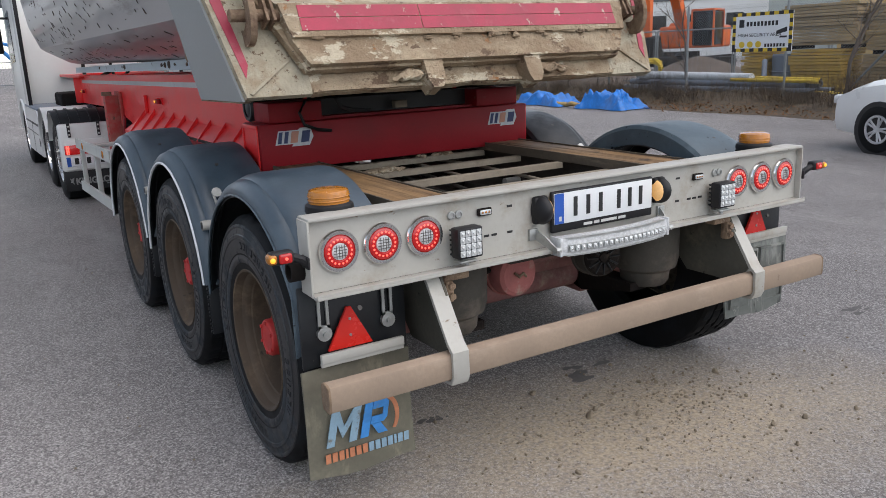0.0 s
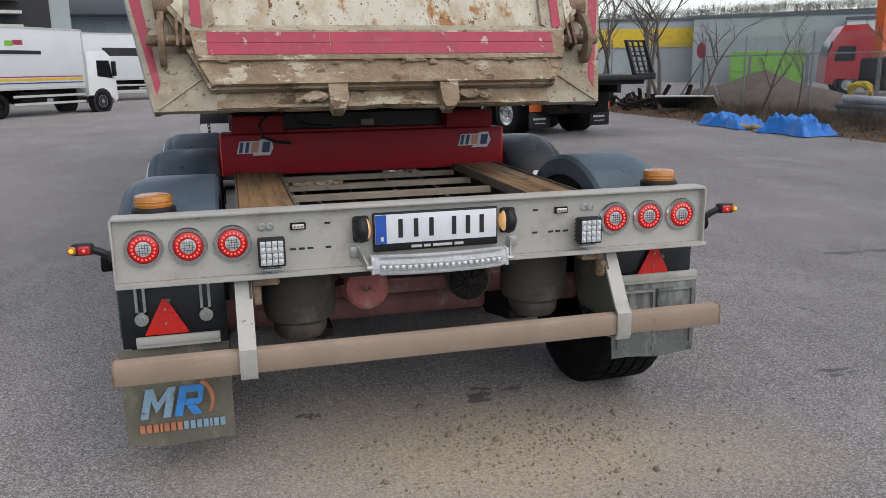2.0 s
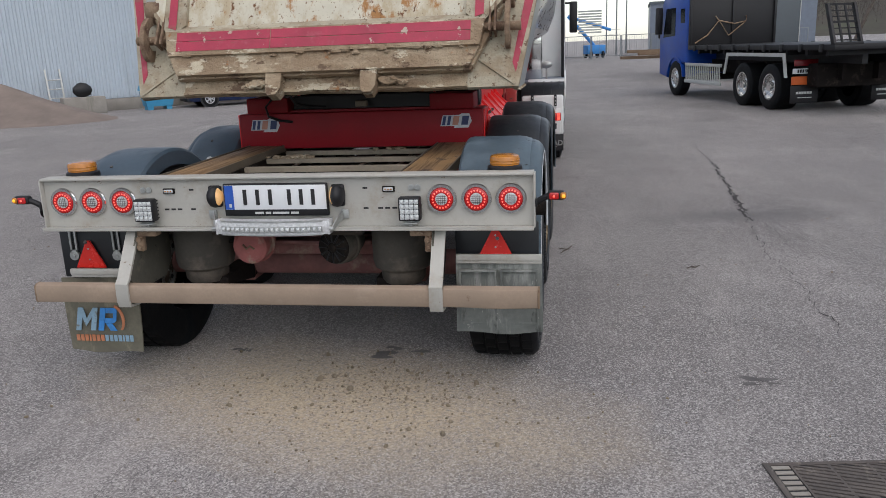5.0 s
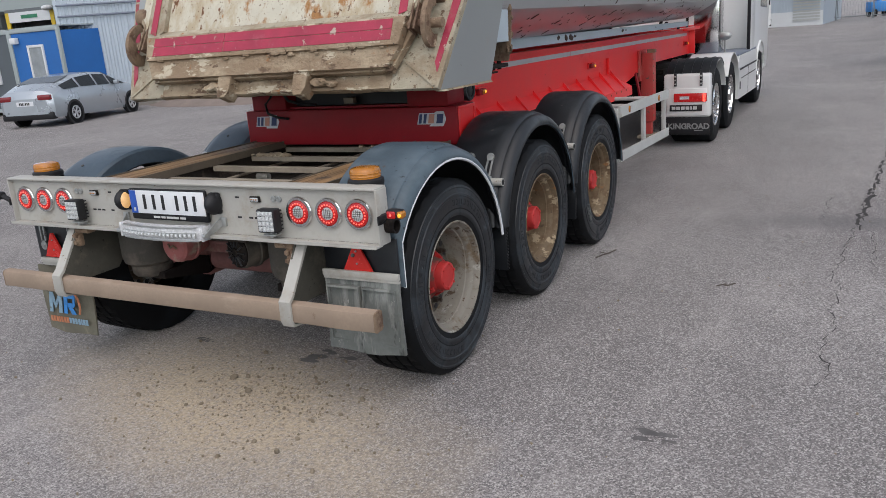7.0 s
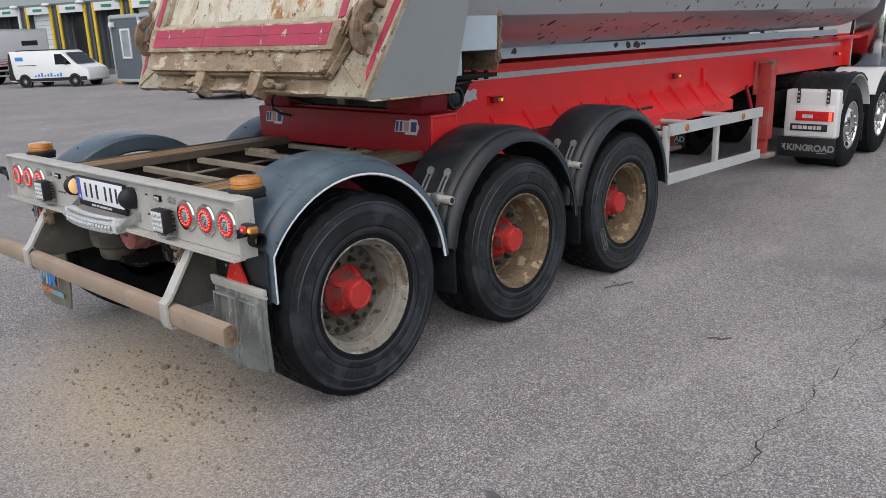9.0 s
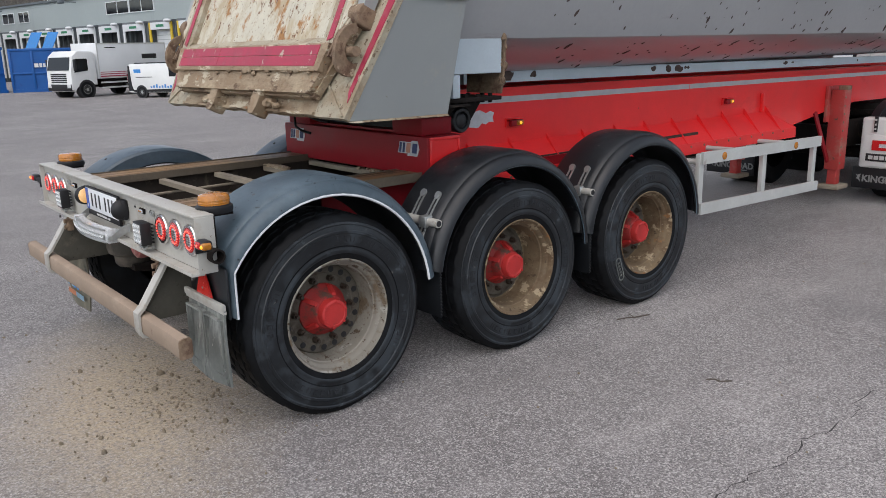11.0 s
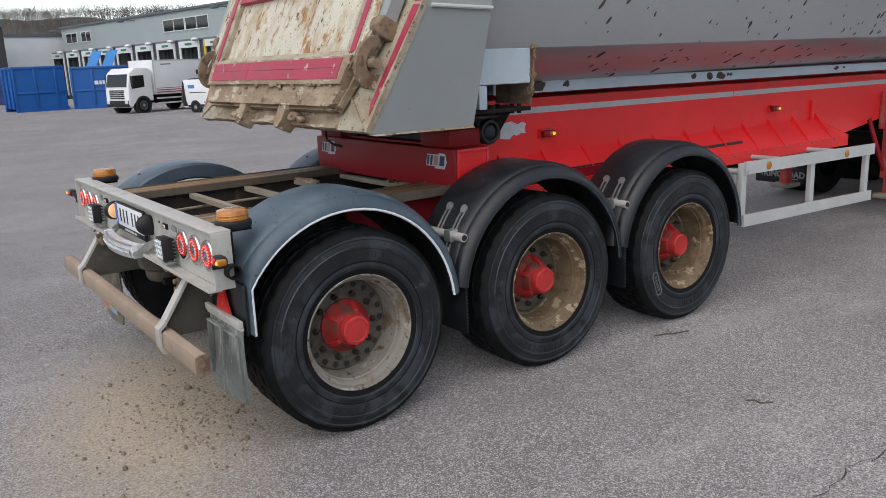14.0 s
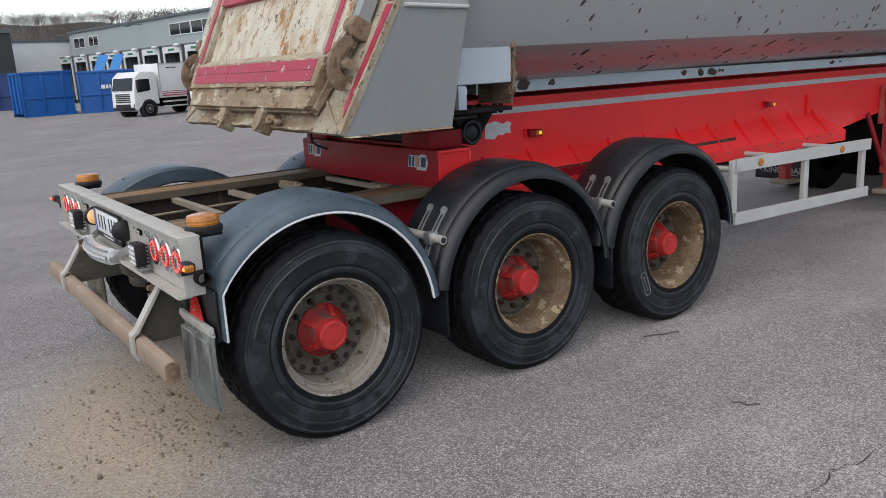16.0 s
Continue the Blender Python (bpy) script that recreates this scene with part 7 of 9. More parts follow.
car("parked_hatchback", heading(-10.35, 23.55, 0.80, 0.60) @ Matrix.Scale(0.88, 4), "car_blue", "dark blue five-door hatchback parked by the warehouse", 4.26, 1.45)
car("parked_fastback", heading(-17.75, 13.3, -0.28, 0.96), "car_silver", "silver fastback saloon parked by the huts", 4.5, 1.36, True)
car("white_hatchback", heading(9.50, 2.52, 0.19, 0.98) @ Matrix.Scale(1.1, 4), "white", "white compact crossover car standing on the yard", 4.1, 1.52)


def panel_van(at):
    v = tagged(empty("delivery_van", at), "white delivery van with a dark rear corner and small blue bars", "van")
    bm = B()
    prof = [(-2.5, 0.35), (-2.52, 1.0), (-2.42, 1.90), (-2.3, 1.97), (0.75, 1.97), (1.05, 1.86), (1.75, 1.20), (2.35, 1.02), (2.50, 0.80), (2.5, 0.40), (2.3, 0.30), (-2.3, 0.30)]
    plank(bm, [(-0.95, y, z) for y, z in prof], (1.9, 0, 0))
    bmesh.ops.bevel(bm, geom=[e for e in bm.edges if abs(e.verts[0].co.x - e.verts[1].co.x) < 0.01], offset=0.06, segments=2, affect="EDGES", profile=0.5)
    part("body", bm, "white", v)
    bm = B()
    for s in (-1, 1):
        plank(bm, [(s * 0.951, 0.50, 1.22), (s * 0.951, 1.52, 1.22), (s * 0.951, 0.95, 1.78), (s * 0.951, 0.50, 1.78)], (s * 0.006, 0, 0))
    plank(bm, [(-0.78, 1.12, 1.83), (0.78, 1.12, 1.83), (0.82, 1.76, 1.24), (-0.82, 1.76, 1.24)], (0, 0.02, 0.02))
    for s in (-1, 1):
        box(bm, s * 0.12, s * 0.75, -2.535, -2.50, 1.25, 1.72, 0.01)
    pieces("window", bm, "glass", v)
    for s in (-1, 1):
        bm = B()
        plank(bm, [(s * 0.953, -2.48, 0.40), (s * 0.953, -2.10, 0.40), (s * 0.953, -2.22, 0.75), (s * 0.953, -2.30, 1.88), (s * 0.953, -2.40, 1.88), (s * 0.953, -2.50, 1.0)], (s * 0.004, 0, 0))
        plank(bm, [(s * 0.953, -2.1, 0.34), (s * 0.953, 2.35, 0.34), (s * 0.953, 2.35, 0.56), (s * 0.953, -2.1, 0.46)], (s * 0.006, 0, 0))
        plank(bm, [(s * 0.953, -1.9, 1.18), (s * 0.953, -0.7, 1.18), (s * 0.953, -0.7, 1.22), (s * 0.953, -1.9, 1.22)], (s * 0.006, 0, 0))
        part("trim", bm, "black", v)
        bm = B()
        plank(bm, [(s * 0.953, -2.0, 1.45), (s * 0.953, -1.5, 1.45), (s * 0.953, -1.5, 1.66), (s * 0.953, -2.0, 1.66)], (s * 0.006, 0, 0))
        for i in range(9):
            y = -0.9 + i * 0.2
            plank(bm, [(s * 0.953, y, 0.58), (s * 0.953, y + 0.12, 0.58), (s * 0.953, y + 0.12, 0.66 + 0.06 * (i % 3)), (s * 0.953, y, 0.66 + 0.06 * (i % 3))], (s * 0.004, 0, 0))
        pieces("logo_shape", bm, "paint_blue", v)
        bm = B()
        box(bm, s * 0.80, s * 0.93, -2.545, -2.50, 0.9, 1.4, 0.01)
        part("tail_lamp", bm, "lamp_red_dim", v)
        for y in (-1.55, 1.60):
            bm = B()
            rod(bm, (s * 0.80, y, 0.34), (s * 0.958, y, 0.34), 0.40, None, 24)
            part("wheel_well", bm, "ink", v)
            road_wheel(v, s * 0.968, y, 0.335, 0.22, s, "zinc", 0.03)
        bm = B()
        box(bm, s * 0.97, s * 1.12, 1.15, 1.28, 1.2, 1.42, 0.03)
        part("mirror", bm, "black", v)
    bm = B()
    for y in (-2.0, -1.1, -0.2, 0.6):
        box(bm, -0.85, 0.85, y, y + 0.05, 1.98, 2.03, 0.01)
    part("roof_bars", bm, "black", v)
    return v


panel_van(heading(-31.5, 12.94, 0.86, 0.51) @ Matrix.Scale(0.76, 4))


def box_truck(at, label, marks, L=7.2, cab_paint="white", box_paint="white_dull", low=1.15, high=3.75):
    """A lorry with a box body, looking along +y, rear axle at y 0."""
    t = tagged(empty("box_lorry", at), label, "truck")
    bm = B()
    box(bm, -1.27, 1.27, -2.4, L - 2.4, low, high, 0.02)
    bx = part("box_body", bm, box_paint, t)
    bm = B()
    for s in (-1, 1):
        box(bm, s * 1.262, s * 1.285, -2.4, L - 2.4, low, low + 0.09)
        box(bm, s * 1.262, s * 1.285, -2.4, L - 2.4, high - 0.08, high)
        box(bm, s * 1.262, s * 1.285, -2.42, -2.34, low, high)
        box(bm, s * 1.262, s * 1.285, L - 2.47, L - 2.39, low, high)
    part("box_edge", bm, "alu", bx)
    for mat, z, h, a, b in marks:
        bm = B()
        for s in (-1, 1):
            plank(bm, [(s * 1.271, a, z), (s * 1.271, b, z), (s * 1.271, b, z + h), (s * 1.271, a, z + h)], (s * 0.004, 0, 0))
        pieces("stripe", bm, mat, bx)
    f = L - 2.4
    bm = B()
    prof = [(f + 0.15, 0.75), (f + 0.15, 2.65), (f + 0.35, 2.82), (f + 1.35, 2.85), (f + 1.75, 2.55), (f + 1.95, 1.75), (f + 2.0, 0.55), (f + 1.75, 0.38), (f + 1.6, 0.75)]
    plank(bm, [(-1.23, y, z) for y, z in prof], (2.46, 0, 0))
    bmesh.ops.bevel(bm, geom=[e for e in bm.edges if abs(e.verts[0].co.x - e.verts[1].co.x) < 0.01], offset=0.06, segments=2, affect="EDGES", profile=0.5)
    cb = part("cab", bm, cab_paint, t)
    bm = B()
    for s in (-1, 1):
        plank(bm, [(s * 1.231, f + 0.75, 1.65), (s * 1.231, f + 1.72, 1.55), (s * 1.231, f + 1.55, 2.38), (s * 1.231, f + 0.75, 2.38)], (s * 0.008, 0, 0))
    plank(bm, [(-1.08, f + 1.98, 1.70), (1.08, f + 1.98, 1.70), (1.02, f + 1.79, 2.48), (-1.02, f + 1.79, 2.48)], (0, 0.02, 0))
    pieces("window", bm, "glass", cb)
    bm = B()
    box(bm, -1.18, 1.18, f + 1.96, f + 2.03, 0.45, 0.85, 0.02)
    for i in range(5):
        box(bm, -0.75, 0.75, f + 1.97, f + 2.02, 0.95 + i * 0.12, 1.02 + i * 0.12)
    part("grille", bm, "black", cb)
    for s in (-1, 1):
        bm = B()
        box(bm, s * 0.80, s * 1.15, f + 1.97, f + 2.05, 0.62, 0.85, 0.03)
        part("headlamp", bm, "lamp_clear", cb)
        bm = B()
        box(bm, s * 1.26, s * 1.46, f + 1.65, f + 1.78, 1.65, 2.35, 0.03)
        part("mirror", bm, "black", cb)
        bm = B()
        rod(bm, (s * 0.9, f + 0.95, 0.50), (s * 1.236, f + 0.95, 0.50), 0.60, None, 28)
        part("wheel_well", bm, "ink", cb)
        road_wheel(t, s * 1.25, f + 0.95, 0.50, 0.32, s, "zinc", 0.05)
        road_wheel(t, s * 1.25, 0.0, 0.50, 0.55, s, "dark", 0.10)
        for z in (0.50, 0.82):
            bm = B()
            box(bm, s * 1.20, s * 1.235, 0.75, f - 0.1, z, z + 0.10, 0.004)
            part("side_guard", bm, "alu", t)
    bm = B()
    for s in (-1, 1):
        box(bm, s * 0.36, s * 0.45, -2.3, f + 1.5, 0.72, low)
        box(bm, s * 0.5, s * 1.1, 1.2, 2.6, 0.55, 1.05, 0.03)
    rod(bm, (-1, 0, 0.5), (1, 0, 0.5), 0.1, None, 10)
    part("frame", bm, "dark", t)
    return t


GROCER = [("tape", 1.66, 0.05, -2.0, 4.6), ("yellow", 1.52, 0.10, -2.2, 4.6), ("decal_blue", 1.40, 0.05, -2.2, 4.6), ("green", 2.95, 0.22, 0.6, 1.0), ("tape", 3.0, 0.20, 1.0, 1.5), ("pale_ink", 2.55, 0.02, -0.9, 2.4), ("ink", 2.62, 0.16, -0.9, 0.1), ("ink", 2.62, 0.16, 0.2, 2.4)]
box_truck(heading(-9.76, 29.95, 0.58, 0.815) @ Matrix.Scale(0.89, 4), "white box lorry with coloured stripes parked beside the warehouse", GROCER)
box_truck(heading(-8.5, 46.5, 0.83, 0.55), "white box lorry with a coloured wedge parked at the far buildings", [("green", 1.3, 1.4, 3.9, 4.3), ("yellow", 1.3, 0.9, 4.3, 4.8), ("ink", 2.5, 0.45, 0.5, 2.6), ("tape", 1.3, 0.3, 3.2, 3.9)])
box_truck(heading(-37.15, 12.8, 0.33, -0.944) @ Matrix.Scale(0.75, 4), "white box lorry with thin red stripes by the loading docks", [("tape", 1.22, 0.07, -2.2, 2.9), ("tape", 1.36, 0.06, -2.2, 2.9), ("tape", 1.49, 0.04, -2.2, 2.9), ("ink", 2.3, 0.30, -1.6, -0.4), ("ink", 3.0, 0.06, 1.6, 2.4)], 5.4, "white", "white_dull", 1.12, 3.32)
box_truck(heading(8.1, 30.5, -0.17, 0.985), "dark curtain-sided lorry with a dull red cab", [("ink", 3.6, 0.1, -2.3, 4.6)], 7.2, "red_cab", "hut")


def flatbed_truck(at):
    t = tagged(empty("flatbed_truck", at), "blue-cabbed three-axle truck with a black flatbed and raised ramps", "truck")
    for y in (0.0, 1.36, 5.75):
        for s in (-1, 1):
            road_wheel(t, s * 1.25, y, 0.52, 0.56 if y < 3 else 0.33, s, "chrome", 0.12 if y < 3 else 0.03)
    bm = B()
    for s in (-1, 1):
        box(bm, s * 0.36, s * 0.45, -1.6, 7.0, 0.70, 1.05)
    rod(bm, (-1, 0, 0.52), (1, 0, 0.52), 0.1, None, 10)
    rod(bm, (-1, 1.36, 0.52), (1, 1.36, 0.52), 0.1, None, 10)
    rod(bm, (-1, 5.75, 0.52), (1, 5.75, 0.52), 0.1, None, 10)
    box(bm, -0.9, 0.9, -1.4, -0.7, 0.55, 1.05, 0.03)
    part("frame", bm, "dark", t)
    bm = B()
    box(bm, -1.27, 1.27, -2.6, 4.75, 1.345, 1.46, 0.01)
    bed = part("bed", bm, "black", t, "black steel flatbed deck")
    bm = B()
    for i in range(9):
        box(bm, -1.2, 1.2, -2.3 + i * 0.8, -2.2 + i * 0.8, 1.24, 1.345)
    pieces("cross_beam", bm, "black", bed)
    bm = B()
    for s in (-1, 1):
        box(bm, s * 0.36, s * 0.48, -2.3, 4.6, 1.05, 1.24)
    pieces("long_beam", bm, "black", bed)
    for s in (-1, 1):
        for i in range(9):
            bm = B()
            box(bm, s * 1.262, s * 1.30, -2.2 + i * 0.8, -2.08 + i * 0.8, 1.31, 1.47, 0.004)
            part("stake_pocket", bm, "black", bed)
    bm = B()
    box(bm, -1.20, 1.20, 4.68, 4.72, 1.46, 2.82, 0.004)
    hb = part("head_board", bm, "black", bed, "black head board")
    for x0, x1, z0, z1 in ((-1.27, -1.20, 1.46, 2.90), (1.20, 1.27, 1.46, 2.90), (-1.20, 1.20, 2.82, 2.90), (-0.04, 0.04, 1.46, 2.82)):
        bm = B()
        box(bm, x0, x1, 4.63, 4.75, z0, z1, 0.006)
        part("head_frame", bm, "black", hb)
    bm = B()
    hose(bm, [(-1.12, 4.62, 1.52), (-0.78, 4.60, 1.72), (-0.45, 4.59, 2.12), (-0.15, 4.60, 1.70), (0.35, 4.61, 2.08)], 0.020, 6)
    hose(bm, [(-0.55, 4.62, 2.25), (-0.45, 4.60, 2.12), (0.0, 4.59, 2.02), (0.35, 4.60, 2.08), (0.36, 4.62, 2.24)], 0.020, 6)
    part("lashing_strap", bm, "latch", bed)
    for s in (-1, 1):
        rp = B()
        for x in (s * 0.66, s * 1.22):
            plank(rp, [(x, -2.58, 1.46), (x, -2.46, 1.46), (x, -2.12, 2.26), (x, -2.22, 2.26)], (s * 0.05, 0, 0))
        box(rp, s * 0.66, s * 1.27, -2.60, -2.44, 1.44, 1.50, 0.006)
        ramp_ob = part("ramp", rp, "black", t, "raised black loading ramp")
        for i in range(7):
            f = (i + 0.7) / 7
            y, z = -2.53 + 0.34 * f, 1.46 + 0.80 * f
            bm = B()
            box(bm, s * 0.70, s * 1.23, y, y + 0.03, z - 0.012, z + (0.03 if i in (3, 6) else 0.012))
            part("rung", bm, "black", ramp_ob)
        for i in range(2):
            x = s * (0.86 + i * 0.18)
            bm = B()
            plank(bm, [(x, -2.52, 1.48), (x, -2.47, 1.48), (x, -2.14, 2.25), (x, -2.19, 2.25)], (s * 0.03, 0, 0))
            part("ramp_bar", bm, "black", ramp_ob)
        bm = B()
        plank(bm, [(s * 1.255, -0.85, 0.75), (s * 1.255, -0.70, 1.28), (s * 1.255, 2.2, 1.28), (s * 1.255, 2.35, 0.75), (s * 1.255, 2.25, 0.75), (s * 1.255, 2.12, 1.20), (s * 1.255, -0.62, 1.20), (s * 1.255, -0.75, 0.75)], (s * 0.03, 0, 0))
        part("wheel_guard", bm, "alu", t)
        bm = B()
        box(bm, s * 1.20, s * 1.25, 2.6, 5.0, 0.42, 0.52, 0.01)
        box(bm, s * 1.20, s * 1.25, 2.6, 5.0, 0.90, 0.98, 0.01)
        for i in range(17):
            y = 2.65 + i * 0.14
            plank(bm, [(s * 1.21, y, 0.50), (s * 1.21, y + 0.05, 0.50), (s * 1.21, y + 0.11, 0.92), (s * 1.21, y + 0.06, 0.92)], (s * 0.02, 0, 0))
        part("side_guard", bm, "alu", t, "slatted aluminium side guard")
        bm = B()
        box(bm, s * 0.62, s * 1.25, -1.02, -0.99, 0.20, 0.58, 0.004)
        fl = part("mud_flap", bm, "black", t, "black mud flap with pale bars")
        bm = B()
        bars(bm, s * 0.93 - 0.2, -1.02, 0.40, (1, 1, 1, 1, 1, 1), 0.05, 0.012, 0.05, (1, 0, 0), (0, -0.004, 0))
        bars(bm, s * 0.93 - 0.16, -1.02, 0.31, (2, 2, 2), 0.05, 0.012, 0.02, (1, 0, 0), (0, -0.004, 0))
        pieces("character", bm, "pale_ink", fl)
        bm = B()
        box(bm, s * 0.62, s * 1.25, -1.03, -1.0, 0.60, 0.78, 0.004)
        part("marker_board", bm, "orange", t, "orange striped marker board")
        bm = B()
        box(bm, s * 0.68, s * 1.22, -1.05, -1.01, 1.0, 1.14, 0.01)
        part("tail_lamp", bm, "lamp_red_dim", t)
    bm = B()
    box(bm, -1.24, -0.72, -1.04, -1.02, 0.84, 0.95)
    pl = part("number_plate", bm, "plate", t)
    bm = B()
    bars(bm, -1.14, -1.04, 0.86, (1, 1, 1, 0.4, 1, 1, 1), 0.04, 0.016, 0.07)
    pieces("character", bm, "ink", pl)
    bm = B()
    prof = [(4.95, 0.95), (4.95, 2.75), (5.2, 3.25), (6.5, 3.3), (6.95, 2.7), (7.1, 1.7), (7.12, 0.6), (6.45, 0.5), (6.4, 0.95)]
    plank(bm, [(-1.23, y, z) for y, z in prof], (2.46, 0, 0))
    bmesh.ops.bevel(bm, geom=[e for e in bm.edges if abs(e.verts[0].co.x - e.verts[1].co.x) < 0.01], offset=0.06, segments=2, affect="EDGES", profile=0.5)
    for s in (-1, 1):
        arch(bm, s * 0.85, s * 1.262, 5.75, 0.52, 0.62, 5, 175, 0.03)
    cb = part("cab", bm, "truck_blue", t, "glossy blue driver's cab")
    bm = B()
    for s in (-1, 1):
        plank(bm, [(s * 1.231, 5.85, 1.75), (s * 1.231, 6.8, 1.70), (s * 1.231, 6.6, 2.55), (s * 1.231, 5.85, 2.55)], (s * 0.008, 0, 0))
        plank(bm, [(s * 1.231, 5.15, 2.1), (s * 1.231, 5.45, 2.1), (s * 1.231, 5.45, 2.5), (s * 1.231, 5.15, 2.5)], (s * 0.008, 0, 0))
    pieces("window", bm, "glass", cb)
    for s in (-1, 1):
        bm = B()
        box(bm, s * 1.28, s * 1.48, 6.75, 6.9, 1.8, 2.6, 0.03)
        part("mirror", bm, "black", cb)
    return t


flatbed_truck(heading(7.16, 16.26, -0.249, 0.968))

# ---- buildings ----


def warehouse():
    w = tagged(empty("warehouse", pose(-10.4, 25.8, 0, 0, 0, 225)), "pale blue-grey corrugated metal warehouse on a concrete plinth", "building")
    # local x runs along the wall, +y is outward
    bm = B()
    low, high = [], []
    n = 70
    for i in range(n):
        x = i * 0.21
        for dx, d in ((0.0, 0.0), (0.07, 0.0), (0.095, 0.035), (0.185, 0.035)):
            low.append((x + dx, d, 0.42))
            high.append((x + dx, d, 9.0))
    sheet(bm, [low, high])
    wall = part("wall", bm, "cladding", w, "", 10)
    bm = B()
    box(bm, 0.0, n * 0.21, -0.30, -0.01, 0.0, 9.0)
    box(bm, 0.0, 0.25, -14, -0.3, 0.0, 9.0)
    part("inner_wall", bm, "cladding", w)
    bm = B()
    box(bm, -0.02, n * 0.21, -0.02, 0.03, 0.0, 0.40, 0.01)
    part("plinth", bm, "concrete", w, "stained concrete plinth")
    bm = B()
    box(bm, -0.1, n * 0.21, -14, 0.12, 9.0, 9.25)
    part("roof", bm, "hut", w)
    bm = B()
    rod(bm, (-0.12, 0.1, 0.0), (-0.12, 0.1, 9.0), 0.11, None, 10)
    part("downpipe", bm, "black", w)
    for z in (3.1, 3.45):
        bm = B()
        rod(bm, (11.2, 0.12, z), (14.6, 0.12, z), 0.035, None, 8)
        part("wall_pipe", bm, "pipe_grey", w)
    return w


warehouse()


def grit_bin(x, y, turn):
    g = tagged(empty("grit_bin", pose(x, y, 0, 0, 0, turn)), "light blue plastic grit bin with a hinged lid", "grit bin")
    bm = B()
    plank(bm, [(-0.42, -0.3, 0.12), (0.42, -0.3, 0.12), (0.52, -0.38, 0.60), (-0.52, -0.38, 0.60)], (0, 0.62, 0))
    for x0 in (-0.40, 0.22):
        box(bm, x0, x0 + 0.18, -0.28, 0.22, 0.0, 0.13)
    part("body", bm, "teal", g)
    bm = B()
    plank(bm, [(-0.56, -0.42, 0.61), (0.56, -0.42, 0.61), (0.50, -0.42, 0.74), (-0.50, -0.42, 0.76)], (0, 0.70, 0.05))
    part("lid", bm, "teal", g)
    return g


grit_bin(-12.55, 21.95, 42)
bm = B()
box(bm, -0.65, 0.65, -0.35, 0.30, 0.0, 0.55, 0.03)
blk = tagged(part("concrete_block", bm, "concrete"), "mossy concrete block beside the warehouse wall", "block")
blk.matrix_basis = pose(-14.55, 20.75, 0, 0, 0, 45)
bm = B()
bmesh.ops.create_icosphere(bm, subdivisions=2, radius=0.3, matrix=Matrix.Translation((0, 0, 0.2)) @ Matrix.Diagonal((1, 0.5, 0.8, 1)))
for v in bm.verts:
    v.co += 0.06 * noise.noise_vector(v.co * 4)
    v.co.z = max(v.co.z, 0)
sk = tagged(part("rubbish_sack", bm, "black"), "black rubbish sack on the concrete block", "sack")
sk.matrix_basis = pose(-14.5, 20.7, 0.552, 0, 0, 40)


def ladder():
    g = tagged(empty("ladder", pose(-15.22, 20.42, 0.0, -10, 0, 45)), "short aluminium ladder leaning on the warehouse", "ladder")
    for x in (-0.22, 0.22):
        bm = B()
        box(bm, x - 0.025, x + 0.025, -0.03, 0.03, 0.0, 1.5, 0.004)
        part("rail", bm, "alu", g)
    for i in range(4):
        bm = B()
        rod(bm, (-0.2, 0, 0.25 + i * 0.3), (0.2, 0, 0.25 + i * 0.3), 0.02, None, 8)
        part("rung", bm, "alu", g)


ladder()


def heap(name, x, y, rx, ry, h, mat, label, seed, kind=""):
    bm = B()
    n, k = 40, 14
    off = Vector((seed * 7.3, seed * 3.1, 0))
    rows = []
    for j in range(k + 1):
        f = j / k
        row = []
        for i in range(n + 1):
            a = 2 * math.pi * i / n
            wob = 1 + 0.18 * noise.noise(Vector((math.cos(a) * 1.5, math.sin(a) * 1.5, seed)))
            px, py = rx * f * wob * math.cos(a), ry * f * wob * math.sin(a)
            z = h * (1 - f) ** 1.15 * (1 + 0.25 * noise.noise(Vector((px, py, 0)) * 0.6 + off)) + 0.05 * noise.noise(Vector((px, py, 0)) * 2.5 + off) * (1 - f)
            row.append((x + px, y + py, max(0.002, z) if f < 1 else 0.002))
        rows.append(row)
    sheet(bm, rows)
    return tagged(part(name, bm, mat), label, "heap")


heap("heap", -15.4, 17.9, 3.7, 2.1, 1.12, "sandheap", "low heap of grey-brown sand by the warehouse", 1)


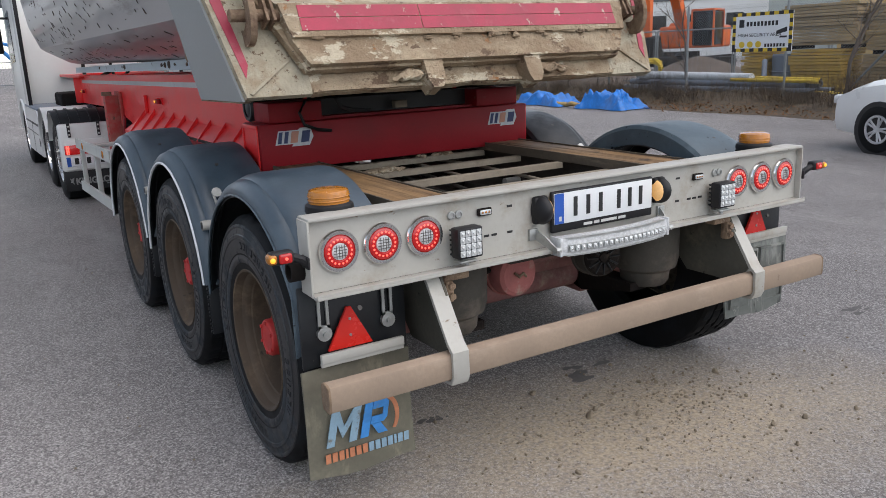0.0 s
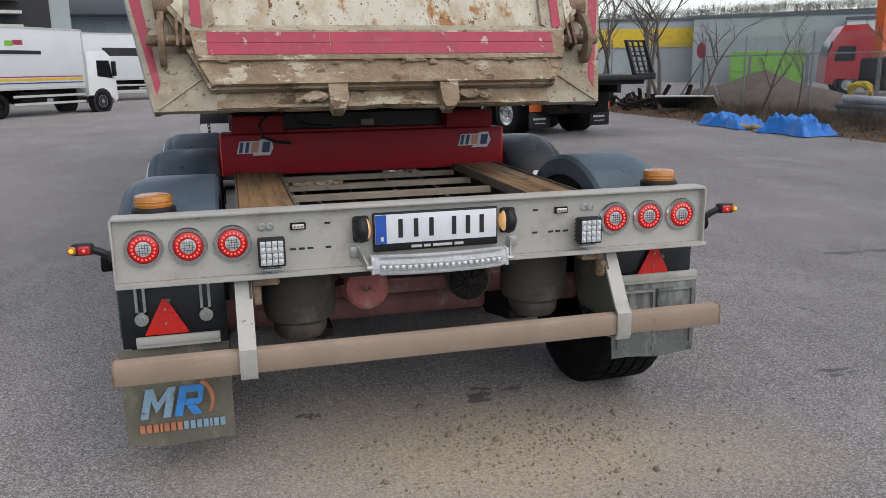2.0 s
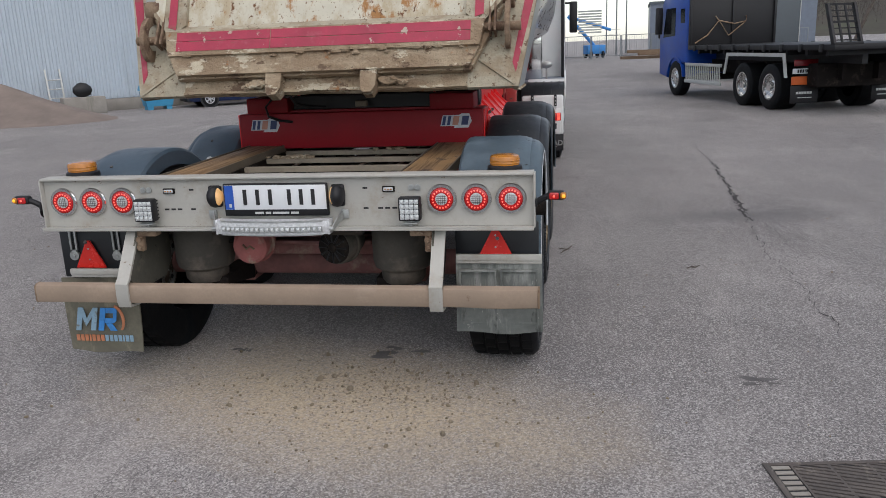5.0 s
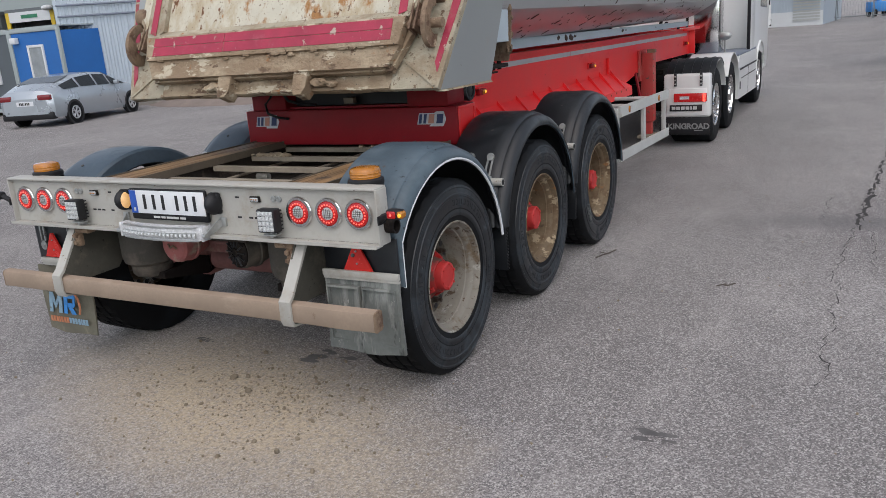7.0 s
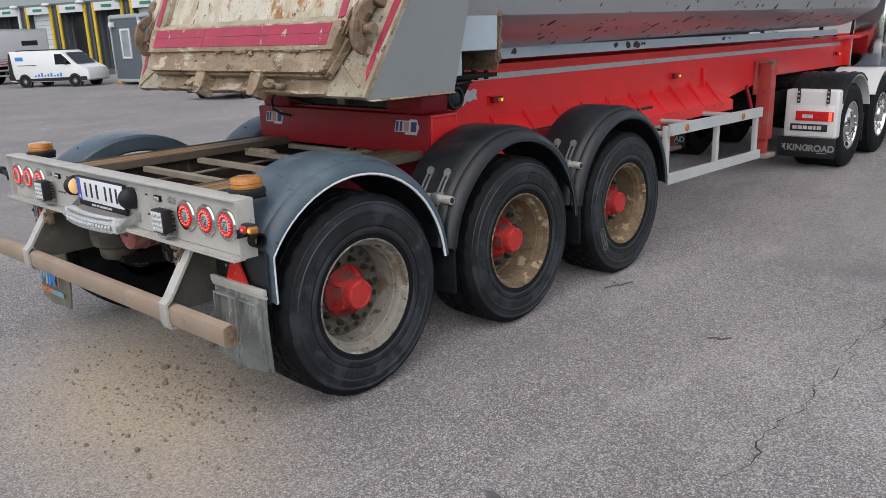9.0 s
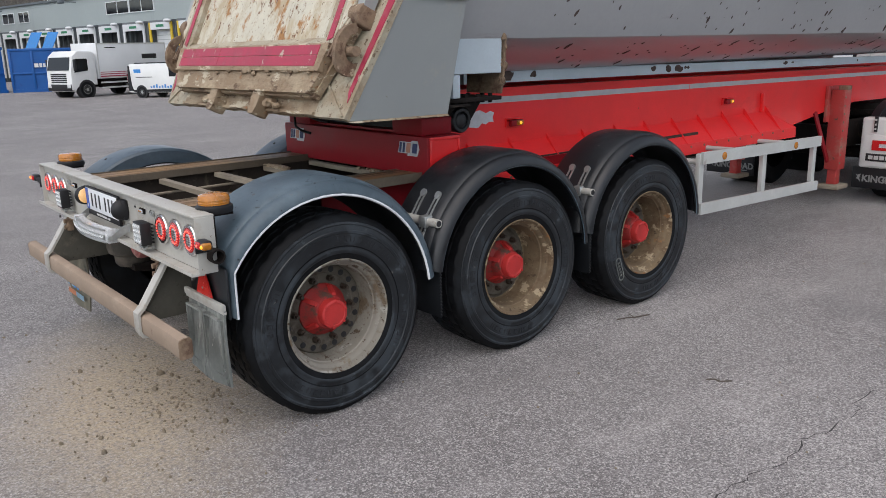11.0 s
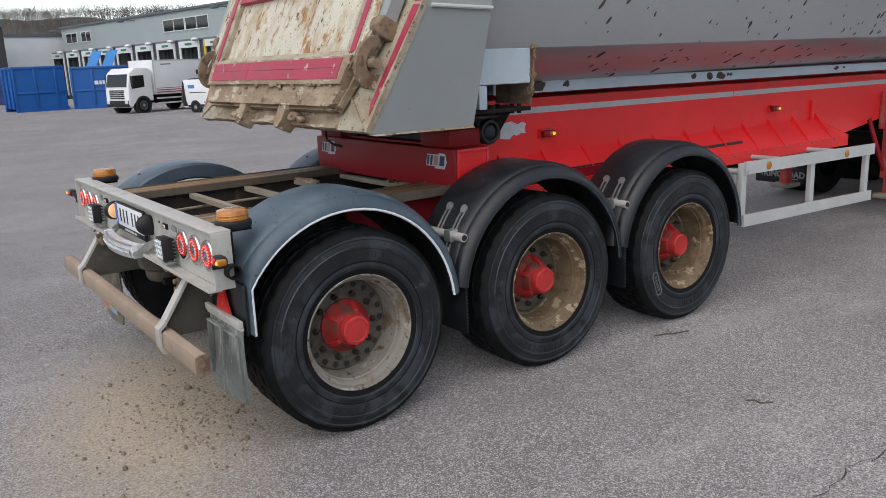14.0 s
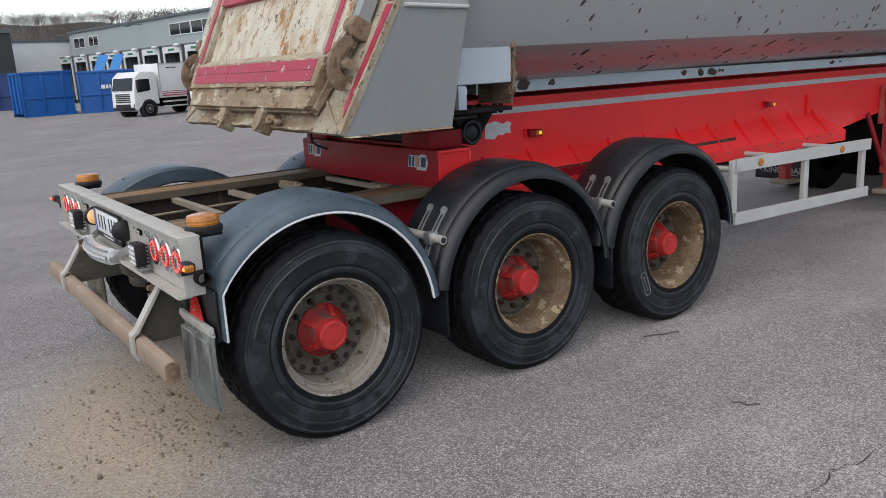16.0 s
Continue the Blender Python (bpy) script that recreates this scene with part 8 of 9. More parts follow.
def site_huts():
    for i in range(4):
        x = -29.4 + i * 2.4
        h = tagged(empty("site_hut", pose(x, 14.4 + 0.06 * i, 0.12, 0, 0, 1.5) @ Matrix.Diagonal((0.96, 1, 1, 1))), "dark grey modular site hut with a white-framed window", "hut", "site huts")
        bm = B()
        box(bm, 0.06, 2.44, 0.02, 2.3, 0.06, 2.55)
        part("wall", bm, "hut_blue" if i == 3 else "hut", h)
        bm = B()
        for a, b in ((0.0, 0.10), (2.40, 2.50)):
            box(bm, a, b, -0.02, 0.10, 0.0, 2.68, 0.01)
        box(bm, 0.10, 2.40, -0.02, 0.10, 2.56, 2.68, 0.01)
        box(bm, 0.10, 2.40, -0.02, 0.10, 0.0, 0.12, 0.01)
        part("frame", bm, "facade", h)
        bm = B()
        for a, b, c, d in ((0.85, 0.93, 0.95, 2.15), (1.57, 1.65, 0.95, 2.15), (0.93, 1.57, 2.07, 2.15), (0.93, 1.57, 0.95, 1.03)):
            box(bm, a, b, -0.03, 0.03, c, d, 0.005)
        part("window_frame", bm, "white_dull", h)
        bm = B()
        box(bm, 0.93, 1.57, -0.005, 0.018, 1.03, 2.07)
        part("window", bm, "hut_glass", h)
        bm = B()
        box(bm, 0.20, 0.48, -0.16, -0.0, 2.22, 2.42, 0.02)
        part("wall_lamp", bm, "white_dull", h)
        bm = B()
        box(bm, 0.12, 2.38, 0.0, 2.3, 2.68, 2.72)
        part("roof", bm, "facade", h)
        for dx in (0.2, 2.2):
            bm = B()
            box(bm, dx, dx + 0.25, -0.05, 2.2, -0.12, 0.06, 0.01)
            part("skid", bm, "timber", h)
        if i == 1:
            bm = B()
            box(bm, 1.0, 1.75, -0.01, 0.012, 0.62, 0.92)
            sg = part("notice", bm, "ink", h)
            bm = B()
            bars(bm, 1.08, -0.01, 0.70, (1, 1, 2, 1), 0.08, 0.03, 0.10, (1, 0, 0), (0, -0.004, 0))
            pieces("character", bm, "yellow", sg)


site_huts()


def dock_hall():
    ang = math.degrees(math.atan2(7.8, 51.0))
    d = tagged(empty("dock_hall", pose(-80.8, 16.5, -0.6, 0, 0, ang)), "long grey logistics hall with loading docks and a ribbon of windows", "building")
    # local x along the front, -y outward
    bm = B()
    box(bm, 0, 66, 0, 26, 0, 6.95)
    part("wall", bm, "facade", d)
    bm = B()
    box(bm, -0.15, 66.2, -0.18, 26, 6.95, 7.12)
    part("roof", bm, "hut", d)
    for x0, w in ((1.1, 2.6), (4.7, 2.2), (21.0, 3.45), (24.55, 3.45), (44.0, 3.45), (47.55, 3.45)):
        bm = B()
        for a, b, c, e in ((x0, x0 + w, 5.52, 5.58), (x0, x0 + w, 6.40, 6.46), (x0, x0 + 0.06, 5.58, 6.40), (x0 + w - 0.06, x0 + w, 5.58, 6.40), (x0 + w / 2 - 0.03, x0 + w / 2 + 0.03, 5.58, 6.40)):
            box(bm, a, b, -0.06, -0.003, c, e)
        wf = part("window", bm, "white_dull", d)
        bm = B()
        box(bm, x0 + 0.06, x0 + w - 0.06, -0.03, -0.002, 5.58, 6.40)
        part("pane", bm, "glass", wf)
    for x0 in (1.0, 16.0, 31.0, 46.0, 60.0):
        bm = B()
        box(bm, x0, x0 + 0.08, -1.1, -0.003, 6.7, 6.76)
        box(bm, x0 - 0.2, x0 + 0.3, -1.4, -1.0, 6.6, 6.78, 0.04)
        part("flood_lamp", bm, "hut", d)
    for i in range(17):
        x = 7.0 + i * 3.33
        dark = i not in (2, 3, 8, 11, 14)
        edge = "yellow" if i > 7 else "white_dull"
        pod = None
        for side in (0, 1):
            sx = x + side * 2.62 - 0.06
            lo, hi = [], []
            for k in range(10):
                y = -3.6 + k * 0.36
                for dy, out in ((0, 0), (0.16, 0), (0.20, 0.06), (0.32, 0.06)):
                    lo.append((sx + (out if side else -out), y + dy, 0.9))
                    hi.append((sx + (out if side else -out), y + dy, 4.45))
            bm = B()
            sheet(bm, [lo, hi])
            if pod is None:
                box(bm, x - 0.15, x + 2.65, -3.65, 0, 4.45, 4.58)
                pod = part("dock_pod", bm, "dock_grey", d, "corrugated dark grey dock shelter")
            else:
                part("side_wall", bm, "dock_grey", pod)
        for x0, x1 in ((x - 0.10, x + 0.10), (x + 2.40, x + 2.60)):
            bm = B()
            box(bm, x0, x1, -3.70, -3.62, 0.9, 4.45)
            part("dock_edge", bm, edge, pod)
        bm = B()
        box(bm, x + 0.10, x + 2.40, -3.70, -3.62, 4.02, 4.45)
        part("dock_header", bm, "white_dull", pod)
        bm = B()
        box(bm, x + 0.8, x + 1.7, -3.72, -3.70, 4.17, 4.32)
        part("dock_number", bm, "dock_green", pod)
        bm = B()
        if dark:
            box(bm, x + 0.10, x + 2.40, -2.9, -2.85, 0.9, 4.02)
            part("dock_door", bm, "hut_dark", pod, "open dark dock doorway")
            bm = B()
            box(bm, x + 0.3, x + 2.2, -2.95, -2.90, 1.0, 3.2)
            part("dock_interior", bm, "ink", pod)
        else:
            box(bm, x + 0.10, x + 2.40, -3.3, -3.25, 1.3, 4.02)
            part("dock_door", bm, "white_dull", pod, "closed white dock shutter")
            for k in range(9):
                bm = B()
                box(bm, x + 0.10, x + 2.40, -3.32, -3.30, 1.5 + k * 0.27, 1.53 + k * 0.27)
                part("door_slat", bm, "facade", pod)
        bm = B()
        box(bm, x - 0.05, x + 2.55, -3.6, 0, 0, 0.9)
        part("dock_base", bm, "hut", pod)
        for x0 in (x + 0.1, x + 2.1):
            bm = B()
            box(bm, x0, x0 + 0.25, -3.72, -3.60, 0.35, 0.95, 0.02)
            part("dock_buffer", bm, "black", pod)
        bm = B()
        bmesh.ops.create_uvsphere(bm, u_segments=10, v_segments=6, radius=0.24, matrix=Matrix.Translation((x + 2.5, -3.9, 4.5)) @ Matrix.Diagonal((1, 1, 0.5, 1)))
        part("dock_lamp", bm, "white_dull", pod)
    return d


dock_hall()


def plain_hall(name, at, w, dep, h, mat, label, roof="hut"):
    b = tagged(empty(name, at), label, "building")
    bm = B()
    box(bm, 0, w, 0, dep, 0, h)
    part("wall", bm, mat, b)
    bm = B()
    box(bm, -0.1, w + 0.1, -0.12, dep + 0.1, h, h + 0.25)
    part("roof", bm, roof, b)
    return b


plain_hall("low_hall", pose(-112, 6, 0, 0, 0, 9), 31.5, 12, 5.7, "white_dull", "low white hall behind the containers")
plain_hall("dark_hall", pose(-70, -12.15, 0, 0, 0, 90), 22, 14, 6.0, "hut_dark", "flat dark hall at the yard's edge")


def roll_container(x, y, turn, L, mat="bin_blue", H=2.55, lettered=False):
    c = tagged(empty("roll_container", pose(x, y, 0, 0, 0, turn)), "bright blue open-top roll container" if mat == "bin_blue" else "navy blue steel container", "container", "blue containers")
    bm = B()
    box(bm, 0.06, L - 0.06, 0.06, 2.34, 0.18, H - 0.1)
    part("body", bm, mat, c)
    bm = B()
    box(bm, 0, L, 0, 0.12, H - 0.14, H, 0.02)
    box(bm, 0, L, 2.28, 2.40, H - 0.14, H, 0.02)
    box(bm, 0, 0.12, 0.12, 2.28, H - 0.14, H, 0.02)
    box(bm, L - 0.12, L, 0.12, 2.28, H - 0.14, H, 0.02)
    box(bm, 0, L, 0.0, 0.10, 0.0, 0.18)
    box(bm, 0, L, 2.3, 2.40, 0.0, 0.18)
    part("rim", bm, mat, c)
    for i in range(int(L / 1.1) + 1):
        x0 = min(L - 0.12, i * 1.1)
        bm = B()
        box(bm, x0, x0 + 0.12, -0.02, 0.06, 0.18, H - 0.14, 0.01)
        part("rib", bm, mat, c)
        bm = B()
        box(bm, x0, x0 + 0.12, 2.34, 2.42, 0.18, H - 0.14, 0.01)
        part("rib", bm, mat, c)
    for y0 in (0.3, 1.15, 2.0):
        bm = B()
        box(bm, -0.03, 0.06, y0, y0 + 0.12, 0.18, H - 0.14, 0.01)
        part("rib", bm, mat, c)
    bm = B()
    box(bm, 0.12, L - 0.12, -0.01, 0.05, 1.0, 1.10, 0.01)
    part("rail", bm, mat, c)
    if lettered:
        bm = B()
        bars(bm, 1.25, -0.024, 1.36, (1.6, 1, 1, 1, 1, 1, 1, 1), 0.13, 0.05, 0.22, (1, 0, 0), (0, -0.01, 0))
        pieces("character", bm, "white_dull", c)
    return c


roll_container(-45.8, 6.35, 95, 2.85, "bin_blue", 2.5)
roll_container(-45.5, 9.3, 74, 3.9, "bin_blue", 2.4, True)
roll_container(-65.5, -3.4, 78, 12.0, "bin_navy", 2.7)
skip_box = bpy.data.objects["roll_container.001"] if "roll_container.001" in bpy.data.objects else bpy.data.objects["roll_container"]
for x in (0.0, 2.1):
    bm = B()
    plank(bm, [(0, 0, 0), (0.62, 0, 0), (1.02, 0.3, 1.02), (0.42, 0.3, 1.02)], (0, 0.08, 0))
    o = part("lid", bm, "paint_blue", skip_box, "raised light blue container lid")
    o.matrix_basis = skip_box.matrix_basis.inverted() @ pose(-50.2 + x * 0.2, 11.3 + x * 0.40, 2.38, 0, 0, 62)

far_hall = plain_hall("vented_hall", pose(-17, 63, 0, 0, 0, -3), 17, 14, 8.0, "cladding", "pale grey corrugated hall with vents and a dark canopy")
bm = B()
for i in range(77):
    box(bm, i * 0.22, i * 0.22 + 0.10, -0.04, -0.001, 1.0, 5.5)
part("cladding_rib", bm, "cladding", far_hall)
bm = B()
box(bm, -0.02, 17, -0.06, -0.001, 0.0, 1.0)
part("base_course", bm, "white_dull", far_hall)
bm = B()
box(bm, -0.5, 24.5, -2.6, -0.1, 5.6, 6.9, 0.05)
part("canopy", bm, "hut", far_hall)
for x0, z0 in ((12.5, 2.2), (15.0, 0.35), (19.0, 2.2)):
    bm = B()
    for k in range(9):
        box(bm, x0, x0 + 1.8, -0.16, -0.07, z0 + k * 0.2, z0 + 0.12 + k * 0.2)
    part("vent", bm, "alu", far_hall)
gb = plain_hall("open_shed", pose(-20, 41, 0, 0, 0, 20), 12, 14, 6.5, "facade", "grey shed with steel racks under its roof")
bm = B()
box(bm, 1.5, 11, -0.05, -0.001, 3.0, 6.0)
part("opening", bm, "ink", gb)
for z in (3.9, 4.6, 5.3):
    bm = B()
    box(bm, 1.0, 9.5, -1.2, -0.1, z, z + 0.16)
    part("rack_arm", bm, "alu", gb)

# far end of the yard
plain_hall("blue_grey_hall", pose(9.5, 84, 0, 0, 0, -4), 16, 10, 5.0, "pipe_grey", "low blue-grey hall at the end of the yard")


def boom_lift(x, y):
    b = tagged(empty("boom_lift", pose(x, y, 0, 0, 0, 20) @ Matrix.Scale(0.75, 4)), "light blue folding boom lift at the yard's end", "boom lift")
    bm = B()
    box(bm, -1.2, 1.2, -0.9, 0.9, 0.5, 1.6, 0.1)
    part("base", bm, "paint_blue", b)
    for s in (-1, 1):
        for y0 in (-0.9, 0.9):
            road_wheel(b, s * 0.95, y0, 0.4, 0.3, s, "zinc", 0.03)
    bm = B()
    rod(bm, (0, 0, 1.5), (-3.5, 0, 5.2), 0.22, None, 8)
    rod(bm, (-3.5, 0, 5.2), (2.2, 0, 3.4), 0.18, None, 8)
    part("arm", bm, "paint_blue", b)
    bm = B()
    for z in (2.2, 2.8, 3.4):
        box(bm, 2.2, 3.4, -0.6, -0.56, z, z + 0.05)
        box(bm, 2.2, 3.4, 0.56, 0.6, z, z + 0.05)
    part("basket", bm, "alu", b)


boom_lift(3.6, 76)
for x, y, h in ((6.3, 88, 12), (7.8, 95, 13), (5.6, 97, 11)):
    bm = B()
    rod(bm, (x, y, 0), (x, y, h), 0.09, 0.05, 8)
    tagged(part("lamp_mast", bm, "steel_post"), "tall thin steel mast at the end of the yard", "mast", "masts")
for i in range(9):
    bm = B()
    x = -2 + i * 2.6
    for dx in (0, 2.5):
        rod(bm, (x + dx, 70, 0), (x + dx, 70, 2.0), 0.04, None, 6)
    rod(bm, (x, 70, 2.0), (x + 2.5, 70, 2.0), 0.03, None, 6)
    rod(bm, (x, 70, 0.25), (x + 2.5, 70, 0.25), 0.03, None, 6)
    for k in range(12):
        rod(bm, (x + 0.2 * k + 0.1, 70, 0.25), (x + 0.2 * k + 0.1, 70, 2.0), 0.008, None, 4)
    pieces("bar", bm, "steel_post", tagged(empty("fence_panel"), "grey mesh fence panel across the yard's end", "fence", "far fence panels"))
bm = B()
for i, (x, y, l) in enumerate(((5.5, 66, 5), (7.0, 67, 4), (6.0, 65.3, 6))):
    box(bm, x, x + l, y, y + 0.4, 0.0 + 0.25 * i, 0.24 + 0.25 * i)
tagged(part("steel_stack", bm, "latch"), "low stack of rusty steel sections", "steel stack")

# ---- the fenced verge ----


def verge():
    bm = B()
    rows = []
    for j in range(90):
        y = 2.0 + j * 0.28
        row = []
        edge = 12.75 + 0.35 * noise.noise(Vector((y * 0.6, 0, 0))) + max(0, (7.5 - y)) * 0.12
        for i in range(16):
            x = edge + i * 0.27
            f = i / 15
            z = 0.004 + 0.24 * min(1, f * 2.2) * (1 + 0.6 * noise.noise(Vector((x, y, 1)) * 1.2)) + 0.05 * f * noise.noise(Vector((x, y, 5)) * 4)
            row.append((x, y, max(0.003, z) if i else 0.003))
        rows.append(row)
    sheet(bm, rows)
    tagged(part("verge", bm, "soil"), "brown leafy verge of soil along the fence", "verge", kind="structure")
    rnd = random.Random(11)
    bm = B()
    for _ in range(7000):
        y = rnd.uniform(2.5, 26)
        x = 12.95 + 2.9 * rnd.random() ** 0.75
        h = rnd.uniform(0.12, 0.50) * (1.0 if x > 13.7 else 0.4)
        dx, dy = rnd.gauss(0, 0.14), rnd.gauss(0, 0.14)
        wv = 0.009
        z = 0.10
        a, b, c = bm.verts.new((x - wv, y, z)), bm.verts.new((x + wv, y + wv, z)), bm.verts.new((x + dx, y + dy, z + h))
        bm.faces.new((a, b, c))
    tagged(part("dry_grass", bm, "grass", smooth=0), "tangled dry winter grass on the verge", "grass", kind="stuff")
    bm = B()
    for _ in range(2600):
        y, x = rnd.uniform(2.5, 26), rnd.gauss(13.2, 0.38)
        r = rnd.uniform(0.02, 0.05)
        m = Matrix.Translation((x, y, 0.05 + max(0, x - 12.95) * 0.12)) @ Euler((rnd.gauss(0, 0.5), rnd.gauss(0, 0.5), rnd.random() * 6)).to_matrix().to_4x4()
        vs = [bm.verts.new(m @ Vector(p)) for p in ((-r, 0, 0), (0, -r * 0.6, 0.004), (r, 0, 0), (0, r * 0.6, 0.004))]
        bm.faces.new(vs)
    tagged(part("fallen_leaves", bm, "leaf", smooth=0), "fallen brown leaves along the verge", "leaves", kind="stuff")

    # scrubby bare brush
    bm = B()
    for _ in range(190):
        y, x = rnd.uniform(3.0, 24), 13.6 + 1.6 * rnd.random()
        h = rnd.uniform(0.35, 0.85)
        for k in range(26):
            p = Vector((x + rnd.gauss(0, 0.12), y + rnd.gauss(0, 0.14), 0.08))
            q = p + Vector((rnd.gauss(0, 0.20), rnd.gauss(0, 0.20), h * rnd.uniform(0.5, 1.1)))
            ends = [(p, q)]
            for _ in range(3):
                s0 = p.lerp(q, rnd.uniform(0.35, 0.95))
                ends.append((s0, s0 + Vector((rnd.gauss(0, 0.10), rnd.gauss(0, 0.10), rnd.uniform(0.02, 0.18)))))
            for a, b in ends:
                w = Vector((0.002, 0.0045, 0))
                bm.faces.new([bm.verts.new(a - w), bm.verts.new(a + w), bm.verts.new(b + w * 0.5), bm.verts.new(b - w * 0.5)])
    tagged(part("bare_brush", bm, "brush", smooth=0), "scrubby leafless brush along the fence", "shrubs", kind="stuff")


verge()
FX = 15.4


def fence():
    f = tagged(empty("chain_link_fence"), "tall galvanised chain-link fence with diagonal braces", "fence")
    y0, y1, h = 0.95, 28.9, 2.55
    for i in range(10):
        y = y0 + i * 3.11 - (0.8 if i == 7 else 0)
        bm = B()
        rod(bm, (FX, y, 0), (FX, y, h), 0.032, None, 10)
        part("post", bm, "steel_post", f)
        if i in (2, 7):
            for d in (-1.6, 1.6):
                bm = B()
                rod(bm, (FX, y, h * 0.75), (FX - 0.2, y + d, 0.1), 0.025, None, 8)
                part("brace", bm, "steel_post", f)
    bm = B()
    step = 0.075
    for i in range(int((y1 - y0) / step) + 34):
        for sgn in (1, -1):
            a = y0 + i * step - (h if sgn > 0 else 0) * 1.0
            pa, pb = (a, 0.05), (a + sgn * (h - 0.1), h - 0.05)
            if min(pa[0], pb[0]) < y0 or max(pa[0], pb[0]) > y1:
                continue
            w = 0.0035
            vs = [bm.verts.new((FX, pa[0] - w, pa[1])), bm.verts.new((FX, pa[0] + w, pa[1])), bm.verts.new((FX + 0.004, pb[0] + w, pb[1])), bm.verts.new((FX + 0.004, pb[0] - w, pb[1]))]
            bm.faces.new(vs)
    for z in (0.08, 1.2, 2.4):
        rod(bm, (FX, y0, z), (FX, y1, z), 0.004, None, 5)
    part("wire_mesh", bm, "steel_post", f, "diamond wire mesh", 0)


fence()


def security_sign():
    s = tagged(empty("security_sign", Matrix.Translation((0, 10.1 - 8.55 * 1.24, 1.31 - 1.24 * 1.116)) @ Matrix.Diagonal((1, 1.24, 1.116, 1))), "white security notice with a black and yellow striped border", "sign")
    x, y0, y1, z0, z1 = FX - 0.05, 8.55, 9.96, 1.24, 2.10
    bm = B()
    box(bm, x, x + 0.02, y0, y1, z0, z1)
    part("board", bm, "plate", s)
    b = 0.075
    n = 13
    for i in range(n):
        mat = ("ink", "yellow")[i % 2]
        a = y0 + (y1 - y0) * i / n
        c = y0 + (y1 - y0) * (i + 1) / n
        for z in (z0, z1 - b):
            bm = B()
            plank(bm, [(x, a, z), (x, c, z), (x, c, z + b), (x, a, z + b)], (-0.003, 0, 0))
            part("border_stripe", bm, mat, s)
    m = 8
    for i in range(m):
        mat = ("ink", "yellow")[i % 2]
        a = z0 + b + (z1 - z0 - 2 * b) * i / m
        c = z0 + b + (z1 - z0 - 2 * b) * (i + 1) / m
        for y in (y0, y1 - b):
            bm = B()
            plank(bm, [(x, y, a), (x, y + b, a), (x, y + b, c), (x, y, c)], (-0.003, 0, 0))
            part("border_stripe", bm, mat, s)
    # HIGH SECURITY AREA in the built-in font
    lettering("HIGH SECURITY AREA", 0.105, "ink", s, Matrix.Translation((x - 0.003, y1 - 0.13, 1.57)) @ Matrix(((0, 0, -1, 0), (-1, 0, 0, 0), (0, 1, 0, 0), (0, 0, 0, 1))))
    bm = B()
    plank(bm, [(x, y1 - 0.16, 1.78), (x, y1 - 0.28, 1.78), (x, y1 - 0.28, 1.95), (x, y1 - 0.16, 1.95)], (-0.004, 0, 0))
    for k in range(9):
        a = y1 - 0.34 - k * 0.085
        plank(bm, [(x, a, 1.80), (x, a - 0.055, 1.80), (x, a - 0.055, 1.90), (x, a, 1.90)], (-0.004, 0, 0))
    plank(bm, [(x, y0 + 0.12, 1.66), (x, y0 + 0.36, 1.60), (x, y0 + 0.36, 1.68), (x, y0 + 0.12, 1.76)], (-0.004, 0, 0))
    plank(bm, [(x, y0 + 0.12, 1.53), (x, y0 + 0.28, 1.53), (x, y0 + 0.28, 1.57), (x, y0 + 0.12, 1.57)], (-0.004, 0, 0))
    for k in range(7):
        a = y0 + 0.62 - k * 0.07
        plank(bm, [(x, a, 1.34), (x, a - 0.045, 1.34), (x, a - 0.045, 1.41), (x, a, 1.41)], (-0.004, 0, 0))
    pieces("pictogram", bm, "ink", s)
    bm = B()
    for k in range(3):
        rod(bm, (x - 0.004, y1 - 0.24 - k * 0.2, 1.40), (x, y1 - 0.24 - k * 0.2, 1.40), 0.07, None, 20)
    part("warning_disc", bm, "yellow", s)


security_sign()


def tarpaulin(name, x, y, rx, ry, h, seed):
    bm = B()
    rows = []
    for j in range(26):
        v = j / 25
        row = []
        for i in range(34):
            u = i / 33
            px, py = x + (u - 0.5) * 2 * rx, y + (v - 0.5) * 2 * ry
            edge = min(u, 1 - u, v, 1 - v)
            p = Vector((px * 2.2, py * 2.2, seed))
            z = h * min(1, edge * 5) * (0.45 + 0.9 * abs(noise.noise(p)) + 0.5 * abs(noise.noise(p * 2.6)))
            j2 = noise.noise_vector(p * 0.6) * 0.25
            row.append((px + j2.x, py + j2.y, 0.02 + max(0, z)))
        rows.append(row)
    sheet(bm, rows)
    return tagged(part(name, bm, "tarp", smooth=20), "crumpled bright blue tarpaulin lying at the yard's edge", "tarpaulin", "blue tarpaulins")


tarpaulin("tarpaulin", 12.45, 13.25, 0.5, 0.95, 0.42, 2.0)
tarpaulin("tarpaulin", 12.5, 16.0, 0.45, 1.25, 0.30, 7.0)
bm = B()
hose(bm, [(12.2, 14.1, 0.05), (12.1, 14.4, 0.12), (12.3, 14.8, 0.06), (12.05, 15.1, 0.10)], 0.06, 8)
tagged(part("sack_roll", bm, "timber"), "rolled beige sacking between the tarpaulins", "sacking")
bm = B()
plank(bm, [(13.6, 21.5, 0.22), (15.1, 20.4, 0.22), (14.5, 19.9, 0.62), (12.9, 20.8, 0.62)], (0.01, 0.02, 0.03))
bd = tagged(part("dumped_panel", bm, "hut_dark"), "dark dumped panel with a pale edge leaning at the fence", "panel")
bm = B()
hose(bm, [(15.1, 20.4, 0.24), (14.5, 19.9, 0.65), (12.9, 20.8, 0.65)], 0.035, 6)
part("pale_edge", bm, "alu", bd)
bm = B()
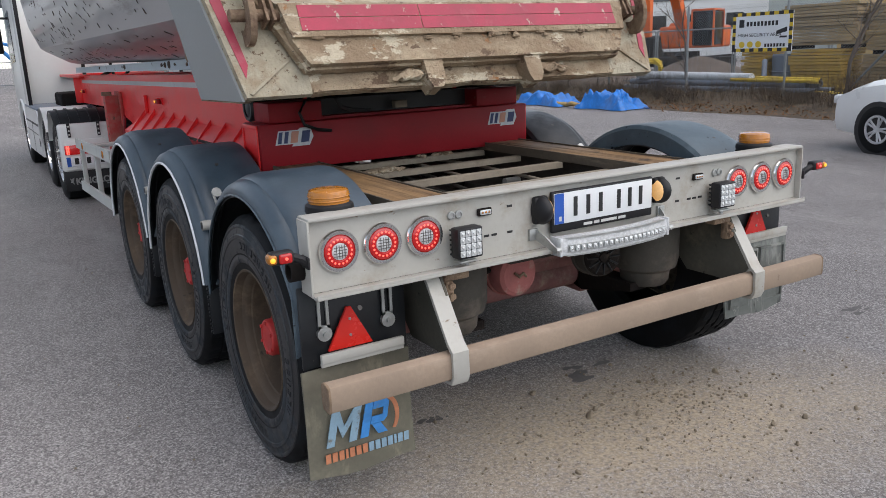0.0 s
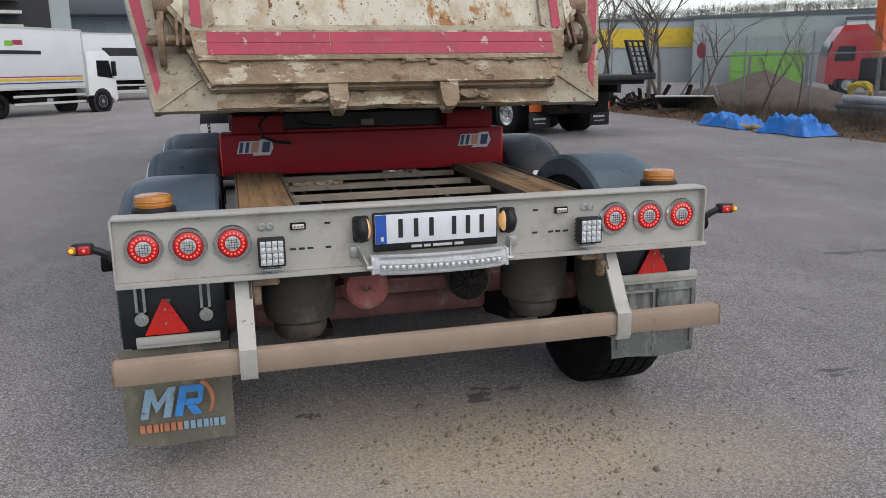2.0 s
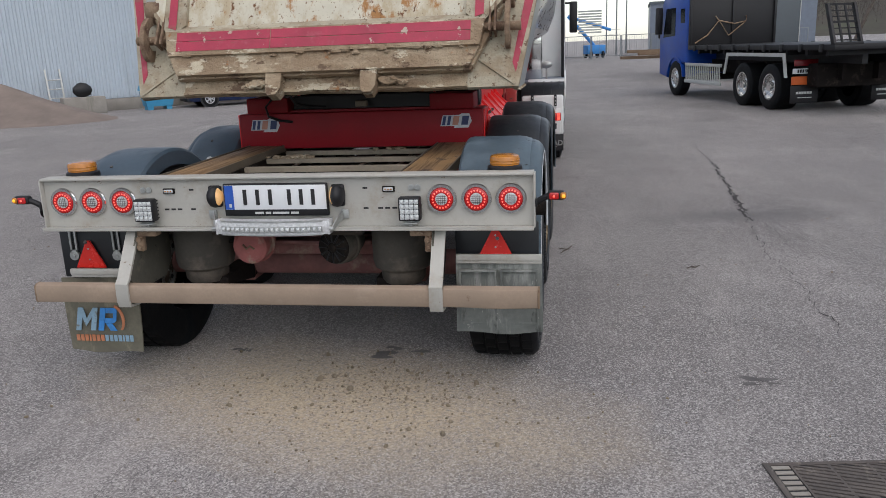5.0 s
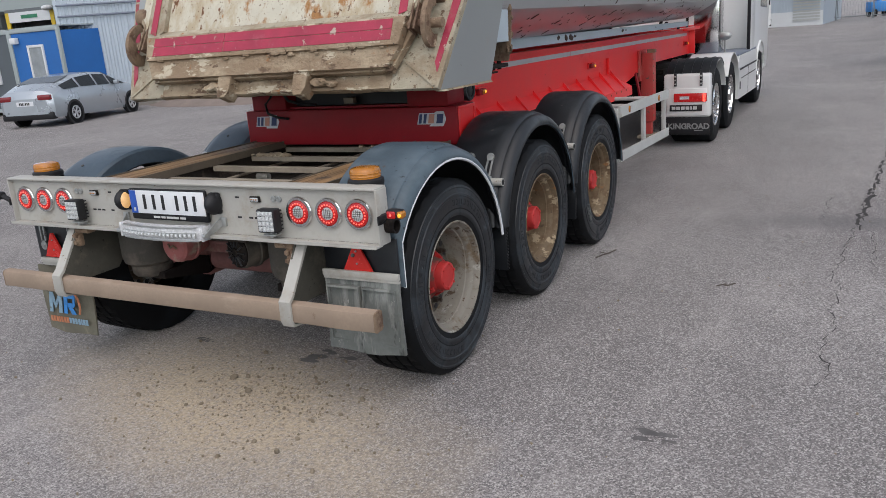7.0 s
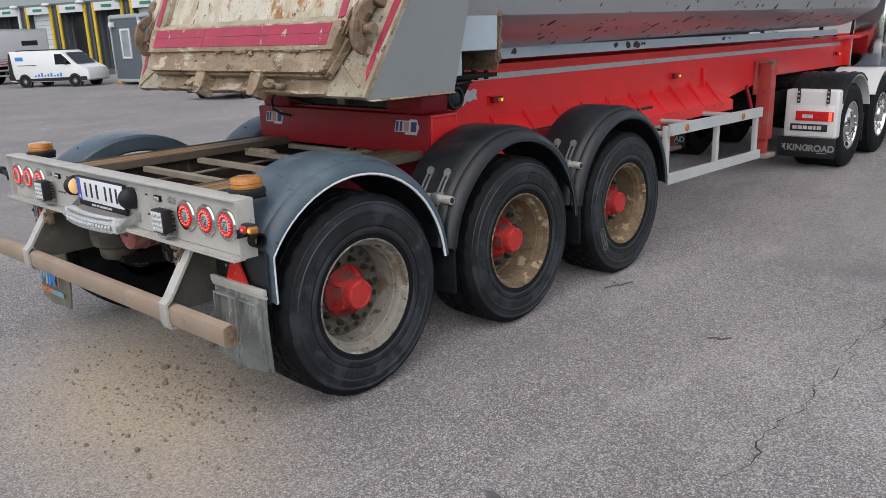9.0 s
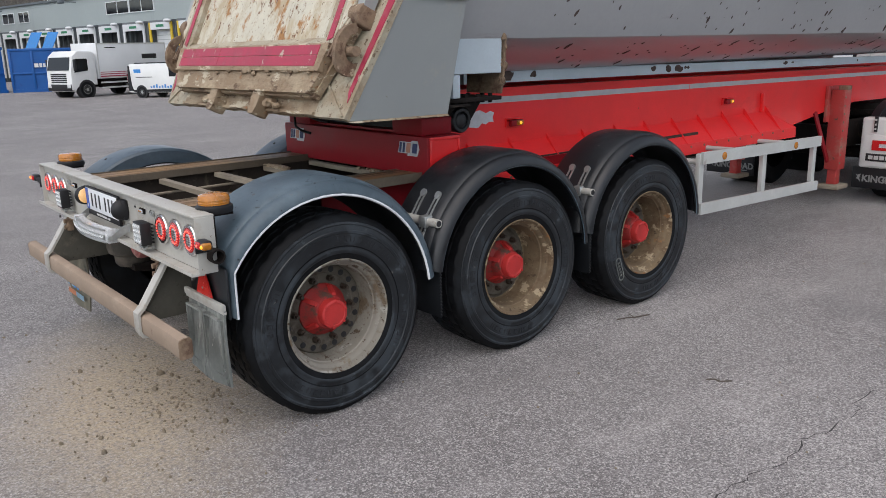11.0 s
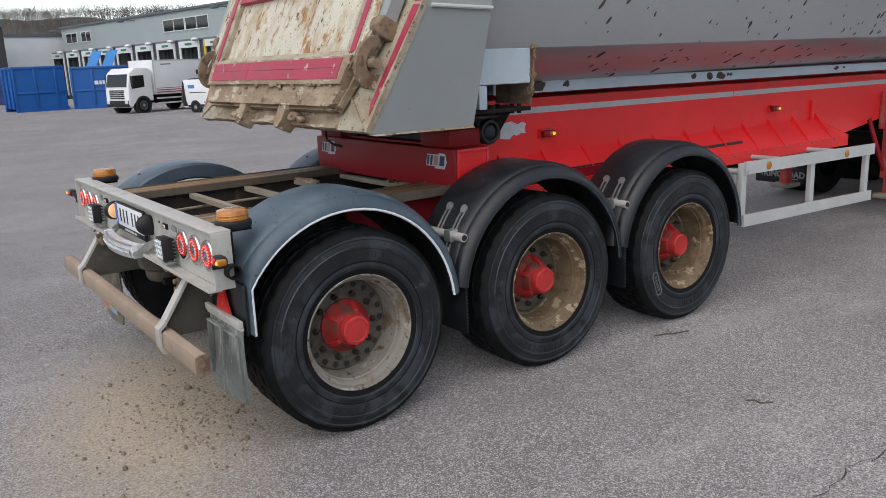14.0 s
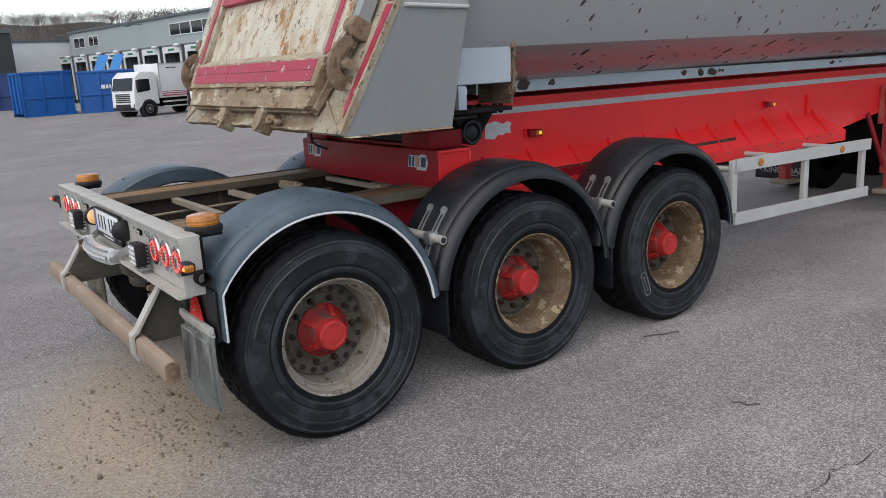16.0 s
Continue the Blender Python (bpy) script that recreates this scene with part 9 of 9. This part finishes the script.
rnd = random.Random(5)
for _ in range(60):
    m = Matrix.Translation((rnd.uniform(13.2, 15.2), rnd.uniform(22, 27), rnd.uniform(0.05, 0.5))) @ Euler((rnd.random() * 3, rnd.random() * 3, rnd.random() * 6)).to_matrix().to_4x4() @ Matrix.Diagonal((rnd.uniform(0.1, 1.2), rnd.uniform(0.05, 0.25), rnd.uniform(0.02, 0.12), 1))
    bmesh.ops.create_cube(bm, size=1, matrix=m)
tagged(part("scrap_pile", bm, "dark", smooth=0), "tangled pile of scrap and offcuts by the fence", "scrap", kind="stuff")


def round_sign():
    s = tagged(empty("round_sign"), "faded red round sign on a steel post", "sign")
    bm = B()
    rod(bm, (FX - 0.1, 21.9, 0), (FX - 0.1, 21.9, 2.5), 0.035, None, 8)
    part("post", bm, "steel_post", s)
    bm = B()
    rod(bm, (FX - 0.17, 21.9, 2.14), (FX - 0.15, 21.9, 2.14), 0.27, None, 28)
    part("disc", bm, "tape", s)


round_sign()
# pipes, coils and formwork boards behind the fence
rnd = random.Random(9)


def stored_pipe(a, b, r, material, label, group, black_end=True):
    bm = B()
    rod(bm, a, b, r, None, 12)
    p = tagged(part("pipe", bm, material), label, "pipe", group)
    if black_end:
        bm = B()
        d = (Vector(b) - Vector(a)).normalized()
        rod(bm, Vector(a) - d * 0.004, Vector(a) + d * 0.02, r * 0.82, None, 12)
        part("open_end", bm, "ink", p)
    return p


for k in range(3):
    for i in range(4 - k):
        z, x = 0.10 + 0.17 * k, 16.15 + 0.20 * i + 0.10 * k
        stored_pipe((x, 9.6 + rnd.uniform(0, 1.6), z + rnd.uniform(0, 0.02)), (x + rnd.uniform(-0.04, 0.04), 16.2 + rnd.uniform(-0.8, 0.6), z), 0.095, "pipe_grey", "long blue-grey plastic pipe stacked behind the fence", "stacked pipes")
stored_pipe((16.40, 12.0, 0.60), (16.46, 16.3, 0.66), 0.12, "foil", "pipe wrapped in white foil on the pipe stack", "stacked pipes", False)
stored_pipe((16.62, 10.1, 0.56), (16.66, 14.2, 0.62), 0.05, "yellow", "thin yellow gas pipe on the pipe stack", "yellow pipes")
stored_pipe((16.28, 9.9, 0.53), (16.30, 12.6, 0.55), 0.05, "yellow", "thin yellow gas pipe on the pipe stack", "yellow pipes")
for k in range(3):
    for i in range(5 - k):
        y0 = 7.4 + rnd.uniform(0, 0.6)
        stored_pipe((15.85 + 0.11 * i + 0.055 * k, y0, 0.055 + 0.10 * k), (15.87 + 0.11 * i + 0.055 * k, y0 + 2.0, 0.055 + 0.10 * k), 0.052, "yellow", "short yellow gas pipe in a pile behind the fence", "yellow pipes")
bm = B()
rod(bm, (16.9, 12.0, 0.10), (18.1, 12.9, 0.98), 0.075, None, 12)
tagged(part("pipe", bm, "pipe_grey"), "blue-grey pipe leaning against the boards", "pipe", "stacked pipes")
bm = B()
hose(bm, [(16.45 + 0.05 * math.sin(k * 1.7), 15.75 + (0.42 + 0.03 * math.sin(k)) * math.cos(k * 0.5), 0.72 + 0.02 * k / 3 + 0.30 * abs(math.sin(k * 0.5))) for k in range(22)], 0.055, 7)
tagged(part("hose_coil", bm, "yellow"), "coil of yellow plastic hose on the pipe stack", "hose")


def board_stack(x, y0, y1, z0, n, thick, material, label):
    """Formwork boards lying on one another, on two bearers."""
    g = tagged(empty("board_stack", pose(x, (y0 + y1) / 2, z0)), label, "boards", "formwork boards")
    w = y1 - y0
    for d in (-0.35, 0.35):
        bm = B()
        box(bm, 0.0, 1.0, d * w - 0.05, d * w + 0.05, 0.0, 0.10)
        part("bearer", bm, "dark", g)
    bm = B()
    box(bm, 0, 1.05, -w / 2, w / 2, 0.0, thick - 0.012, 0.004)
    first = part("board", bm, material, g)
    first.matrix_basis = pose(rnd.uniform(-0.04, 0.04), rnd.uniform(-0.05, 0.05), 0.10)
    for k in range(1, n):
        o = new("board", first.data)
        o.parent, o.matrix_basis = g, pose(rnd.uniform(-0.05, 0.05), rnd.uniform(-0.06, 0.06), 0.10 + k * thick)
    return z0 + 0.10 + n * thick


board_stack(18.2, 13.05, 13.75, 0.0, 15, 0.085, "formwork_yellow", "stack of yellow formwork boards behind the fence")
top = board_stack(18.2, 10.6, 12.15, 0.0, 14, 0.085, "formwork_yellow", "stack of yellow formwork boards behind the fence")
board_stack(18.25, 10.3, 12.5, top, 13, 0.085, "formwork_tan", "weathered formwork boards stacked on yellow ones")
for y0, n1, n2 in ((8.5, 12, 14), (6.5, 16, 10), (4.6, 14, 12)):
    top = board_stack(18.5, y0, y0 + 1.75, 0.0, n1, 0.085, "formwork_tan", "weathered formwork boards behind the fence")
    board_stack(18.55, y0 + 0.1, y0 + 1.65, top, n2, 0.085, "formwork_tan", "weathered formwork boards stacked on others")
bm = B()
lathe(bm, [(0.0005, 0.0), (0.40, 0.0), (0.42, 0.03), (0.41, 0.30), (0.43, 0.32), (0.41, 0.34), (0.41, 0.64), (0.43, 0.66), (0.41, 0.68), (0.42, 1.12), (0.39, 1.16), (0.0005, 1.16)], 28)
drum = tagged(part("storage_drum", bm, "pipe_grey"), "blue-grey plastic drum between the board stacks", "drum")
drum.matrix_basis = pose(18.75, 12.62, 0, 0, -90, 0)


def bare_tree(x, y, h, seed, lean_x=0.0):
    rnd = random.Random(seed)
    t = tagged(empty("bare_tree", pose(x, y, 0)), "slim leafless tree with fine bare twigs", "tree", "bare trees")
    trunk, twigs = B(), B()

    def limb(p, d, length, r, depth, target):
        pts = [p]
        for _ in range(4):
            d = (d + Vector((rnd.gauss(0, 0.12), rnd.gauss(0, 0.12), rnd.gauss(0.05, 0.06)))).normalized()
            pts.append(pts[-1] + d * length / 4)
        for a, b, ra, rb in zip(pts, pts[1:], (r, r * 0.88, r * 0.75, r * 0.62), (r * 0.88, r * 0.75, r * 0.62, r * 0.5)):
            rod(target, a, b, ra, rb, 6 if depth < 2 else 4)
        if depth >= 4:
            return
        for k in range(4 if depth < 2 else 3):
            q = pts[rnd.choice((1, 2, 3, 4))] if depth else pts[rnd.choice((2, 3, 4))]
            nd = (d + Vector((rnd.gauss(0, 0.65), rnd.gauss(0, 0.65), rnd.gauss(0.15, 0.3)))).normalized()
            limb(q, nd, length * rnd.uniform(0.45, 0.7), r * 0.45, depth + 1, twigs)

    limb(Vector((0, 0, 0)), Vector((lean_x, 0, 1)).normalized(), h * 0.55, 0.014 * h, 0, trunk)
    part("trunk", trunk, "bark", t)
    part("crown", twigs, "bark", t, "", 0)


for i, (x, y, h) in enumerate(((14.9, 8.4, 3.8), (15.7, 13.6, 3.0), (15.9, 17.6, 2.8), (15.2, 18.4, 3.4), (14.8, 21.0, 4.2), (14.6, 23.4, 5.5), (15.0, 25.0, 6.0), (14.0, 26.2, 5.5), (16.6, 27.0, 6.5), (15.2, 30.0, 7.0), (14.9, 6.0, 3.0), (17.5, 34.0, 8.0), (14.4, 37.0, 8.0))):
    bare_tree(x, y, h, 20 + i)

# ---- beyond the fence ----
heap("gravel_mound", 20.6, 25.5, 4.6, 5.2, 1.35, "gravelheap", "brown gravel heap behind the fence", 3)
heap("gravel_mound", 24.0, 20.5, 3.5, 4.0, 1.0, "gravelheap", "grey-brown gravel heap behind the fence", 5)
heap("gravel_mound", 27.5, 14.5, 4.0, 4.0, 0.8, "gravelheap", "dark gravel heap behind the fence", 6)
gc = roll_container(40.0, 56.2, -37, 5.7, "green", 2.6)
tagged(gc, "lime green steel container beyond the gravel heaps")
plain_hall("grey_factory", pose(40, 62, 0, 0, 0, -38), 40, 20, 5.6, "facade", "wide grey-blue factory hall beyond the fence")
fb = plain_hall("white_office", pose(64, 62, 0, 0, 0, -40), 18, 14, 9.5, "white_dull", "white office block with a dark window band")
for k in range(4):
    bm = B()
    box(bm, 1.2 + 3.6 * k, 3.8 + 3.6 * k, -0.05, -0.002, 6.3, 7.7)
    part("window", bm, "glass", fb)
yb = plain_hall("yellow_banded_hall", pose(33, 68, 0, 0, 0, -25), 14, 14, 5.6, "facade", "hall with a yellow band beyond the trees")
bm = B()
box(bm, -0.05, 14.05, -0.1, -0.002, 3.2, 4.9)
part("yellow_band", bm, "yellow", yb)
wb = plain_hall("beige_house", pose(48, 30, 0, 0, 0, -62), 22, 12, 6.5, "timber", "beige industrial building beyond the machines")
pb = plain_hall("panel_house", pose(48.6, 53.2, 0, 0, 0, -45), 14, 10, 5.0, "white_dull", "pale panelled building beyond the red truck")
for k in range(4):
    bm = B()
    box(bm, 1.0 + 3.2 * k, 2.4 + 3.2 * k, -0.05, -0.002, 2.6, 3.8)
    part("window", bm, "glass", pb)


def red_cab_truck(x, y, turn):
    t = tagged(empty("red_tractor", pose(x, y, 0, 0, 0, turn)), "red truck cab standing beyond the fence", "truck")
    bm = B()
    prof = [(0.0, 0.8), (0.0, 3.1), (0.4, 3.6), (1.5, 3.55), (1.9, 2.9), (2.2, 1.9), (2.25, 0.6), (1.9, 0.5), (1.7, 0.8)]
    plank(bm, [(-1.23, yy, z) for yy, z in prof], (2.46, 0, 0))
    part("cab", bm, "red_cab", t)
    bm = B()
    for s in (-1, 1):
        plank(bm, [(s * 1.231, 0.85, 1.75), (s * 1.231, 1.9, 1.7), (s * 1.231, 1.7, 2.5), (s * 1.231, 0.85, 2.5)], (s * 0.01, 0, 0))
    plank(bm, [(-1.05, 2.23, 2.0), (1.05, 2.23, 2.0), (1.0, 1.98, 2.8), (-1.0, 1.98, 2.8)], (0, 0.03, 0))
    part("window", bm, "glass", t)
    bm = B()
    box(bm, -0.5, 0.5, -4, 0.3, 0.6, 1.0)
    part("frame", bm, "dark", t)
    for s in (-1, 1):
        for yy in (1.1, -2.8):
            road_wheel(t, s * 1.2, yy, 0.5, 0.4, s, "zinc", 0.05)


red_cab_truck(32.6, 33.2, 60)


def excavator(x, y, turn):
    e = tagged(empty("excavator", pose(x, y, 0, 0, 0, turn)), "orange crawler excavator with a raised boom", "excavator")
    bm = B()
    box(bm, -1.3, 1.5, -1.4, 1.6, 1.25, 2.35, 0.15, None, 3)
    box(bm, 0.1, 1.5, -1.6, 0.2, 1.3, 2.55, 0.12)
    part("house", bm, "orange", e)
    bm = B()
    box(bm, -1.35, -0.25, 0.1, 1.75, 1.35, 3.05, 0.12)
    cab2 = part("cab", bm, "glass", e)
    bm = B()
    for x0 in (-1.37, -0.29):
        for y0 in (0.1, 1.67):
            box(bm, x0, x0 + 0.08, y0, y0 + 0.08, 1.3, 3.08)
    box(bm, -1.37, -0.22, 0.08, 1.77, 3.02, 3.12, 0.02)
    part("cab_frame", bm, "orange", cab2)
    for s in (-1, 1):
        bm = B()
        prof = [(-2.1, 0.45), (-1.8, 0.85), (1.8, 0.85), (2.1, 0.45), (1.8, 0.05), (-1.8, 0.05)]
        plank(bm, [(s * 0.95, yy, z) for yy, z in prof], (s * 0.5, 0, 0))
        part("track", bm, "dark", e)
    bm = B()
    boom = [(1.2, 1.9), (2.6, 4.0), (4.6, 5.1), (6.3, 4.6), (6.3, 4.2), (4.5, 4.55), (2.9, 3.5), (1.6, 1.7)]
    plank(bm, [(0.0, yy, z) for yy, z in boom], (0.45, 0, 0))
    part("boom", bm, "orange", e, "orange boom with dark bars")
    bm = B()
    bars(bm, 0.46, 3.0, 4.25, (1, 1, 1, 1, 1), 0.22, 0.07, 0.28, (0, 1, 0.35), (0.01, 0, 0))
    pieces("character", bm, "ink", e)
    bm = B()
    plank(bm, [(0.05, 6.1, 4.9), (0.05, 6.6, 4.6), (0.05, 6.5, 1.8), (0.05, 6.2, 1.8)], (0.35, 0, 0))
    part("stick", bm, "orange", e)
    bm = B()
    plank(bm, [(-0.3, 6.1, 1.9), (-0.3, 6.8, 1.8), (-0.3, 6.9, 1.0), (-0.3, 6.2, 0.5), (-0.3, 5.6, 0.9)], (1.0, 0, 0))
    part("bucket", bm, "dark", e)


excavator(31.3, 27.0, 113)
for i in range(6):
    bm = B()
    y = 9 + i * 3.5
    for dy in (0, 3.4):
        rod(bm, (20.5, y + dy, 0), (20.5, y + dy, 2.0), 0.03, None, 6)
    rod(bm, (20.5, y, 2.0), (20.5, y + 3.4, 2.0), 0.025, None, 6)
    rod(bm, (20.5, y, 0.2), (20.5, y + 3.4, 0.2), 0.025, None, 6)
    for k in range(16):
        rod(bm, (20.5, y + 0.2 * k + 0.1, 0.2), (20.5, y + 0.2 * k + 0.1, 2.0), 0.005, None, 4)
    pieces("bar", bm, "steel_post", tagged(empty("fence_panel"), "temporary mesh fence panel round the heaps", "fence", "site fence panels"))

# ---- distance ----


def ridge(name, az0, az1, dist, crest, seed, label):
    bm = B()
    rows = []
    n = 90
    for j in range(10):
        f = j / 9
        row = []
        for i in range(n + 1):
            a = radians(az0 + (az1 - az0) * i / n)
            d = dist * (0.78 + 0.35 * f)
            h = crest(i / n) * math.sin(min(1, f * 1.25) * math.pi / 2) + 2.5 * noise.noise(Vector((i * 0.25, f * 4, seed))) * f
            row.append((d * math.sin(a), d * math.cos(a), max(-0.5, h) if j else -0.5))
        rows.append(row)
    sheet(bm, rows)
    tagged(part(name, bm, "hill"), label, "hill", kind="structure")
    rnd = random.Random(seed)
    bm = B()
    for _ in range(3800):
        u, f = rnd.random(), 0.10 + 0.72 * rnd.random()
        a = radians(az0 + (az1 - az0) * u)
        d = dist * (0.78 + 0.35 * f)
        z = crest(u) * math.sin(min(1, f * 1.25) * math.pi / 2) - 0.6
        h = rnd.uniform(3.0, 6.0)
        p = Vector((d * math.sin(a), d * math.cos(a), z))
        side = Vector((math.cos(a), -math.sin(a), 0))
        up = Vector((0, 0, 1))
        w = side * 0.07
        bm.faces.new([bm.verts.new(p - w), bm.verts.new(p + w), bm.verts.new(p + up * h)])
        for k in range(20):
            g = rnd.gauss(0, 0.16)
            q = p + side * h * g + up * h * min(1.02, max(0.25, rnd.gauss(0.62, 0.18)))
            t = side * (g * h * 0.5 + rnd.gauss(0, 0.4)) + up * rnd.uniform(0.3, 1.2)
            w = side.lerp(up, rnd.random() * 0.5) * rnd.uniform(0.03, 0.11)
            bm.faces.new([bm.verts.new(q - w), bm.verts.new(q + w), bm.verts.new(q + t)])
    tagged(part("far_trees", bm, "far_twig", smooth=0), "far leafless winter wood on the hillside", "trees", kind="stuff")


ridge("hill_west", -104, -52, 330, lambda u: 15 + 9 * math.sin(u * 2.2 + 0.3), 3, "brown wooded hillside behind the halls")
ridge("hill_east", 14, 75, 340, lambda u: 15 + 7 * math.sin(u * 3.0), 8, "dark wooded hillside beyond the factories")
ridge("hill_rear", 110, 250, 300, lambda u: 8 + 4 * math.sin(u * 6), 12, "low wooded rise behind the yard")
